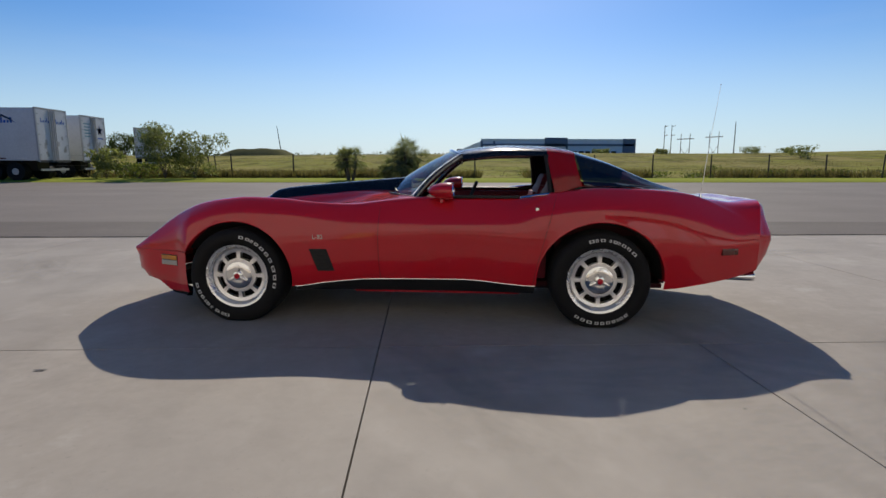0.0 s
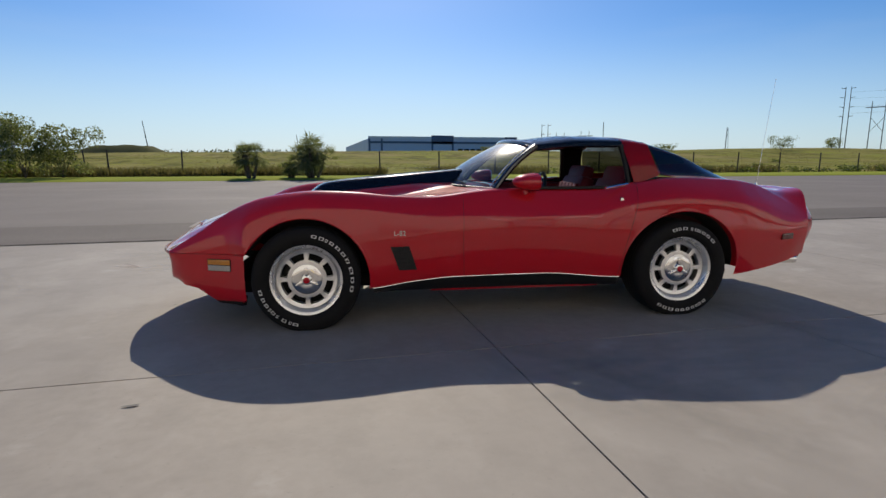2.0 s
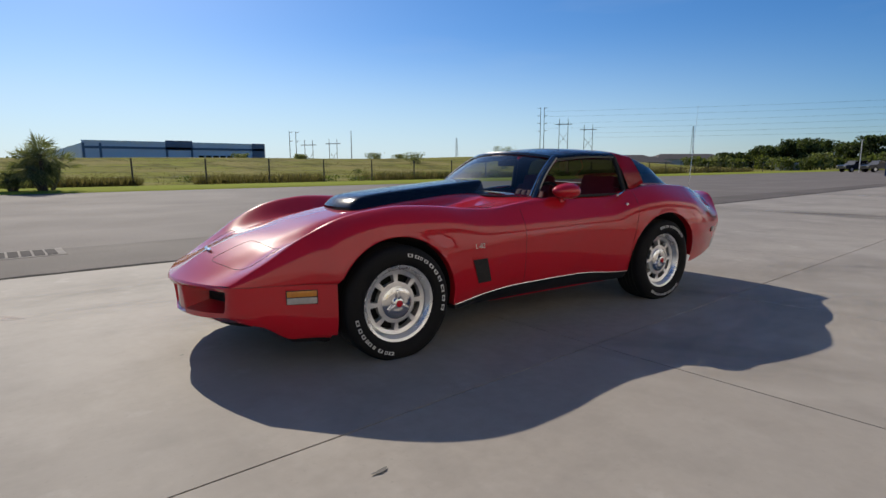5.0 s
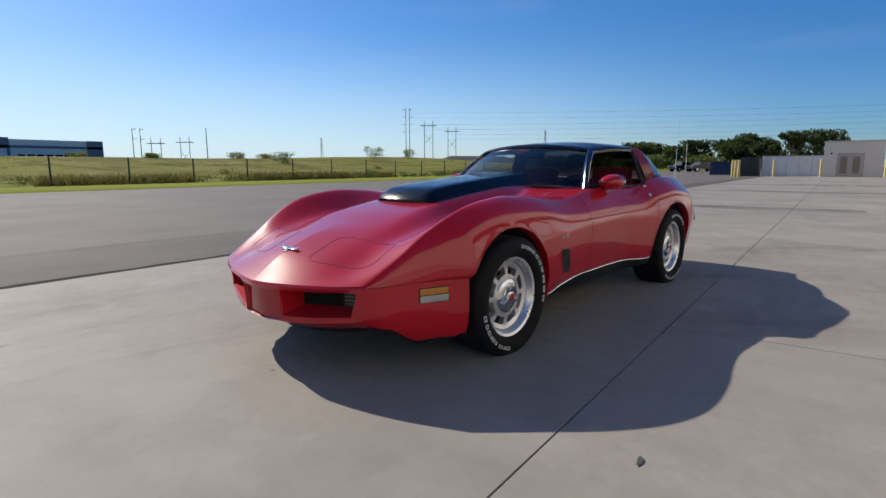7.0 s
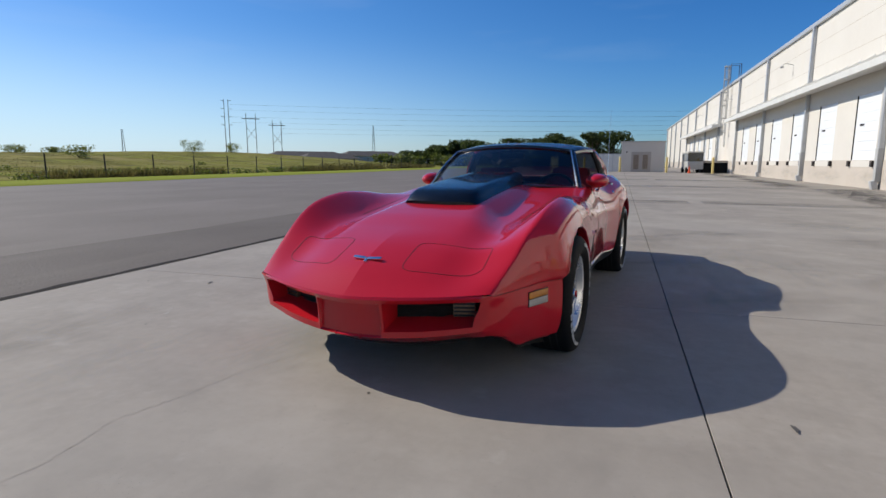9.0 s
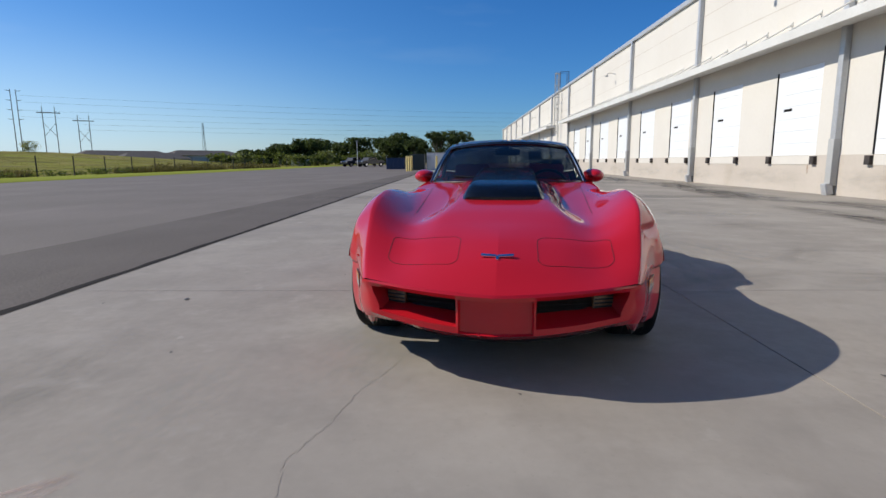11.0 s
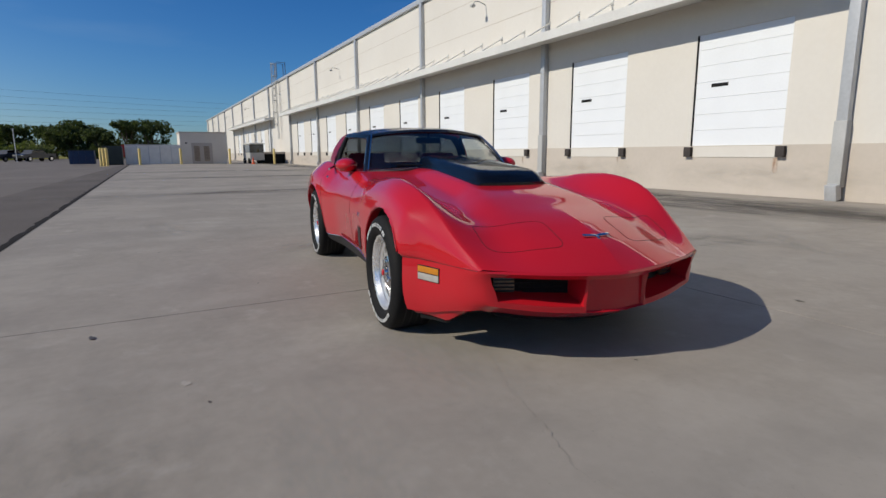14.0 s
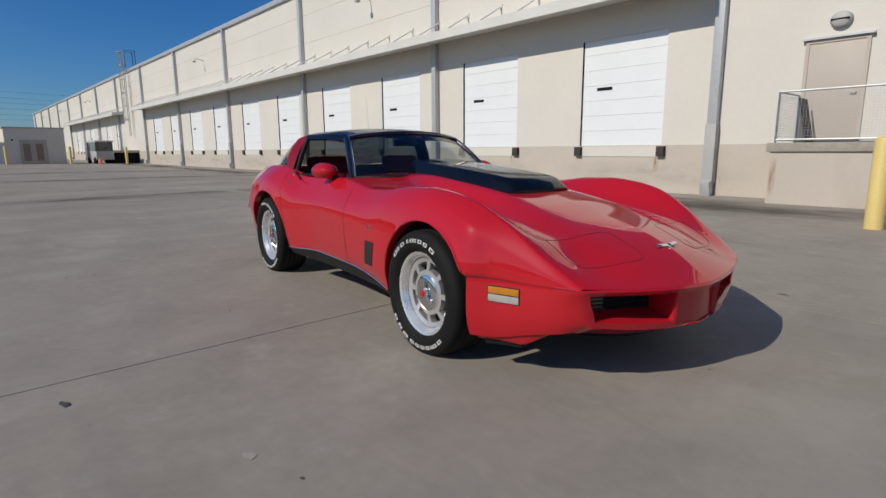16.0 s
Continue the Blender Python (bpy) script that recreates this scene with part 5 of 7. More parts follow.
LEAF_DARK = leaf_mat("oak_leaf", (0.038, 0.054, 0.021), (0.092, 0.118, 0.045))
LEAF_MID = leaf_mat("scrub_leaf", (0.075, 0.10, 0.032), (0.17, 0.19, 0.060))
LEAF_BUSH = leaf_mat("olive_bush_leaf", (0.095, 0.12, 0.05), (0.27, 0.28, 0.13))
PALM = leaf_mat("palmetto_frond", (0.10, 0.12, 0.06), (0.25, 0.26, 0.145))
DRY = leaf_mat("dry_weed", (0.185, 0.150, 0.088), (0.110, 0.100, 0.044), 1.0)
BLADE = leaf_mat("grass_blade", (0.150, 0.165, 0.032), (0.210, 0.190, 0.060), 1.0)
BARK = surf("bark", (0.10, 0.08, 0.06), (0.06, 0.05, 0.04), rough=0.9, scale=4, fine=25, bump=0.5, depth=0.02)
WOOD_POST = surf("weathered_post", (0.075, 0.065, 0.055), (0.045, 0.040, 0.036), rough=0.9, scale=6, fine=50)
WIRE = surf("fence_wire", (0.22, 0.22, 0.21), (0.16, 0.15, 0.14), rough=0.6, metal=0.4, scale=9)


def cards(name, centres, sizes, mat, parent=None, up=0.0, aspect=0.6, seed=1, lean=None):
    """Many small leaf blades as one mesh."""
    rng = np.random.default_rng(seed)
    n = len(centres)
    d = rng.normal(size=(n, 3))
    d[:, 2] = d[:, 2] * (1 - up) + up * np.abs(d[:, 2]) * 2 + up * 1.5
    d /= np.linalg.norm(d, axis=1)[:, None]
    o = rng.normal(size=(n, 3))
    w = np.cross(d, o)
    w /= np.linalg.norm(w, axis=1)[:, None]
    L, W = sizes[:, None] * d, sizes[:, None] * aspect * w
    v = np.stack([centres - W * 0.15, centres + L * 0.5 - W * 0.5, centres + L, centres + L * 0.5 + W * 0.5], 1).reshape(-1, 3)
    me = bpy.data.meshes.new(name)
    me.from_pydata(v.tolist(), [], np.arange(4 * n).reshape(-1, 4).tolist())
    me.materials.append(mat)
    ob = new(name, me)
    if parent is not None:
        ob.parent = parent
    return ob


def tree(name, x, y, height, spread, label, category="tree", mat=None, leaves=2600, leaf=0.45, seed=1, trunk=0.25, group="", bare=0.25, base=None):
    rng = random.Random(seed)
    nr = np.random.default_rng(seed)
    t = tagged(new(name), label, category, group)
    t.location = (x, y, terrain(x, y) - 0.05 if base is None else base)
    bm = bmesh.new()
    tops = []
    tube(bm, [(0, 0, 0), (0.1 * trunk, 0, height * bare * .7), (.2 * trunk, .1, height * (bare + .15))], [trunk, trunk * .8, trunk * .6], 8)
    for k in range(7):
        a = 2 * math.pi * k / 7 + rng.random()
        r = spread * (0.35 + 0.45 * rng.random())
        z = height * (0.45 + 0.45 * rng.random())
        e = Vector((r * math.cos(a), r * math.sin(a), z))
        m = Vector((e.x * .4, e.y * .4, height * (bare + .1) + (z - height * bare) * .45))
        tube(bm, [(.15 * trunk, .05, height * bare * (0.6 + .5 * rng.random())), m, e], [trunk * .5, trunk * .3, trunk * .1], 6)
        tops.append(e)
    part("trunk", bm, BARK, t)
    blobs = []
    for e in tops:
        for _ in range(4):
            s = spread * (0.16 + 0.22 * rng.random())
            blobs.append((e + Vector((rng.uniform(-1, 1), rng.uniform(-1, 1), rng.uniform(-.6, .8))) * spread * .28, s))
    for _ in range(5):
        blobs.append((Vector((rng.uniform(-.3, .3) * spread, rng.uniform(-.3, .3) * spread, height * rng.uniform(.6, .92))), spread * rng.uniform(.2, .34)))
    if bare < 0.09:
        for k in range(14):
            a, r = 2 * math.pi * k / 14 + rng.random() * .4, spread * rng.uniform(.25, .85)
            blobs.append((Vector((r * math.cos(a), r * math.sin(a), height * rng.uniform(.12, .5))), spread * rng.uniform(.18, .30)))
    which = nr.integers(0, len(blobs), leaves)
    c = np.array([tuple(blobs[i][0]) for i in which])
    s = np.array([blobs[i][1] for i in which])
    d = nr.normal(size=(leaves, 3))
    d /= np.linalg.norm(d, axis=1)[:, None]
    c = c + d * (s * nr.uniform(.45, 1.05, leaves) ** 0.6)[:, None] * np.array((1, 1, .8))
    keep = (c[:, 2] < height) & (c[:, 2] > height * bare * .5)
    c = c[keep]
    cards("crown", c, nr.uniform(.6, 1.3, len(c)) * leaf, mat or LEAF_DARK, t, aspect=.8, seed=seed)
    return t


# tree belt at the end of the lot
_r = random.Random(11)
for _k in range(13):
    _x = 138 + _r.uniform(-10, 14)
    _y = 27 + 2.9 * _k + _r.uniform(-1, 1)
    tree("tree", _x, _y, (6.6 + _r.uniform(-1.0, .7)) * max(.38, 1 - .09 * max(0, _k - 5)), 4.0 + _r.uniform(-.5, .6), "dense dark green roadside tree", leaves=3600, leaf=.48, seed=20 + _k, group="tree belt", bare=.04)
for _k in range(12):
    tree("shrub", 126 + _r.uniform(-4, 4), 22 + 3.3 * _k + _r.uniform(-1, 1), (3.0 + _r.uniform(-.6, .8)) * max(.5, 1 - .06 * max(0, _k - 5)), 2.3, "low tangled green shrub under the trees", "shrub", LEAF_MID if _k % 3 else LEAF_BUSH, 500, .5, 60 + _k, .1, "shrub belt", .05)
for _dx, _dy, _h, _s, _sd in ((0, 0, 8.7, 5.2, 1), (4, 4, 7.6, 4.2, 2), (2, -4, 7.3, 3.7, 3)):
    tree("oak_tree", 146 + _dx, 17.6 + _dy, _h, _s, "broad dark green oak behind the lot", leaves=6500, leaf=.48, seed=100 + _sd, trunk=.4, group="oaks", bare=.06)
for _dx, _dy, _h, _s, _sd in ((0, 0, 7.6, 3.5, 4), (3, -4.4, 7.9, 3.7, 5), (1, 4.6, 6.2, 2.7, 6)):
    tree("oak_tree", 122 + _dx, 6.4 + _dy, _h, _s, "dark green oak behind the equipment shed", leaves=4200, leaf=.42, seed=110 + _sd, trunk=.35, group="oaks", bare=.05)
# field shrubs on the skyline
for _x, _y, _h, _s, _sd in ((56, 76, 1.9, 1.9, 1), (60, 95, 1.3, 2.0, 2), (90.9, 87.3, 2.9, 2.6, 3), (108.6, 91.7, 2.4, 2.0, 4), (70, 100, 1.0, 1.6, 5), (34, 100, .8, 1.6, 6), (42, 92, .8, 1.4, 7)):
    tree("field_shrub", _x, _y, _h, _s, "lone olive-green shrub in the field", "shrub", LEAF_BUSH, 900, .22, 140 + _sd, .06, "field shrubs", .02)
# tall bush by the fence
tree("tall_bush", -15.7, 31.0, 3.7, 1.75, "tall feathery olive bush beside the fence", "bush", LEAF_BUSH, 6500, .10, 201, .05, bare=.03)
tree("tall_bush", -14.0, 31.2, 3.0, 1.6, "tall feathery olive bush beside the fence", "bush", LEAF_BUSH, 5500, .10, 212, .05, bare=.03)
tree("yellow_bush", -19.2, 30.9, 2.0, 1.15, "yellow-green bush in front of the trailers", "bush", LEAF_BUSH, 1500, .16, 203, .05, bare=.05)
tree("roadside_shrub", -17.4, 31.2, 1.1, 1.6, "low brown-green shrub beside the fence", "shrub", LEAF_MID, 900, .15, 204, .05, bare=.05)


def palmetto(x, y, height, spread, stems, seed, label):
    rng = random.Random(seed)
    p = tagged(new("palmetto"), label, "palm", "palmettos")
    p.location = (x, y, terrain(x, y))
    for k in range(stems):
        bx, by = rng.uniform(-.35, .35) * spread, rng.uniform(-.3, .3) * spread
        h = height * rng.uniform(.42, .66)
        bm = bmesh.new()
        tube(bm, [(bx * .35, by * .35, 0), (bx * .8, by * .8, h * .5), (bx, by, h)], [.09, .08, .09], 7)
        part("stem", bm, BARK, p)
        bm = bmesh.new()
        for f in range(18):
            a, el = rng.uniform(0, 2 * math.pi), radians(rng.uniform(-60, 80))
            L = height * rng.uniform(.30, .46)
            d = Vector((math.cos(a) * math.cos(el), math.sin(a) * math.cos(el), math.sin(el)))
            c = Vector((bx, by, h)) + d * L * .45
            side = d.cross(Vector((0, 0, 1))).normalized()
            up = side.cross(d)
            tube(bm, [(bx, by, h), c], .008, 3, cap=False)
            for q in range(9):
                fa = radians(-72 + 18 * q)
                tip = c + (d * math.cos(fa) + side * math.sin(fa)) * L * .62 - Vector((0, 0, .10 * L * (1 + abs(math.sin(fa)))))
                n1 = (d * -math.sin(fa) + side * math.cos(fa)) * .022
                m = c.lerp(tip, .5) + up * .02
                vs = [bm.verts.new(c), bm.verts.new(m + n1), bm.verts.new(tip), bm.verts.new(m - n1)]
                bm.faces.new(vs)
        part("crown", bm, PALM, p, smooth=False)
    return p


palmetto(-3.95, 28.2, 2.05, 1.4, 5, 1, "round clump of fan palmetto on the verge")
palmetto(-.67, 28.5, 2.6, 1.8, 8, 2, "taller clump of fan palmetto on the verge")
palmetto(-1.9, 28.5, 1.2, .8, 3, 3, "small drooping fan palmetto beside the tall clump")


# fence of weathered posts with wires
fence = tagged(new("fence"), "weathered post and wire fence along the field", "fence", kind="structure")
_px = [-28.2 + 3.98 * k for k in range(34)]
for _i, _x in enumerate(_px):
    _bm = bmesh.new()
    _z = terrain(_x, 33)
    _ln = random.Random(_i).uniform(-.05, .05)
    tube(_bm, [(_x, 33, _z - .2), (_x + _ln, 33, _z + 1.62)], [.052, .045], 7)
    part("post", _bm, WOOD_POST, fence)
for _h in (.25, .55, .85, 1.15, 1.5):
    _bm = bmesh.new()
    tube(_bm, [(x, 32.95, terrain(x, 33) + _h) for x in _px], .007, 4)
    part("wire", _bm, WIRE, fence)
for _x in (-16.4, -15.9):
    _bm = bmesh.new()
    tube(_bm, [(_x, 40, 0), (_x - .12, 40, 1.75)], .045, 7)
    part("post", _bm, WOOD_POST, fence)

# weeds, field grass and verge blades


def scatter(name, n, x0, x1, y0, y1, s0, s1, mat, label, seed, aspect=.10, clump=0.0):
    r = np.random.default_rng(seed)
    x, y = r.uniform(x0, x1, n), r.uniform(y0, y1, n)
    if clump:
        k = np.array([noise.noise(Vector((a * clump, b * clump, seed))) for a, b in zip(x, y)])
        x, y = x[k > -0.04], y[k > -0.04]
    z = np.array([terrain(a, b) for a, b in zip(x, y)])
    ob = cards(name, np.stack([x, y, z], 1), r.uniform(s0, s1, len(x)), mat, None, up=.8, aspect=aspect, seed=seed)
    return tagged(ob, label, "grass", kind="stuff")


scatter("fence_weeds", 52000, -45, 90, 32.5, 35.4, .25, .85, DRY, "dry grey-brown weeds along the fence", 1, .07, .13)
scatter("fence_weeds", 15000, -19.5, 4, 32.3, 34.4, .30, .75, DRY, "dense dry weeds below the fence", 11, .07)
scatter("verge_grass", 14000, -45, 60, 27.4, 32.4, .04, .10, BLADE, "short mown grass blades", 2, .2)
scatter("field_grass", 20000, -60, 110, 34, 64, .05, .16, BLADE, "rough field grass", 3, .14)
scatter("far_field_grass", 7000, -90, 150, 62, 112, .06, .14, BLADE, "rough straw field grass", 4, .3)
scatter("field_weeds", 16000, -60, 130, 36, 90, .10, .24, DRY, "dry weeds in the field", 6, .25, .09)
# dark brush along the far part of the fence
for _k in range(26):
    _x = 14 + 2.6 * _k + _r.uniform(-1, 1)
    tree("fence_brush", _x, 33.7 + _r.uniform(-.3, .6), .55 + (.45 if _x > 52 else _r.uniform(-.1, .15)), 1.2, "low dark brush along the fence", "brush", LEAF_MID if _x < 52 else DRY, 260, .16, 300 + _k, .03, "fence brush", .02)

for _k, (_x, _y) in enumerate(((8.5, 40), (30, 52), (47, 47), (-3, 46), (60, 58))):
    tree("field_tuft", _x, _y, .5, .9, "small dark tuft in the field", "tuft", LEAF_MID, 220, .14, 360 + _k, .03, "field tufts", .02)

# ---- distant buildings ----
FAR_WALL = surf("pale_blue_grey_panel", (0.66, 0.70, 0.76), (0.60, 0.64, 0.70), rough=0.7, scale=.1, fine=2)
FAR_TRIM = surf("slate_blue_panel", (0.11, 0.15, 0.22), (0.09, 0.125, 0.19), rough=0.6, scale=.2)
FAR_ROOF = surf("brown_shingle", (0.10, 0.085, 0.075), (0.07, 0.06, 0.055), rough=0.9, scale=.5)
dist = tagged(new("distant_warehouse"), "long grey-blue distribution warehouse beyond the field", "warehouse")
dist.matrix_basis = pose(22.4, 211, 0)
_L, _D, _H = 61.0, 40.0, 10.3
boxed("wall", (0, _L, 0, .4, 0, _H - .9), FAR_WALL, dist)
boxed("parapet", (0, _L, -.15, .4, _H - .9, _H), surf("white_parapet", (.75, .77, .79), None, rough=.6), dist)
_bm = bmesh.new()
box(_bm, -.2, .2, .4, 145, 0, _H - 1.0, m=pose(0, 0, 0, 0, 0, -.6))
part("side_wall", _bm, FAR_WALL, dist, smooth=False)
boxed("roof", (0, _L, .4, _D, _H - 1.2, _H - 1.0), FAR_WALL, dist)
for _a, _b, _z0, _z1 in ((0, 5.5, 0, 2), (0, _L, 7.6, 8.4), (25, 34, 7.4, _H + .5), (56, _L + .1, 0, _H + .1)):
    boxed("accent_panel", (_a, _b, -.3, -.02, max(_z0, 0), _z1), FAR_TRIM, dist)
for _a in (0, 4.8, 25, 33.4):
    boxed("accent_pier", (_a, _a + .7, -.28, -.02, 0, _H - .9), FAR_TRIM, dist)
for _k in range(7):
    boxed("window", (36 + 2.6 * _k, 38 + 2.6 * _k, -.1, .05, 4.2, 5.6), DARK, dist)
for _x, _y, _w, _h in ((205, 131, 34, 6.0), (176, 104, 22, 4.6), (222, 108, 30, 6.2)):
    hs = tagged(new("distant_house"), "low brown-roofed house beyond the field", "house", "distant houses")
    hs.matrix_basis = pose(_x, _y, 0, 0, 0, -35)
    boxed("wall", (-_w / 2, _w / 2, -5, 5, 0, _h - 2), TAN, hs)
    _bm = bmesh.new()
    a = [_bm.verts.new(p) for p in ((-_w / 2 - .5, -5.6, _h - 2.1), (_w / 2 + .5, -5.6, _h - 2.1), (_w / 2 + .5, 5.6, _h - 2.1), (-_w / 2 - .5, 5.6, _h - 2.1), (-_w / 2 + 4, 0, _h), (_w / 2 - 4, 0, _h))]
    for q in ((0, 1, 5, 4), (1, 2, 5), (2, 3, 4, 5), (3, 0, 4), (3, 2, 1, 0)):
        _bm.faces.new([a[i] for i in q])
    part("roof", _bm, FAR_ROOF, hs, smooth=False)
_bm = bmesh.new()
_rows = []
for _i in range(13):
    _rows.append([(-57 + 37 * (k / 20 - .5), 190 + 30 * (_i / 12 - .5), 1.5 + (4.1 + .5 * noise.noise(Vector((k * .4, _i, 2)))) * smooth01(min(1, 1.35 * (1 - abs(2 * k / 20 - 1)))) * smooth01(1.6 * (1 - abs(2 * _i / 12 - 1)))) for k in range(21)])
sheet(_bm, _rows)
tagged(mesh_object("earth_mound", _bm, surf("bare_earth", (.11, .105, .05), (.07, .075, .03), rough=1.0, scale=.15, fine=1, spec=.02, rough_var=0)), "flat-topped earth mound beyond the field", "mound", kind="structure")
# far woods on the skyline
_n = 6000
_wx = np.random.default_rng(8).uniform(-330, 60, _n)
_wz = np.random.default_rng(9).uniform(0, 1, _n)
_wh = np.array([7.2 + 1.8 * noise.noise(Vector((a * .05, 3, 1))) + 1.5 * noise.noise(Vector((a * .21, 7, 1))) for a in _wx])
tagged(cards("far_woods", np.stack([_wx, 420 + np.random.default_rng(7).uniform(0, 20, _n), 1 + _wz * _wh], 1), np.random.default_rng(6).uniform(.8, 1.9, _n), leaf_mat("far_leaf", (.055, .07, .045), (.10, .12, .08)), None, aspect=.9, seed=9), "distant line of woods", "woods", kind="stuff")

# ---- power lines ----
POLE = surf("dark_steel_pole", (.055, .06, .065), (.04, .043, .047), rough=.6, scale=1)


def power_pole(x, y, h, arms, side, label="tall steel power pole with side arms"):
    p = tagged(new("power_pole"), label, "power pole", "power poles")
    p.location = (x, y, 0)
    bm = bmesh.new()
    tube(bm, [(0, 0, 0), (0, 0, h)], [.24, .14], 8)
    part("mast", bm, POLE, p)
    for k in range(arms):
        bm = bmesh.new()
        z = h - .8 - 4.4 * k
        tube(bm, [(0, 0, z), (side * 1.1, -side * 1.5, z + .35)], [.16, .10], 5)
        part("arm", bm, POLE, p)
    return p


def h_frame(x, y, h, w=4.6):
    p = tagged(new("power_pole"), "two-legged wooden power pole with a cross beam", "power pole", "power poles")
    p.matrix_basis = pose(x, y, 0, 0, 0, -52)
    for s in (-1, 1):
        bm = bmesh.new()
        tube(bm, [(s * w / 2, 0, 0), (s * w / 2, 0, h)], [.20, .14], 7)
        part("leg", bm, POLE, p)
    bm = bmesh.new()
    tube(bm, [(-w * .95, 0, h - 2.6), (w * .95, 0, h - 2.6)], .2, 6)
    part("cross_beam", bm, POLE, p)
    for s in (-1, 1):
        bm = bmesh.new()
        tube(bm, [(s * w / 2, 0, h - 7), (-s * w / 2, 0, h - 13)], .09, 5)
        part("brace", bm, POLE, p)
    return p


power_pole(252.9, 212.2, 36, 4, -1)
power_pole(254.3, 210.6, 36, 4, 1)
h_frame(237.5, 183.3, 26.2)
h_frame(261.5, 184.4, 24.4)
for _x, _y, _h in ((118.6, 264.6, 19.5), (121.6, 263.6, 19.5)):
    power_pole(_x, _y, _h, 2, 1)
h_frame(131.6, 269.6, 15.6)
h_frame(147.8, 272.5, 16.8)
power_pole(124.7, 213.7, 17.4, 0, 1, "single slender power pole")
for _x, _y, _h, _lean in ((-73.9, 287.5, 19.6, -2.5), (-4, 300, 14.5, -2.0)):
    t = tagged(new("radio_mast"), "slender leaning crane boom on the skyline", "mast", "masts")
    t.location = (_x, _y, 0)
    bm = bmesh.new()
    tube(bm, [(0, 0, 0), (_lean, 0, _h)], [.35, .15], 5)
    part("boom", bm, POLE, t)
for _x, _y, _h in ((263, 299, 22), (356.5, 170, 27)):
    t = tagged(new("lattice_tower"), "thin lattice tower on the skyline", "tower", "lattice towers")
    t.location = (_x, _y, 0)
    for s, q in ((-1, -1), (1, -1), (0, 1)):
        bm = bmesh.new()
        tube(bm, [(s * 1.3, q * 1.1, 0), (s * .35, q * .3, _h)], .12, 4)
        part("leg", bm, POLE, t)
    for k in range(7):
        bm = bmesh.new()
        z, f = _h * k / 7, 1 - .73 * k / 7
        z2, f2 = _h * (k + 1) / 7, 1 - .73 * (k + 1) / 7
        tube(bm, [(-1.3 * f, -1.1 * f, z), (1.3 * f2, -1.1 * f2, z2)], .07, 4)
        part("lattice", bm, POLE, t)
for _k, (_za, _zb) in enumerate(((20.0, 19), (17.5, 17.6), (34, 24), (31, 22), (27, 21.5), (24, 20))):
    cu = bmesh.new()
    pts = []
    for i in range(21):
        f = i / 20
        xa, ya = (262, 185) if _k < 2 else (260, 214)
        pts.append((xa + (290 - xa) * f, ya + (-190 - ya) * f, _za + (_zb - _za) * f - 7 * math.sin(f * math.pi) * .5))
    tube(cu, pts, .036, 4)
    tagged(mesh_object("power_line", cu, POLE), "thin sagging power line", "power line", "power lines")

# ---- things on the lot ----
STEEL_BLUE = surf("dumpster_blue", (.02, .045, .11), (.015, .035, .085), rough=.6, scale=2, fine=20)
DARK_GREEN = surf("dark_green_steel", (.03, .04, .035), (.022, .03, .028), rough=.7, scale=2)
WHITE_TRAILER = surf("white_trailer_skin", (.60, .60, .60), (.50, .50, .50), rough=.5, scale=.8, fine=12)
BLUE_MARK = surf("blue_marking", (.025, .11, .42), (.025, .09, .34), rough=.5)
LOUVRE = surf("brown_louvre", (.26, .19, .135), (.21, .155, .11), rough=.6, scale=4)
DOOR_TAUPE = surf("taupe_door_paint", (.46, .40, .345), (.42, .365, .315), rough=.5, scale=2, fine=30)
TRUCK_BLACK = surf("dark_truck_paint", (.012, .013, .016), (.016, .017, .02), rough=.4, coat=.3)
ORANGE = surf("orange_cone", (.75, .10, .02), (.65, .08, .02), rough=.5)


def bollard(x, y, r=.085, h=1.1, group="bollards", sleeve=False):
    bm = bmesh.new()
    lathe(bm, [(r, 0), (r, h - r * .5), (r * .92, h - r * .2), (r * .6, h), (0, h + r * .12)], 24, "z")
    b = mesh_object("bollard", bm, YELLOW)
    b.location = (x, y, gz(x, y) - .01)
    return tagged(b, "yellow painted steel bollard with chipped foot" if sleeve else "pale yellow steel bollard by the equipment yard", "bollard", group)


bollard(-1.46, -5.14, .112, 1.24, "bollards", True)
for _x, _y in ((51.5, 6.9), (51.8, 6.70), (52.1, 6.48), (55.0, 4.0), (56.2, .45), (56.2, -4.1), (53.5, -8.0)):
    bollard(_x, _y, .11, 1.55)

# raised entry platform with a mesh guard rail, door and round lamp
plat = tagged(new("platform"), "tan concrete entry platform with a stained edge", "platform", kind="structure")
boxed("base", (-9.0, .92, WALL_Y + .016, WALL_Y + 1.40, -.3, .97), TAN, plat)
boxed("slab_edge", (-9.0, .98, WALL_Y + .016, WALL_Y + 1.45, .972, 1.15), surf("weathered_slab", (.36, .32, .27), (.24, .21, .18), rough=.8, scale=1.5, fine=14, bump=.2), plat, "weathered concrete slab edge", .012)
rail = tagged(new("guard_rail"), "galvanised guard rail with wire mesh panels", "railing")


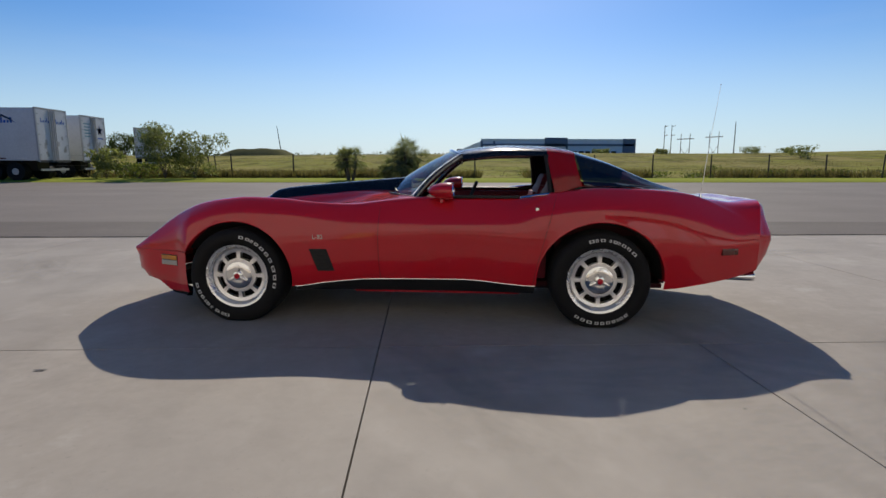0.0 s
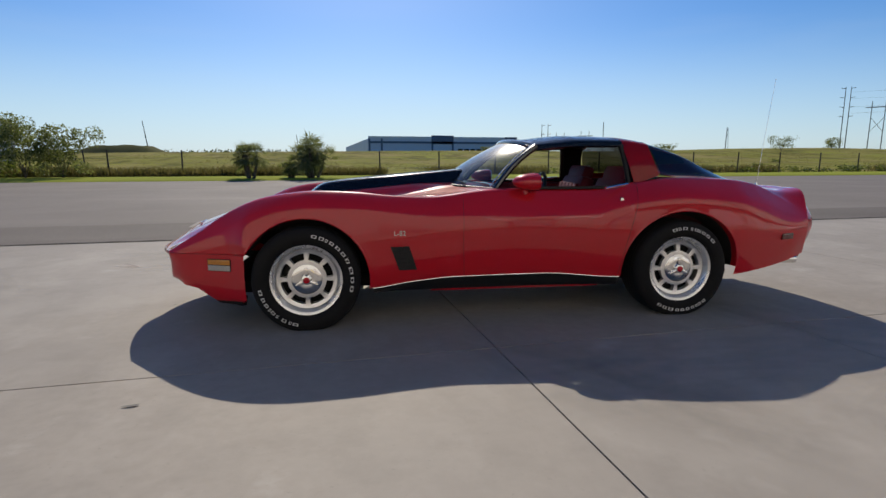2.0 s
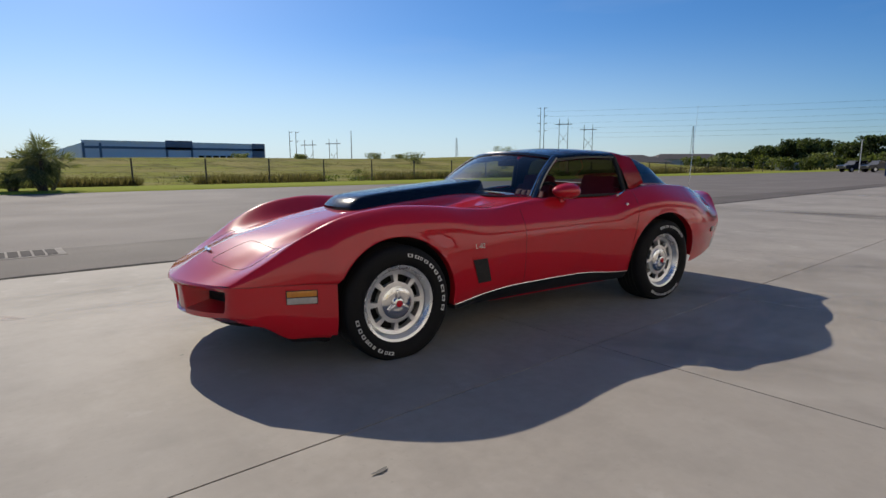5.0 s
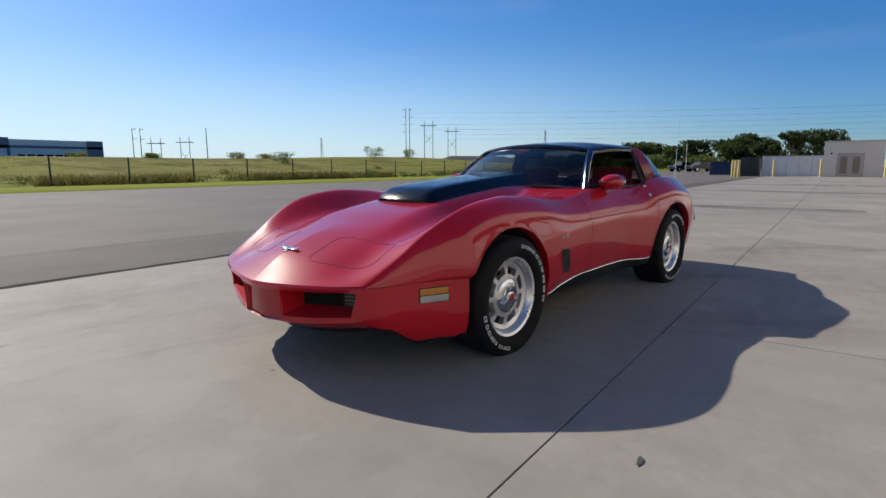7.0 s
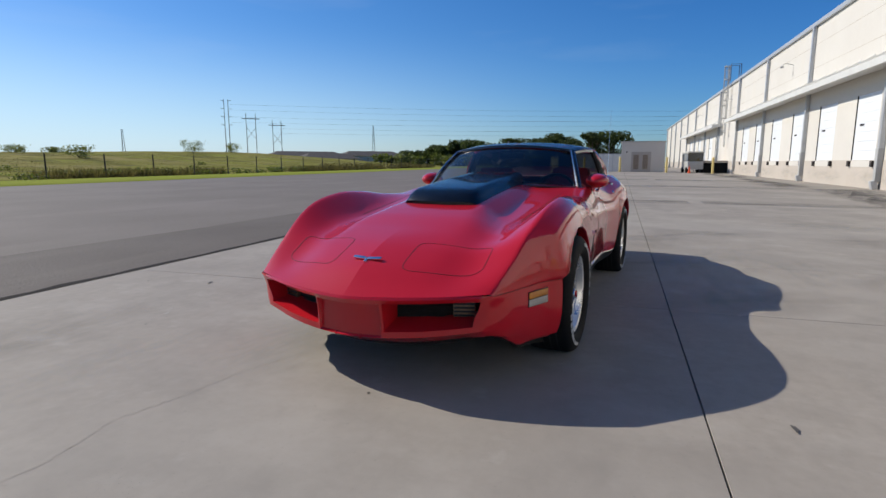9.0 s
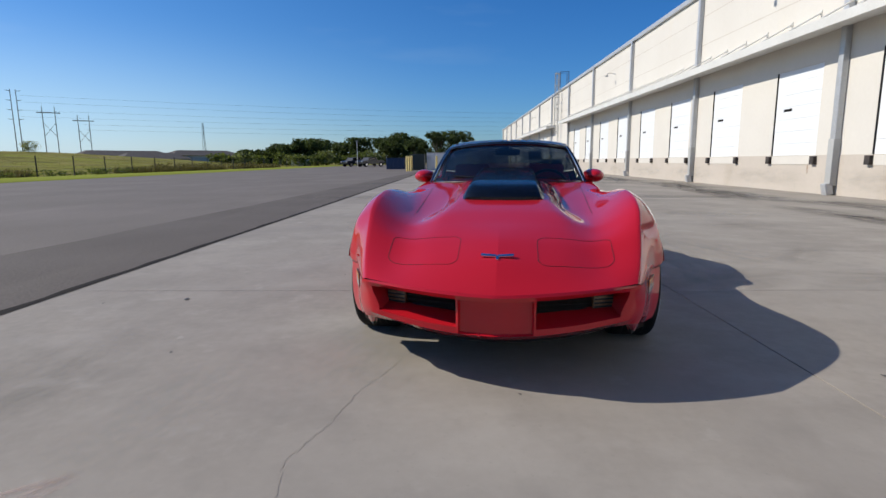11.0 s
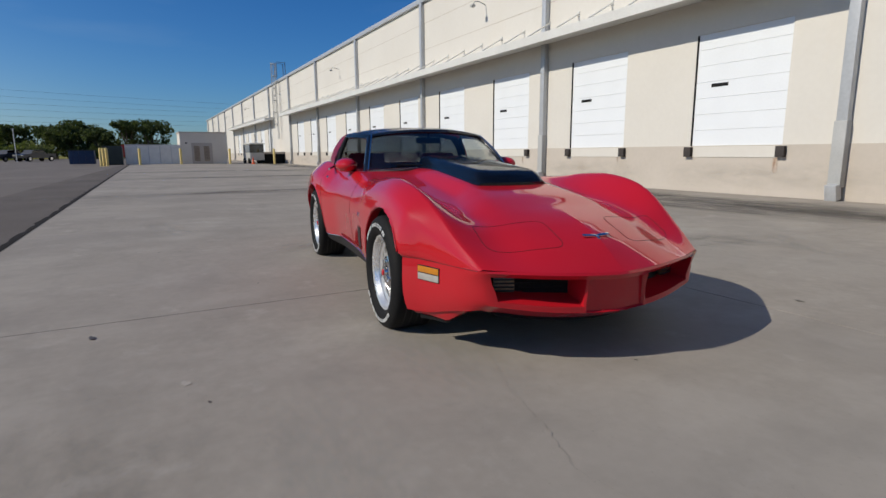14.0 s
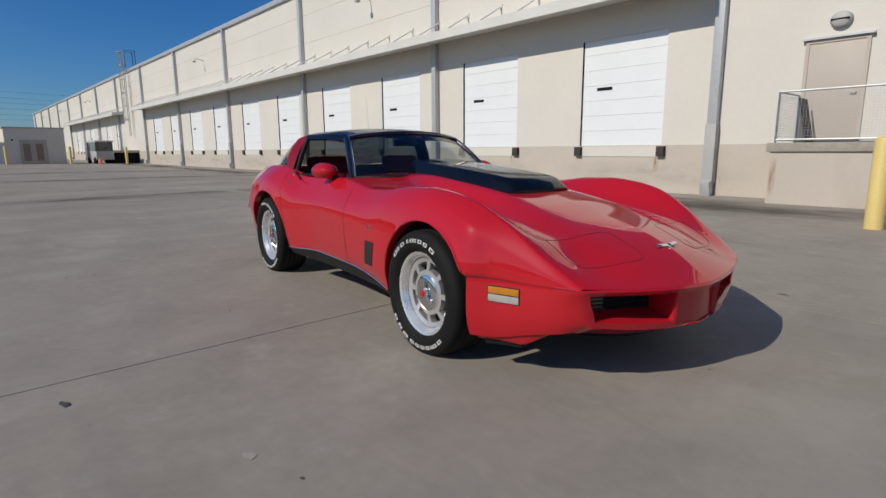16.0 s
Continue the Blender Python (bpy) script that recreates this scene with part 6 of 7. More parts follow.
def rail_run(p, q, posts):
    p, q = Vector(p), Vector(q)
    for k in range(posts + 1):
        c = p.lerp(q, k / posts)
        bm = bmesh.new()
        tube(bm, [c, c + Vector((0, 0, 1.0))], .022, 8)
        part("post", bm, GALV, rail)
    for z in (.06, 1.0):
        bm = bmesh.new()
        tube(bm, [p + Vector((0, 0, z)), q + Vector((0, 0, z))], .022, 8)
        part("rail", bm, GALV, rail)
    bm = bmesh.new()
    L = (q - p).length
    n = int(L / .055)
    for k in range(1, n):
        c = p.lerp(q, k / n)
        tube(bm, [c + Vector((0, 0, .08)), c + Vector((0, 0, .97))], .0022, 3, cap=False)
    for k in range(1, 17):
        z = .08 + .89 * k / 17
        tube(bm, [p + Vector((0, 0, z)), q + Vector((0, 0, z))], .0022, 3, cap=False)
    tagged(part("wire_mesh", bm, GALV, rail), kind="stuff")


rail_run((.86, WALL_Y + 1.34, 1.15), (-2.9, WALL_Y + 1.34, 1.15), 2)
rail_run((.86, WALL_Y + 1.34, 1.15), (.86, WALL_Y + .10, 1.15), 1)
pdoor = tagged(new("door_1"), "taupe steel entry door, closed", "door", kind="structure")
boxed("door_leaf", (-.20, .78, WALL_Y + .006, WALL_Y + .03, 1.16, 3.20), DOOR_TAUPE, pdoor, "", .004)
for _d in ((-.27, -.20, 1.16, 3.27), (.78, .85, 1.16, 3.27), (-.20, .78, 3.20, 3.27)):
    boxed("frame", (_d[0], _d[1], WALL_Y + .004, WALL_Y + .05, _d[2], _d[3]), DOOR_TAUPE, pdoor)
boxed("drip_cap", (-.33, .91, WALL_Y + .004, WALL_Y + .11, 3.272, 3.31), GALV, pdoor)
_bm = bmesh.new()
tube(_bm, [(-.12, WALL_Y + .03, 2.16), (-.12, WALL_Y + .085, 2.16), (-.01, WALL_Y + .085, 2.16)], .012, 8)
part("lever_handle", _bm, GALV, pdoor)
_bm = bmesh.new()
lathe(_bm, [(.0, .16), (.10, .155), (.17, .12), (.195, .06), (.20, 0)], 28, "y")
bmesh.ops.scale(_bm, vec=(1, 1, .82), verts=_bm.verts)
lamp = tagged(mesh_object("bulkhead_lamp", _bm, GREY_PAINT), "round grey bulkhead lamp above the entry door", "lamp")
lamp.location = (.27, WALL_Y, 3.62)
_bm = bmesh.new()
box(_bm, -.16, .16, .02, .162, -.02, .012, .004)
part("lamp_band", _bm, DARK, lamp)
# sandwich board leaning on the platform
for _m in (-12, 12):
    _bm = bmesh.new()
    box(_bm, -.25, .25, -.012, .012, 0, .92, .004, pose(.46, WALL_Y + .7 + .011 * _m, 1.15, -_m, 0, 90))
    _o = tagged(mesh_object("folding_sign", _bm, DOCK_RUBBER), "dark folding board standing on the platform", "board")
    break

# caged roof ladder
lad = tagged(new("roof_ladder"), "caged steel roof ladder on the dock wall", "ladder")
for _s in (-.28, .28):
    _bm = bmesh.new()
    tube(_bm, [(57.9 + _s, WALL_Y + .35, 2.6), (57.9 + _s, WALL_Y + .35, 10.5)], .035, 6)
    part("stile", _bm, GREY_PAINT, lad)
for _k in range(26):
    _bm = bmesh.new()
    tube(_bm, [(57.62, WALL_Y + .35, 2.8 + .3 * _k), (58.18, WALL_Y + .35, 2.8 + .3 * _k)], .016, 5)
    part("rung", _bm, GREY_PAINT, lad)
for _k in range(6):
    _bm = bmesh.new()
    tube(_bm, [(57.9 + .36 * math.cos(a), WALL_Y + .38 + .42 * math.sin(a), 4.2 + 1.25 * _k) for a in [math.pi * q / 12 for q in range(13)]], .03, 5)
    part("cage_hoop", _bm, GREY_PAINT, lad)
for _k in range(5):
    a = math.pi * (.1 + .2 * _k)
    _bm = bmesh.new()
    tube(_bm, [(57.9 + .36 * math.cos(a), WALL_Y + .38 + .42 * math.sin(a), 4.0), (57.9 + .36 * math.cos(a), WALL_Y + .38 + .42 * math.sin(a), 10.6)], .022, 5)
    part("cage_bar", _bm, GREY_PAINT, lad)
for _s in (-.5, .5):
    _bm = bmesh.new()
    tube(_bm, [(57.9 + _s, WALL_Y + .3, 9.0), (57.9 + _s, WALL_Y + .3, 10.6), (57.9 + _s, WALL_Y - .6, 10.6), (57.9 + _s, WALL_Y - .6, 9.0)], .045, 6)
    part("roof_rail", _bm, surf("blue_grey_rail", (.10, .16, .26), None, rough=.5), lad)

# ladder bay: loading ramp mouth, stair frame and covered machine
boxed_ramp = tagged(new("loading_pit"), "dark loading pit under the dock platform", "pit", kind="structure")
# a solid dark block fills the mouth, its shade put into the colour
boxed("pit_mouth", (57.0, 60.8, WALL_Y + .02, -7.7, 0.0, 1.0), DARK, boxed_ramp)
boxed("pit_roof", (56.8, 61.0, WALL_Y + .02, -7.6, 1.0, 1.22), TAN, boxed_ramp)
st = tagged(new("dock_stair"), "galvanised dock stair with handrails", "stair")
for _s in (0, 1.1):
    for _z in (.5, 1.0):
        _bm = bmesh.new()
        tube(_bm, [(60.0 + 0, -8.2 + _s, .1 + _z), (63.6, -8.2 + _s, 1.3 + _z), (65.2, -8.2 + _s, 1.3 + _z)], .03, 6)
        part("handrail", _bm, GALV, st)
    _bm = bmesh.new()
    box(_bm, 0, 3.9, -.03, .03, 0, .22, m=pose(60, -8.2 + _s, .05, 0, -18, 0))
    part("stringer", _bm, GREY_PAINT, st)
    for _k in range(4):
        _bm = bmesh.new()
        tube(_bm, [(60.2 + 1.2 * _k, -8.2 + _s, .1 + .36 * _k), (60.2 + 1.2 * _k, -8.2 + _s, 1.15 + .36 * _k)], .025, 6)
        part("baluster", _bm, GALV, st)
for _k in range(7):
    boxed("tread", (60.1 + .5 * _k, 60.4 + .5 * _k, -8.2, -7.1, .15 + .17 * _k, .19 + .17 * _k), GALV, st)
mach = tagged(new("covered_cart"), "grey utility cart with a pale roof parked at the dock", "cart")
mach.matrix_basis = pose(57.0, -6.6, gz(57, -6.6), 0, 0, 8)
boxed("cart_body", (-1.2, 1.2, -.75, .75, .35, 1.15), GREY_PAINT, mach, "", .08)
boxed("cart_roof", (-1.3, 1.2, -.8, .8, 2.0, 2.12), CANOPY, mach, "pale cart roof", .04)
boxed("cart_screen", (-1.16, -1.12, -.7, .7, 1.15, 2.0), GLASS_DARK, mach)
boxed("cart_cover", (-1.0, 1.15, -.74, .74, 1.15, 1.95), surf("clear_grey_cover", (.22, .24, .26), (.16, .18, .2), rough=.3), mach, "grey vinyl cover", .05)
for _a in (-.8, .8):
    for _b in (-.72, .72):
        _bm = bmesh.new()
        lathe(_bm, [(.0, -.1), (.26, -.1), (.30, -.06), (.30, .06), (.26, .1), (0, .1)], 20)
        _w = part("cart_wheel", _bm, RUBBER, mach)
        _w.location = (_a, _b, .30)
_bm = bmesh.new()
lathe(_bm, [(.20, 0), (.20, .03), (.14, .03), (.03, .70), (0, .70)], 16, "z")
_o = tagged(mesh_object("traffic_cone", _bm, ORANGE), "orange traffic cone by the dock", "cone")
_o.location = (53.9, -6.0, gz(53.9, -6))

# equipment shed with a louvred double door
shed = tagged(new("equipment_shed"), "small tan equipment shed with brown louvred doors", "shed")
shed.matrix_basis = pose(57.6, 0.35, 0)
boxed("wall", (0, 5.0, -4.35, 0, 0, 3.15), surf("shed_render", (.68, .62, .545), (.61, .555, .485), rough=.8, scale=.6, fine=10), shed)
boxed("roof_edge", (-.06, 5.06, -4.41, .06, 3.15, 3.27), TAN, shed)
boxed("door_frame", (-.05, -.004, -2.98, -1.02, 0, 2.16), DOOR_TAUPE, shed)
for _y in (-2.0, -1.08):
    lf = boxed("louvre_door", (-.075, -.052, _y - .84, _y, .03, 2.10), DOOR_TAUPE, shed)
    for _k in range(10):
        _bm = bmesh.new()
        box(_bm, -.095, -.075, _y - .68, _y - .16, .35 + .15 * _k, .475 + .15 * _k)
        part("louvre_slat", _bm, surf("pale_louvre", (.36, .28, .20), None, rough=.6) if _k == 0 and _y < -1.5 else LOUVRE, lf, smooth=False)
_bm = bmesh.new()
lathe(_bm, [(0, -.12), (.06, -.1), (.08, 0)], 12, "x")
_o = part("shed_lamp", _bm, DARK, shed)
_o.location = (0, -.55, 2.15)
# yard screen of pale fabric between posts
ys = tagged(new("yard_fence"), "chain-link yard fence with pale fabric screen", "fence")
for _k in range(6):
    _bm = bmesh.new()
    tube(_bm, [(57.7, .2 + 1.0 * _k, 0), (57.7, .2 + 1.0 * _k, 2.0)], .03, 6)
    part("post", _bm, GALV, ys)
for _k in range(5):
    boxed("screen", (57.70, 57.72, .22 + _k, 1.18 + _k, .08, 1.92), surf("pale_mesh_screen", (.74, .73, .70), (.60, .59, .57), rough=.9, scale=2, fine=90), ys)
_bm = bmesh.new()
tube(_bm, [(57.7, .2, 1.97), (57.7, 5.2, 1.97)], .025, 6)
part("top_rail", _bm, GALV, ys)
_o = tagged(boxed("storage_bin", (57.0, 59.2, 5.45, 7.0, 0.07, 1.85), DARK_GREEN, None, "", .04), "dark green steel storage bin beside the bollards", "bin")
_o = tagged(new("light_pole"), "thin pale light pole at the end of the lot", "pole")
_bm = bmesh.new()
tube(_bm, [(92, 19.4, 0), (92, 19.4, 4.6)], .055, 8)
part("mast", _bm, CANOPY, _o)
boxed("lamp_head", (91.7, 92.3, 19.25, 19.55, 4.6, 4.7), GREY_PAINT, _o)
dump = tagged(new("dumpster"), "dark blue steel dumpster on the asphalt", "dumpster")
dump.matrix_basis = pose(58.0, 8.75, gz(58, 8.7))
_bm = bmesh.new()
for _p in ((-.9, .9, -1.0, 1.0, .12, 1.35),):
    box(_bm, *_p, bevel=.03)
part("bin_body", _bm, STEEL_BLUE, dump)
boxed("bin_lid", (-.95, .95, -1.04, 1.04, 1.352, 1.42), DARK_GREEN, dump, "black lid", .02)
for _y in (-.7, -.25, .25, .7):
    boxed("bin_rib", (-.98, -.90, _y - .05, _y + .05, .15, 1.32), STEEL_BLUE, dump)
_o = tagged(boxed("red_roof_truck", (118, 121, 3, 7.5, .6, 2.9), surf("red_cab", (.35, .03, .02), None, rough=.5), None, "", .1), "red parked truck cab beyond the yard fence", "truck")
_o = tagged(boxed("white_shelter", (124, 128, 37.5, 41, .2, 1.7), WHITE_TRAILER, None, "", .05), "pale low shelter under the trees", "shelter")


def pickup(x, y, yaw):
    t = tagged(new("pickup_truck"), "black crew-cab pickup truck parked by the grass", "pickup truck")
    t.matrix_basis = pose(x, y, gz(x, y), 0, 0, yaw)
    prof = [(-2.85, .55), (-2.88, .95), (-2.6, 1.08), (-1.55, 1.15), (-.95, 1.72), (.75, 1.76), (1.05, 1.20), (2.75, 1.20), (2.82, .60), (2.2, .50), (-2.2, .50)]
    bm = bmesh.new()
    secs = [(-.95, .93), (-.97, 1.0), (.97, 1.0), (.95, .93)]
    ring = []
    for yy, k in secs:
        ring.append([bm.verts.new((px, yy * (.86 if pz > 1.3 else 1), .5 + (pz - .5) * (k if pz > 1.3 else 1))) for px, pz in prof])
    for a, b in zip(ring, ring[1:]):
        for k in range(len(prof)):
            k2 = (k + 1) % len(prof)
            bm.faces.new((a[k], b[k], b[k2], a[k2]))
    bm.faces.new(ring[0])
    bm.faces.new(ring[-1][::-1])
    bmesh.ops.recalc_face_normals(bm, faces=bm.faces[:])
    part("truck_body", bm, TRUCK_BLACK, t)
    for s in (-1, 1):
        for x0, x1 in ((-1.3, -.2), (-.12, .78)):
            boxed("side_window", (x0, x1, min(s * .84, s * .90), max(s * .84, s * .90), 1.24, 1.62), GLASS_DARK, t)
        for wx in (-1.85, 1.85):
            bm = bmesh.new()
            lathe(bm, [(0, -.13), (.24, -.13), (.40, -.12), (.41, .1), (.24, .13), (0, .13)], 24)
            w = part("truck_wheel", bm, RUBBER, t)
            w.location = (wx, s * .86, .41)
            bm = bmesh.new()
            lathe(bm, [(0, .0), (.22, -.01), (.23, .02)], 20)
            q = part("rim", bm, ALLOY, w)
            q.location = (0, s * .135, 0)
        boxed("head_lamp", (-2.90, -2.84, min(s * .55, s * .9), max(s * .55, s * .9), .82, .98), CLEAR_LENS, t)
    return t


pickup(100.0, 18.4, -38)
_o = pickup(101.0, 21.6, -35)
_o["label"] = "second dark pickup truck parked behind the first"


def trailer(x, y, yaw, label, marks="script"):
    """A box trailer: its rear end at x 0, its length along -x."""
    t = tagged(new("semi_trailer"), label, "trailer", "parked trailers")
    t.matrix_basis = pose(x, y, max(.05, terrain(x, y)), 0, 0, yaw)
    boxed("box_body", (-14.6, 0, -1.28, 1.28, 1.12, 3.98), WHITE_TRAILER, t, "", .02)
    boxed("header", (-.04, .04, -1.30, 1.30, 3.93, 4.02), GREY_PAINT, t)
    boxed("sill", (-.04, .04, -1.30, 1.30, 1.02, 1.14), POLE, t)
    rng = random.Random(int(x * 10))
    for s in (-1, 1):
        boxed("corner_post", (-.05, .04, s * 1.28 - .045, s * 1.28 + .045, 1.05, 4.0), GREY_PAINT, t)
        door = boxed("rear_door", (.002, .035, min(s * .03, s * 1.22), max(s * .03, s * 1.22), 1.16, 3.92), WHITE_TRAILER, t)
        for q in (.10, .24):
            bm = bmesh.new()
            tube(bm, [(.06, s * q, 1.1), (.06, s * q, 3.95)], .022, 6)
            part("lock_rod", bm, GREY_PAINT, t)
        for k in range(5):
            boxed("hinge", (.03, .052, min(s * 1.10, s * 1.24), max(s * 1.10, s * 1.24), 1.4 + .56 * k, 1.46 + .56 * k), GREY_PAINT, door)
        for k in range(4):
            y0, z0 = s * rng.uniform(.4, 1.0), rng.uniform(1.3, 2.3)
            boxed("grime", (.036, .039, y0 - .09, y0 + .09, z0, z0 + rng.uniform(.15, .35)), GRIME, door)
        if marks == "script":
            for q in range(6):
                y0, w = s * .32 + .125 * (q - (0 if s > 0 else 5)), rng.uniform(.05, .10)
                boxed("door_mark", (.037, .042, y0, y0 + w, 3.22, 3.34 + (.12 if q in (0, 4) else 0)), BLUE_MARK, door)
        elif s < 0:
            for q in range(5):
                boxed("door_mark", (.037, .042, -1.02 + .03 * (q % 2), -.36 - .05 * (q % 3), 3.45 - .2 * q, 3.53 - .2 * q), GREEN_MARK, door)
        else:
            bm = bmesh.new()
            ring = [bm.verts.new((.041, .66 + (.36 if k % 2 == 0 else .145) * math.sin(math.pi * k / 5), 3.12 + (.36 if k % 2 == 0 else .145) * math.cos(math.pi * k / 5))) for k in range(10)]
            bm.faces.new(ring)
            solidify(bm, .004)
            part("star_mark", bm, BLUE_MARK, door, "blue five-pointed star", smooth=False)
            boxed("door_mark", (.037, .042, .36, .98, 2.56, 2.63), BLUE_MARK, door)
        if marks == "script":
            # slanting wordmark on the flank, as plain bars under a swoosh
            for q in range(8):
                x0 = -1.25 - .17 * q
                boxed("side_mark", (x0 - .11, x0, min(s * 1.283, s * 1.288), max(s * 1.283, s * 1.288), 3.16, 3.32 + (.14 if q in (0, 3, 7) else 0)), BLUE_MARK, t)
            bm = bmesh.new()
            vs = [bm.verts.new((px, s * 1.289, pz)) for px, pz in ((-1.0, 3.12), (-1.35, 3.40), (-1.75, 3.62), (-2.2, 3.40), (-1.75, 3.50), (-1.4, 3.34))]
            bm.faces.new(vs)
            solidify(bm, .004)
            part("side_swoosh", bm, BLUE_MARK, t, smooth=False)
        for k in range(9):
            boxed("reflector", (-1.2 - 1.1 * k, -.7 - 1.1 * k, min(s * 1.28, s * 1.29), max(s * 1.28, s * 1.29), 1.2, 1.27), RED_LENS if k % 2 else LETTER, t)
        for wx in (-1.4, -2.65, -12.2):
            if wx < -10:
                bm = bmesh.new()
                tube(bm, [(wx, s * .8, 0), (wx, s * .8, 1.12)], .07, 6)
                part("landing_leg", bm, GREY_PAINT, t)
                continue
            bm = bmesh.new()
            lathe(bm, [(0, -.25), (.3, -.25), (.50, -.23), (.51, .22), (.3, .25), (0, .25)], 24)
            w = part("trailer_wheel", bm, RUBBER, t)
            w.location = (wx, s * 1.0, .51)
            bm = bmesh.new()
            lathe(bm, [(0, 0), (.17, -.01), (.20, .02)], 16)
            q = part("rim", bm, GREY_PAINT, w)
            q.location = (0, s * .256, 0)
    boxed("bogie", (-3.3, -.7, -.5, .5, .55, 1.12), WELL, t)
    boxed("bumper_bar", (-.08, .0, -1.15, 1.15, .55, .67), GREY_PAINT, t)
    return t


GREEN_MARK = surf("teal_marking", (.16, .30, .32), (.14, .26, .28), rough=.5)
GRIME = surf("road_grime", (.34, .33, .31), (.42, .41, .39), rough=.9, scale=6)
trailer(-21.0, 29.2, 0, "white semi trailer with blue script bars on flank and doors")
trailer(-21.7, 34.3, 0, "white semi trailer with a blue star on its door", "star")
trailer(-27.0, 52.5, -62.7, "white box trailer behind the tall bush", "star")
tree("tree", -47.5, 86, 3.9, 3.0, "dark round tree behind the trailers", leaves=4000, leaf=.2, seed=77, bare=.05)

# drain grate in the asphalt
grate = tagged(new("drain_grate"), "rusty rectangular drain grate set in the asphalt", "drain grate")
boxed("grate_frame", (-2.85, -2.05, 6.42, 7.15, gz(0, 6) - .02, gz(0, 6) + .006), surf("grate_collar", (.30, .275, .245), (.24, .22, .195), rough=.9, scale=5, spec=.15), grate, "pale worn collar")
IRON = surf("rusty_iron", (.085, .075, .07), (.055, .048, .044), rough=.9, spec=.12)
for _k in range(5):
    _x = -2.77 + .132 * _k
    boxed("grate_panel", (_x, _x + .105, 6.50, 7.07, gz(0, 6) + .0065, gz(0, 6) + .010), IRON, grate)

# marks on the ground
OIL = surf("dark_spot", (.055, .05, .045), (.09, .08, .07), rough=.6, scale=20)
PALE = surf("pale_chalky_patch", (.335, .307, .27), (.315, .288, .255), rough=.85, scale=9, fine=60)
CRACK = surf("hairline_crack", (.215, .196, .172), (.27, .246, .217), rough=.9, scale=20)


def spot(x, y, rx, ry, mat, label, seed, lift=.0022):
    rng = random.Random(seed)
    bm = bmesh.new()
    n = 22
    ph = [rng.uniform(0, 6.28) for _ in range(3)]
    ring = []
    for k in range(n):
        a = 2 * math.pi * k / n
        f = 1 + .22 * math.sin(2 * a + ph[0]) + .16 * math.sin(3 * a + ph[1]) + .12 * math.sin(5 * a + ph[2])
        ring.append(bm.verts.new((x + rx * f * math.cos(a), y + ry * f * math.sin(a), gz(x, y) + lift)))
    bm.faces.new(ring)
    return tagged(mesh_object("ground_spot", bm, mat, smooth=False), label, "stain", "ground spots")


spot(-1.775, -.325, .028, .012, OIL, "small dark blob on the concrete", 1, .005)
spot(-.285, 3.82, .034, .015, OIL, "small dark flattened blob on the concrete", 2, .005)
spot(-.40, 4.40, .012, .010, OIL, "tiny dark speck on the concrete", 3)
for _k, (_x, _y, _a) in enumerate(((-1.5, -1.2, .02), (.9, -1.9, .02), (-2.9, .6, .02), (-1.2, 3.4, .03))):
    spot(_x, _y, _a, _a * .6, PALE, "pale chalky patch on the concrete", 20 + _k)
_rk = random.Random(4)
for _k in range(16):
    spot(_rk.uniform(-3.4, 3), _rk.uniform(-2.2, 4.6), .008 + .006 * _rk.random(), .007, OIL, "tiny dark speck on the concrete", 40 + _k)


def crack(pts, w, seed, label):
    rng = random.Random(seed)
    bm = bmesh.new()
    path = []
    for (ax, ay), (bx, by) in zip(pts, pts[1:]):
        for k in range(12):
            f = k / 12
            path.append(Vector((ax + (bx - ax) * f + rng.uniform(-.009, .009), ay + (by - ay) * f + rng.uniform(-.009, .009), 0)))
    rows = []
    for i, p in enumerate(path):
        d = (path[min(i + 1, len(path) - 1)] - path[max(i - 1, 0)]).normalized()
        q = Vector((-d.y, d.x, 0)) * w * rng.uniform(.3, 1)
        rows.append([(p.x + q.x, p.y + q.y, gz(p.x, p.y) + .0022), (p.x - q.x, p.y - q.y, gz(p.x, p.y) + .0022)])
    sheet(bm, rows)
    return tagged(mesh_object("ground_crack", bm, CRACK, smooth=False), label, "crack", "ground cracks")


crack([(-1.3, 1.95), (-1.64, 2.06), (-1.95, 2.18), (-2.28, 2.25), (-2.55, 2.34), (-2.82, 2.29), (-3.3, 2.35)], .0016, 1, "wandering hairline crack in the concrete")
crack([(7.4, .2), (7.3, .75), (7.1, 1.6), (6.82, 2.4), (6.6, 3.4)], .02, 3, "dark curved scuff across the slab joint")
# crumbling dark edge where the asphalt meets the concrete
_bm = bmesh.new()
_rows = []
_re = random.Random(8)
for _k in range(520):
    _x = -30 + .25 * _k
    _rows.append([(_x, EDGE_Y - .018, gz(_x, 4.8) + .003), (_x, EDGE_Y + .03 + _re.uniform(.02, .075), gz(_x, 4.8) + .0035)])
sheet(_bm, _rows)
tagged(mesh_object("asphalt_edge", _bm, surf("tar_edge", (.016, .014, .013), (.03, .027, .024), rough=.95, scale=9, spec=.1)), "dark crumbling tar edge beside the concrete", "edge", kind="structure")
# soft-edged dirt and tyre stains on the concrete


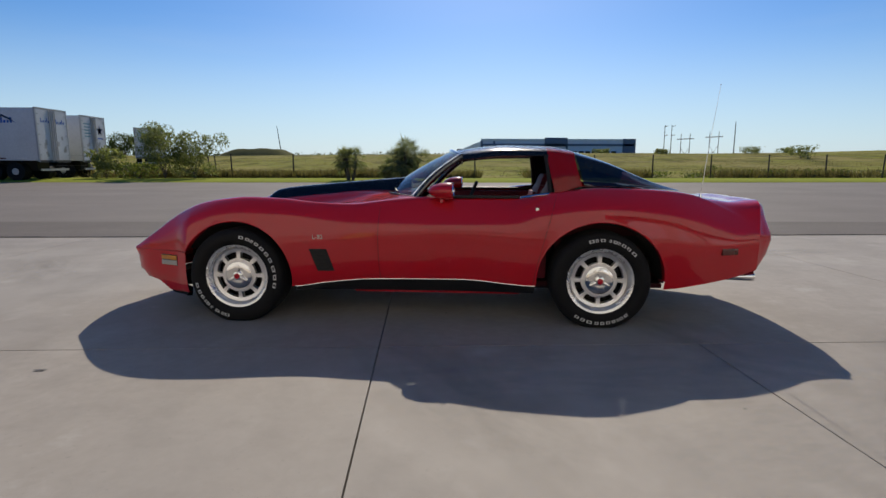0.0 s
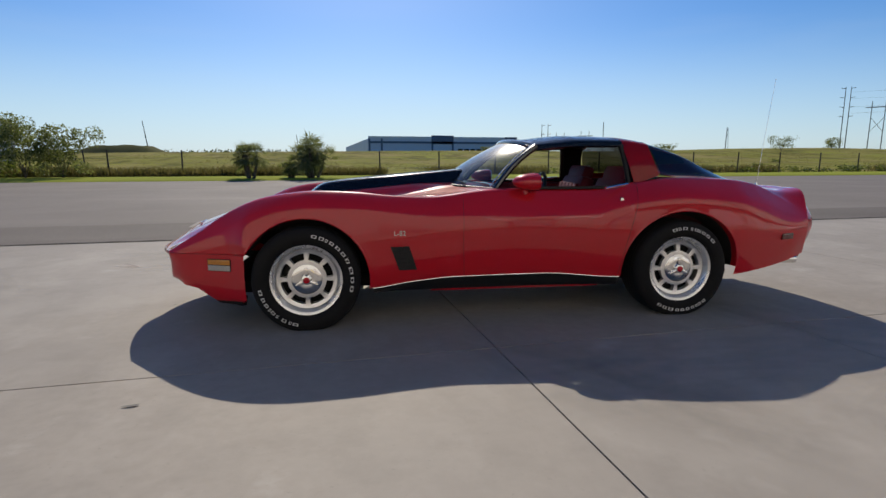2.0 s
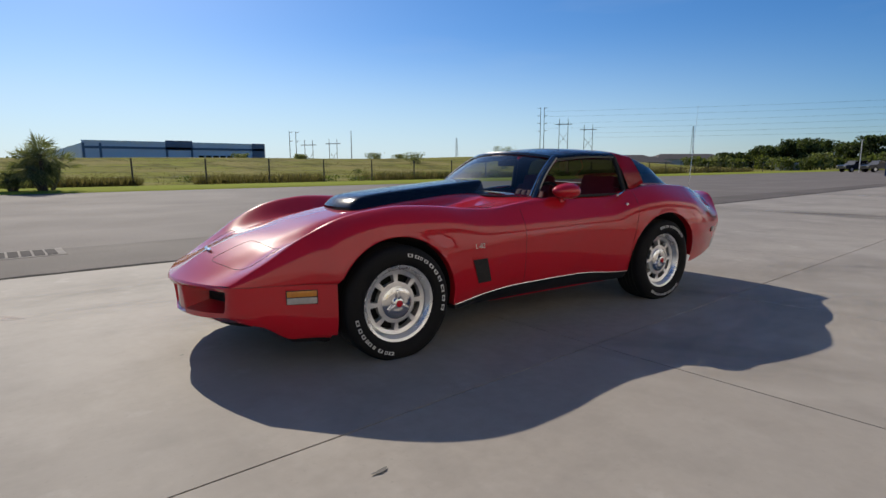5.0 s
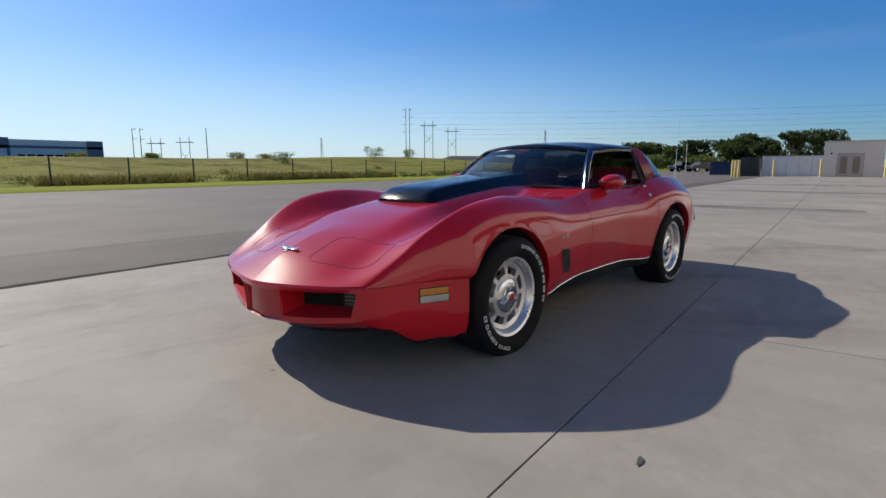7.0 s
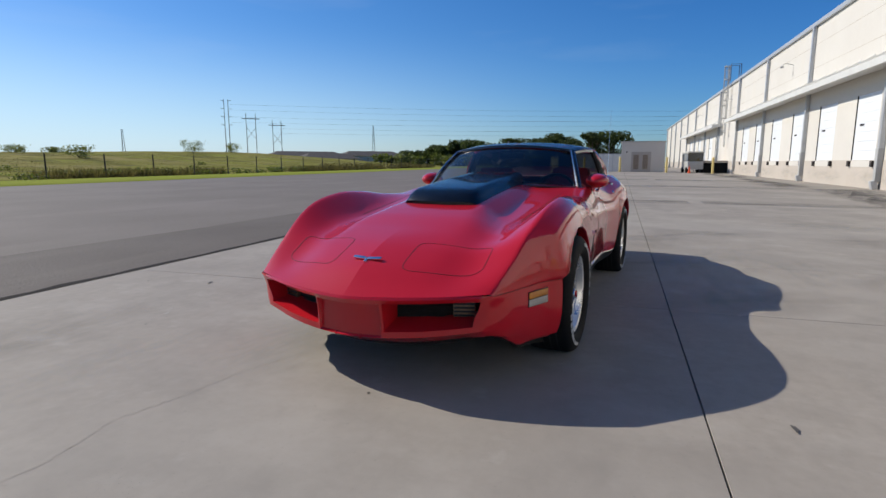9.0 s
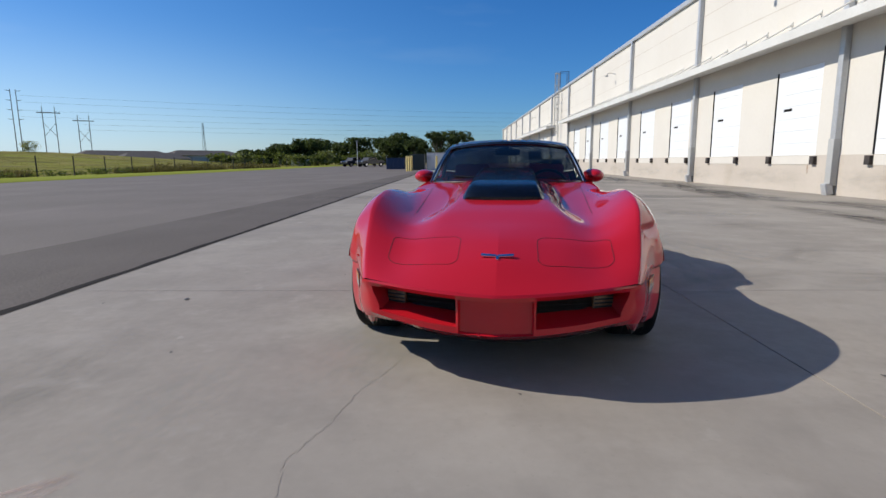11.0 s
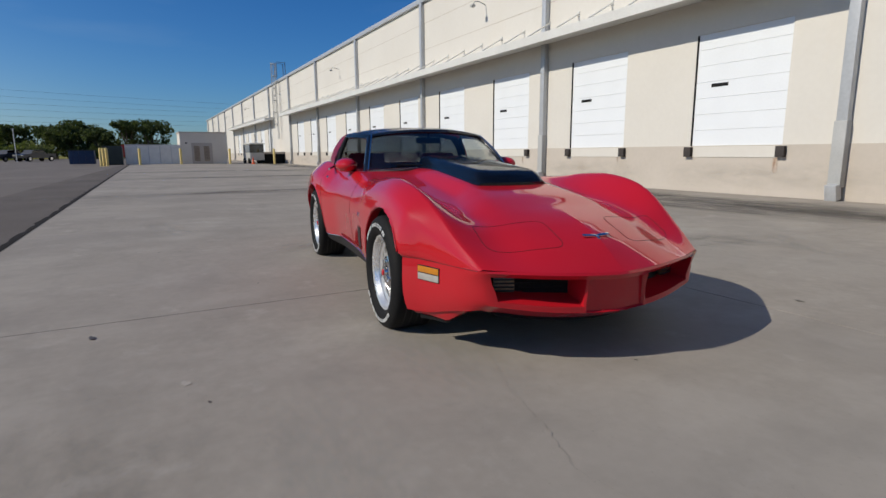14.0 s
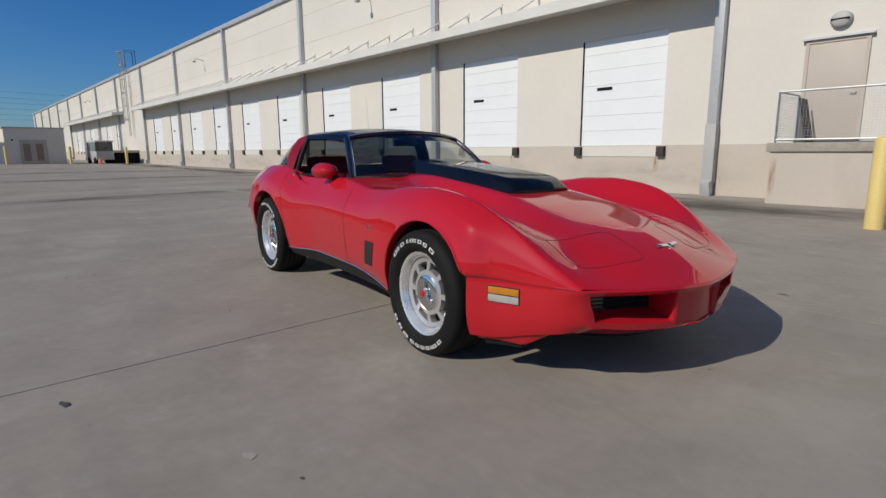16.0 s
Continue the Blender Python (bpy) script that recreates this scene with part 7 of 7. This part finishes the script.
def stain_mat(name, c, strength, scale):
    """A thin film of dirt that fades out towards its edges."""
    m = bpy.data.materials.new(name)
    n, l, p = nodes_of(m)
    p.inputs["Base Color"].default_value, p.inputs["Roughness"].default_value = (*c, 1), 0.8
    tc, sep = n.new("ShaderNodeTexCoord"), n.new("ShaderNodeSeparateXYZ")
    l.new(tc.outputs["Generated"], sep.inputs[0])
    val = None
    for k in (0, 1):
        # 4 t (1 - t) across each direction
        a, b = n.new("ShaderNodeMath"), n.new("ShaderNodeMath")
        a.operation, b.operation = "SUBTRACT", "MULTIPLY"
        a.inputs[0].default_value = 1.0
        l.new(sep.outputs[k], a.inputs[1])
        l.new(a.outputs[0], b.inputs[0])
        l.new(sep.outputs[k], b.inputs[1])
        if val is None:
            val = b.outputs[0]
        else:
            q = n.new("ShaderNodeMath")
            q.operation = "MULTIPLY"
            l.new(val, q.inputs[0])
            l.new(b.outputs[0], q.inputs[1])
            val = q.outputs[0]
    mp, nz, rg, mu, cl = n.new("ShaderNodeMapping"), n.new("ShaderNodeTexNoise"), n.new("ShaderNodeMapRange"), n.new("ShaderNodeMath"), n.new("ShaderNodeMath")
    mp.inputs["Scale"].default_value = (1, 3.5, 1)
    l.new(tc.outputs["Object"], mp.inputs["Vector"])
    l.new(mp.outputs[0], nz.inputs["Vector"])
    nz.inputs["Scale"].default_value, nz.inputs["Detail"].default_value, nz.inputs["Roughness"].default_value = scale, 8, .65
    rg.inputs["From Min"].default_value, rg.inputs["From Max"].default_value = .36, .66
    l.new(nz.outputs["Fac"], rg.inputs["Value"])
    mu.operation, cl.operation, cl.use_clamp = "MULTIPLY", "MULTIPLY", True
    l.new(val, mu.inputs[0])
    l.new(rg.outputs[0], mu.inputs[1])
    cl.inputs[1].default_value = strength
    l.new(mu.outputs[0], cl.inputs[0])
    l.new(cl.outputs[0], p.inputs["Alpha"])
    return m


DIRT = stain_mat("damp_dirt_film", (.075, .064, .054), 13.0, .9)
TYRE_DIRT = stain_mat("tyre_dirt_film", (.085, .076, .068), 9.0, .5)
MOTTLE = stain_mat("pale_wash_film", (.43, .40, .355), 5.0, 1.6)
MOTTLE_DARK = stain_mat("dark_wash_film", (.15, .135, .118), 3.6, 1.4)


def stain(x, y, length, width, yaw, mat, label, lift=.003):
    bm = bmesh.new()
    m = 10
    sheet(bm, [[((k / m - .5) * length, (q - .5) * width, 0) for k in range(m + 1)] for q in (0, .5, 1)])
    ca, sa = math.cos(radians(yaw)), math.sin(radians(yaw))
    for v in bm.verts:
        wx, wy = x + v.co.x * ca - v.co.y * sa, y + v.co.x * sa + v.co.y * ca
        v.co.z = gz(wx, wy) - gz(x, y)
    ob = part("stain", bm, mat, apron, label, smooth=False)
    ob.matrix_basis = pose(x, y, gz(x, y) + lift, 0, 0, yaw)
    return ob


_rd = random.Random(9)
for _k in range(16):
    stain(-3 + 3.9 * _k + _rd.uniform(-1, 1), -7.4 + _rd.uniform(-.9, .9), _rd.uniform(5, 9), _rd.uniform(1.2, 2.6), _rd.uniform(-8, 8), DIRT, "long damp dirt stain before the docks", .003 + .0003 * _k)
stain(4.4, -5.6, 9.0, 1.0, -2, DIRT, "long damp dirt stain before the docks", .0085)
stain(2.6, -6.6, 7.0, 1.6, 4, DIRT, "long damp dirt stain before the docks", .0089)
stain(11.6, -1.0, 15, 1.5, 91, TYRE_DIRT, "broad dark tyre track across the slabs")
stain(21.7, -1.5, 16, 2.2, 92, TYRE_DIRT, "broad dark tyre track across the slabs")
stain(31.0, -2.0, 16, 2.6, 90, TYRE_DIRT, "broad dark tyre track across the slabs")
for _k in range(22):
    stain(_rd.uniform(-4, 7), _rd.uniform(-3.5, 4.2), _rd.uniform(.9, 2.4), _rd.uniform(.5, 1.3), _rd.uniform(0, 180), MOTTLE if _k % 2 else MOTTLE_DARK, "faint pale wash on the concrete" if _k % 2 else "faint darker wash on the concrete", .0012 + .00004 * _k)
# faded chalk strokes
CHALK = stain_mat("faded_pink_chalk", (.46, .33, .29), 9.0, 6.0)
for _x, _y, _l, _a in ((-2.74, 3.16, .40, 130), (-2.72, 3.08, .22, 151), (-2.80, 3.09, .36, 148)):
    stain(_x, _y, _l, .05, _a, CHALK, "faded pink chalk stroke on the concrete", .0026)
# rust runs below dock bumpers and on the platform
RUST = stain_mat("rust_run", (.40, .20, .085), 11.0, 3.0)
for _x, _z, _w, _h, _yy in ((4.04, .72, .16, .55, WALL_Y + .0185), (9.06, .82, .10, .40, WALL_Y + .0185), (.84, .45, .14, .80, WALL_Y + 1.404), (14.1, .75, .12, .5, WALL_Y + .0185)):
    _bm = bmesh.new()
    sheet(_bm, [[(-_h / 2, -_w / 2, 0), (_h / 2, -_w / 2, 0)], [(-_h / 2, _w / 2, 0), (_h / 2, _w / 2, 0)]])
    _o = mesh_object("rust_stain", _bm, RUST, smooth=False)
    _o.matrix_basis = Matrix.Translation((_x, _yy, _z)) @ pose(0, 0, 0, -90, 0, 0) @ pose(0, 0, 0, 0, 0, 90)
    tagged(_o, "thin rust run on the tan wall", "stain", "rust runs")
GRIME = stain_mat("wall_foot_grime", (.24, .21, .175), 3.0, 1.2)
for _k in range(9):
    _bm = bmesh.new()
    sheet(_bm, [[(-3.0, -.35, 0), (3.0, -.35, 0)], [(-3.0, .35, 0), (3.0, .35, 0)]])
    _o = part("grime", _bm, GRIME, warehouse, "faint grime at the foot of the wall", smooth=False)
    _o.matrix_basis = Matrix.Translation((-2 + 6.3 * _k, WALL_Y + .018, .38)) @ pose(0, 0, 0, -90, 0, 0)
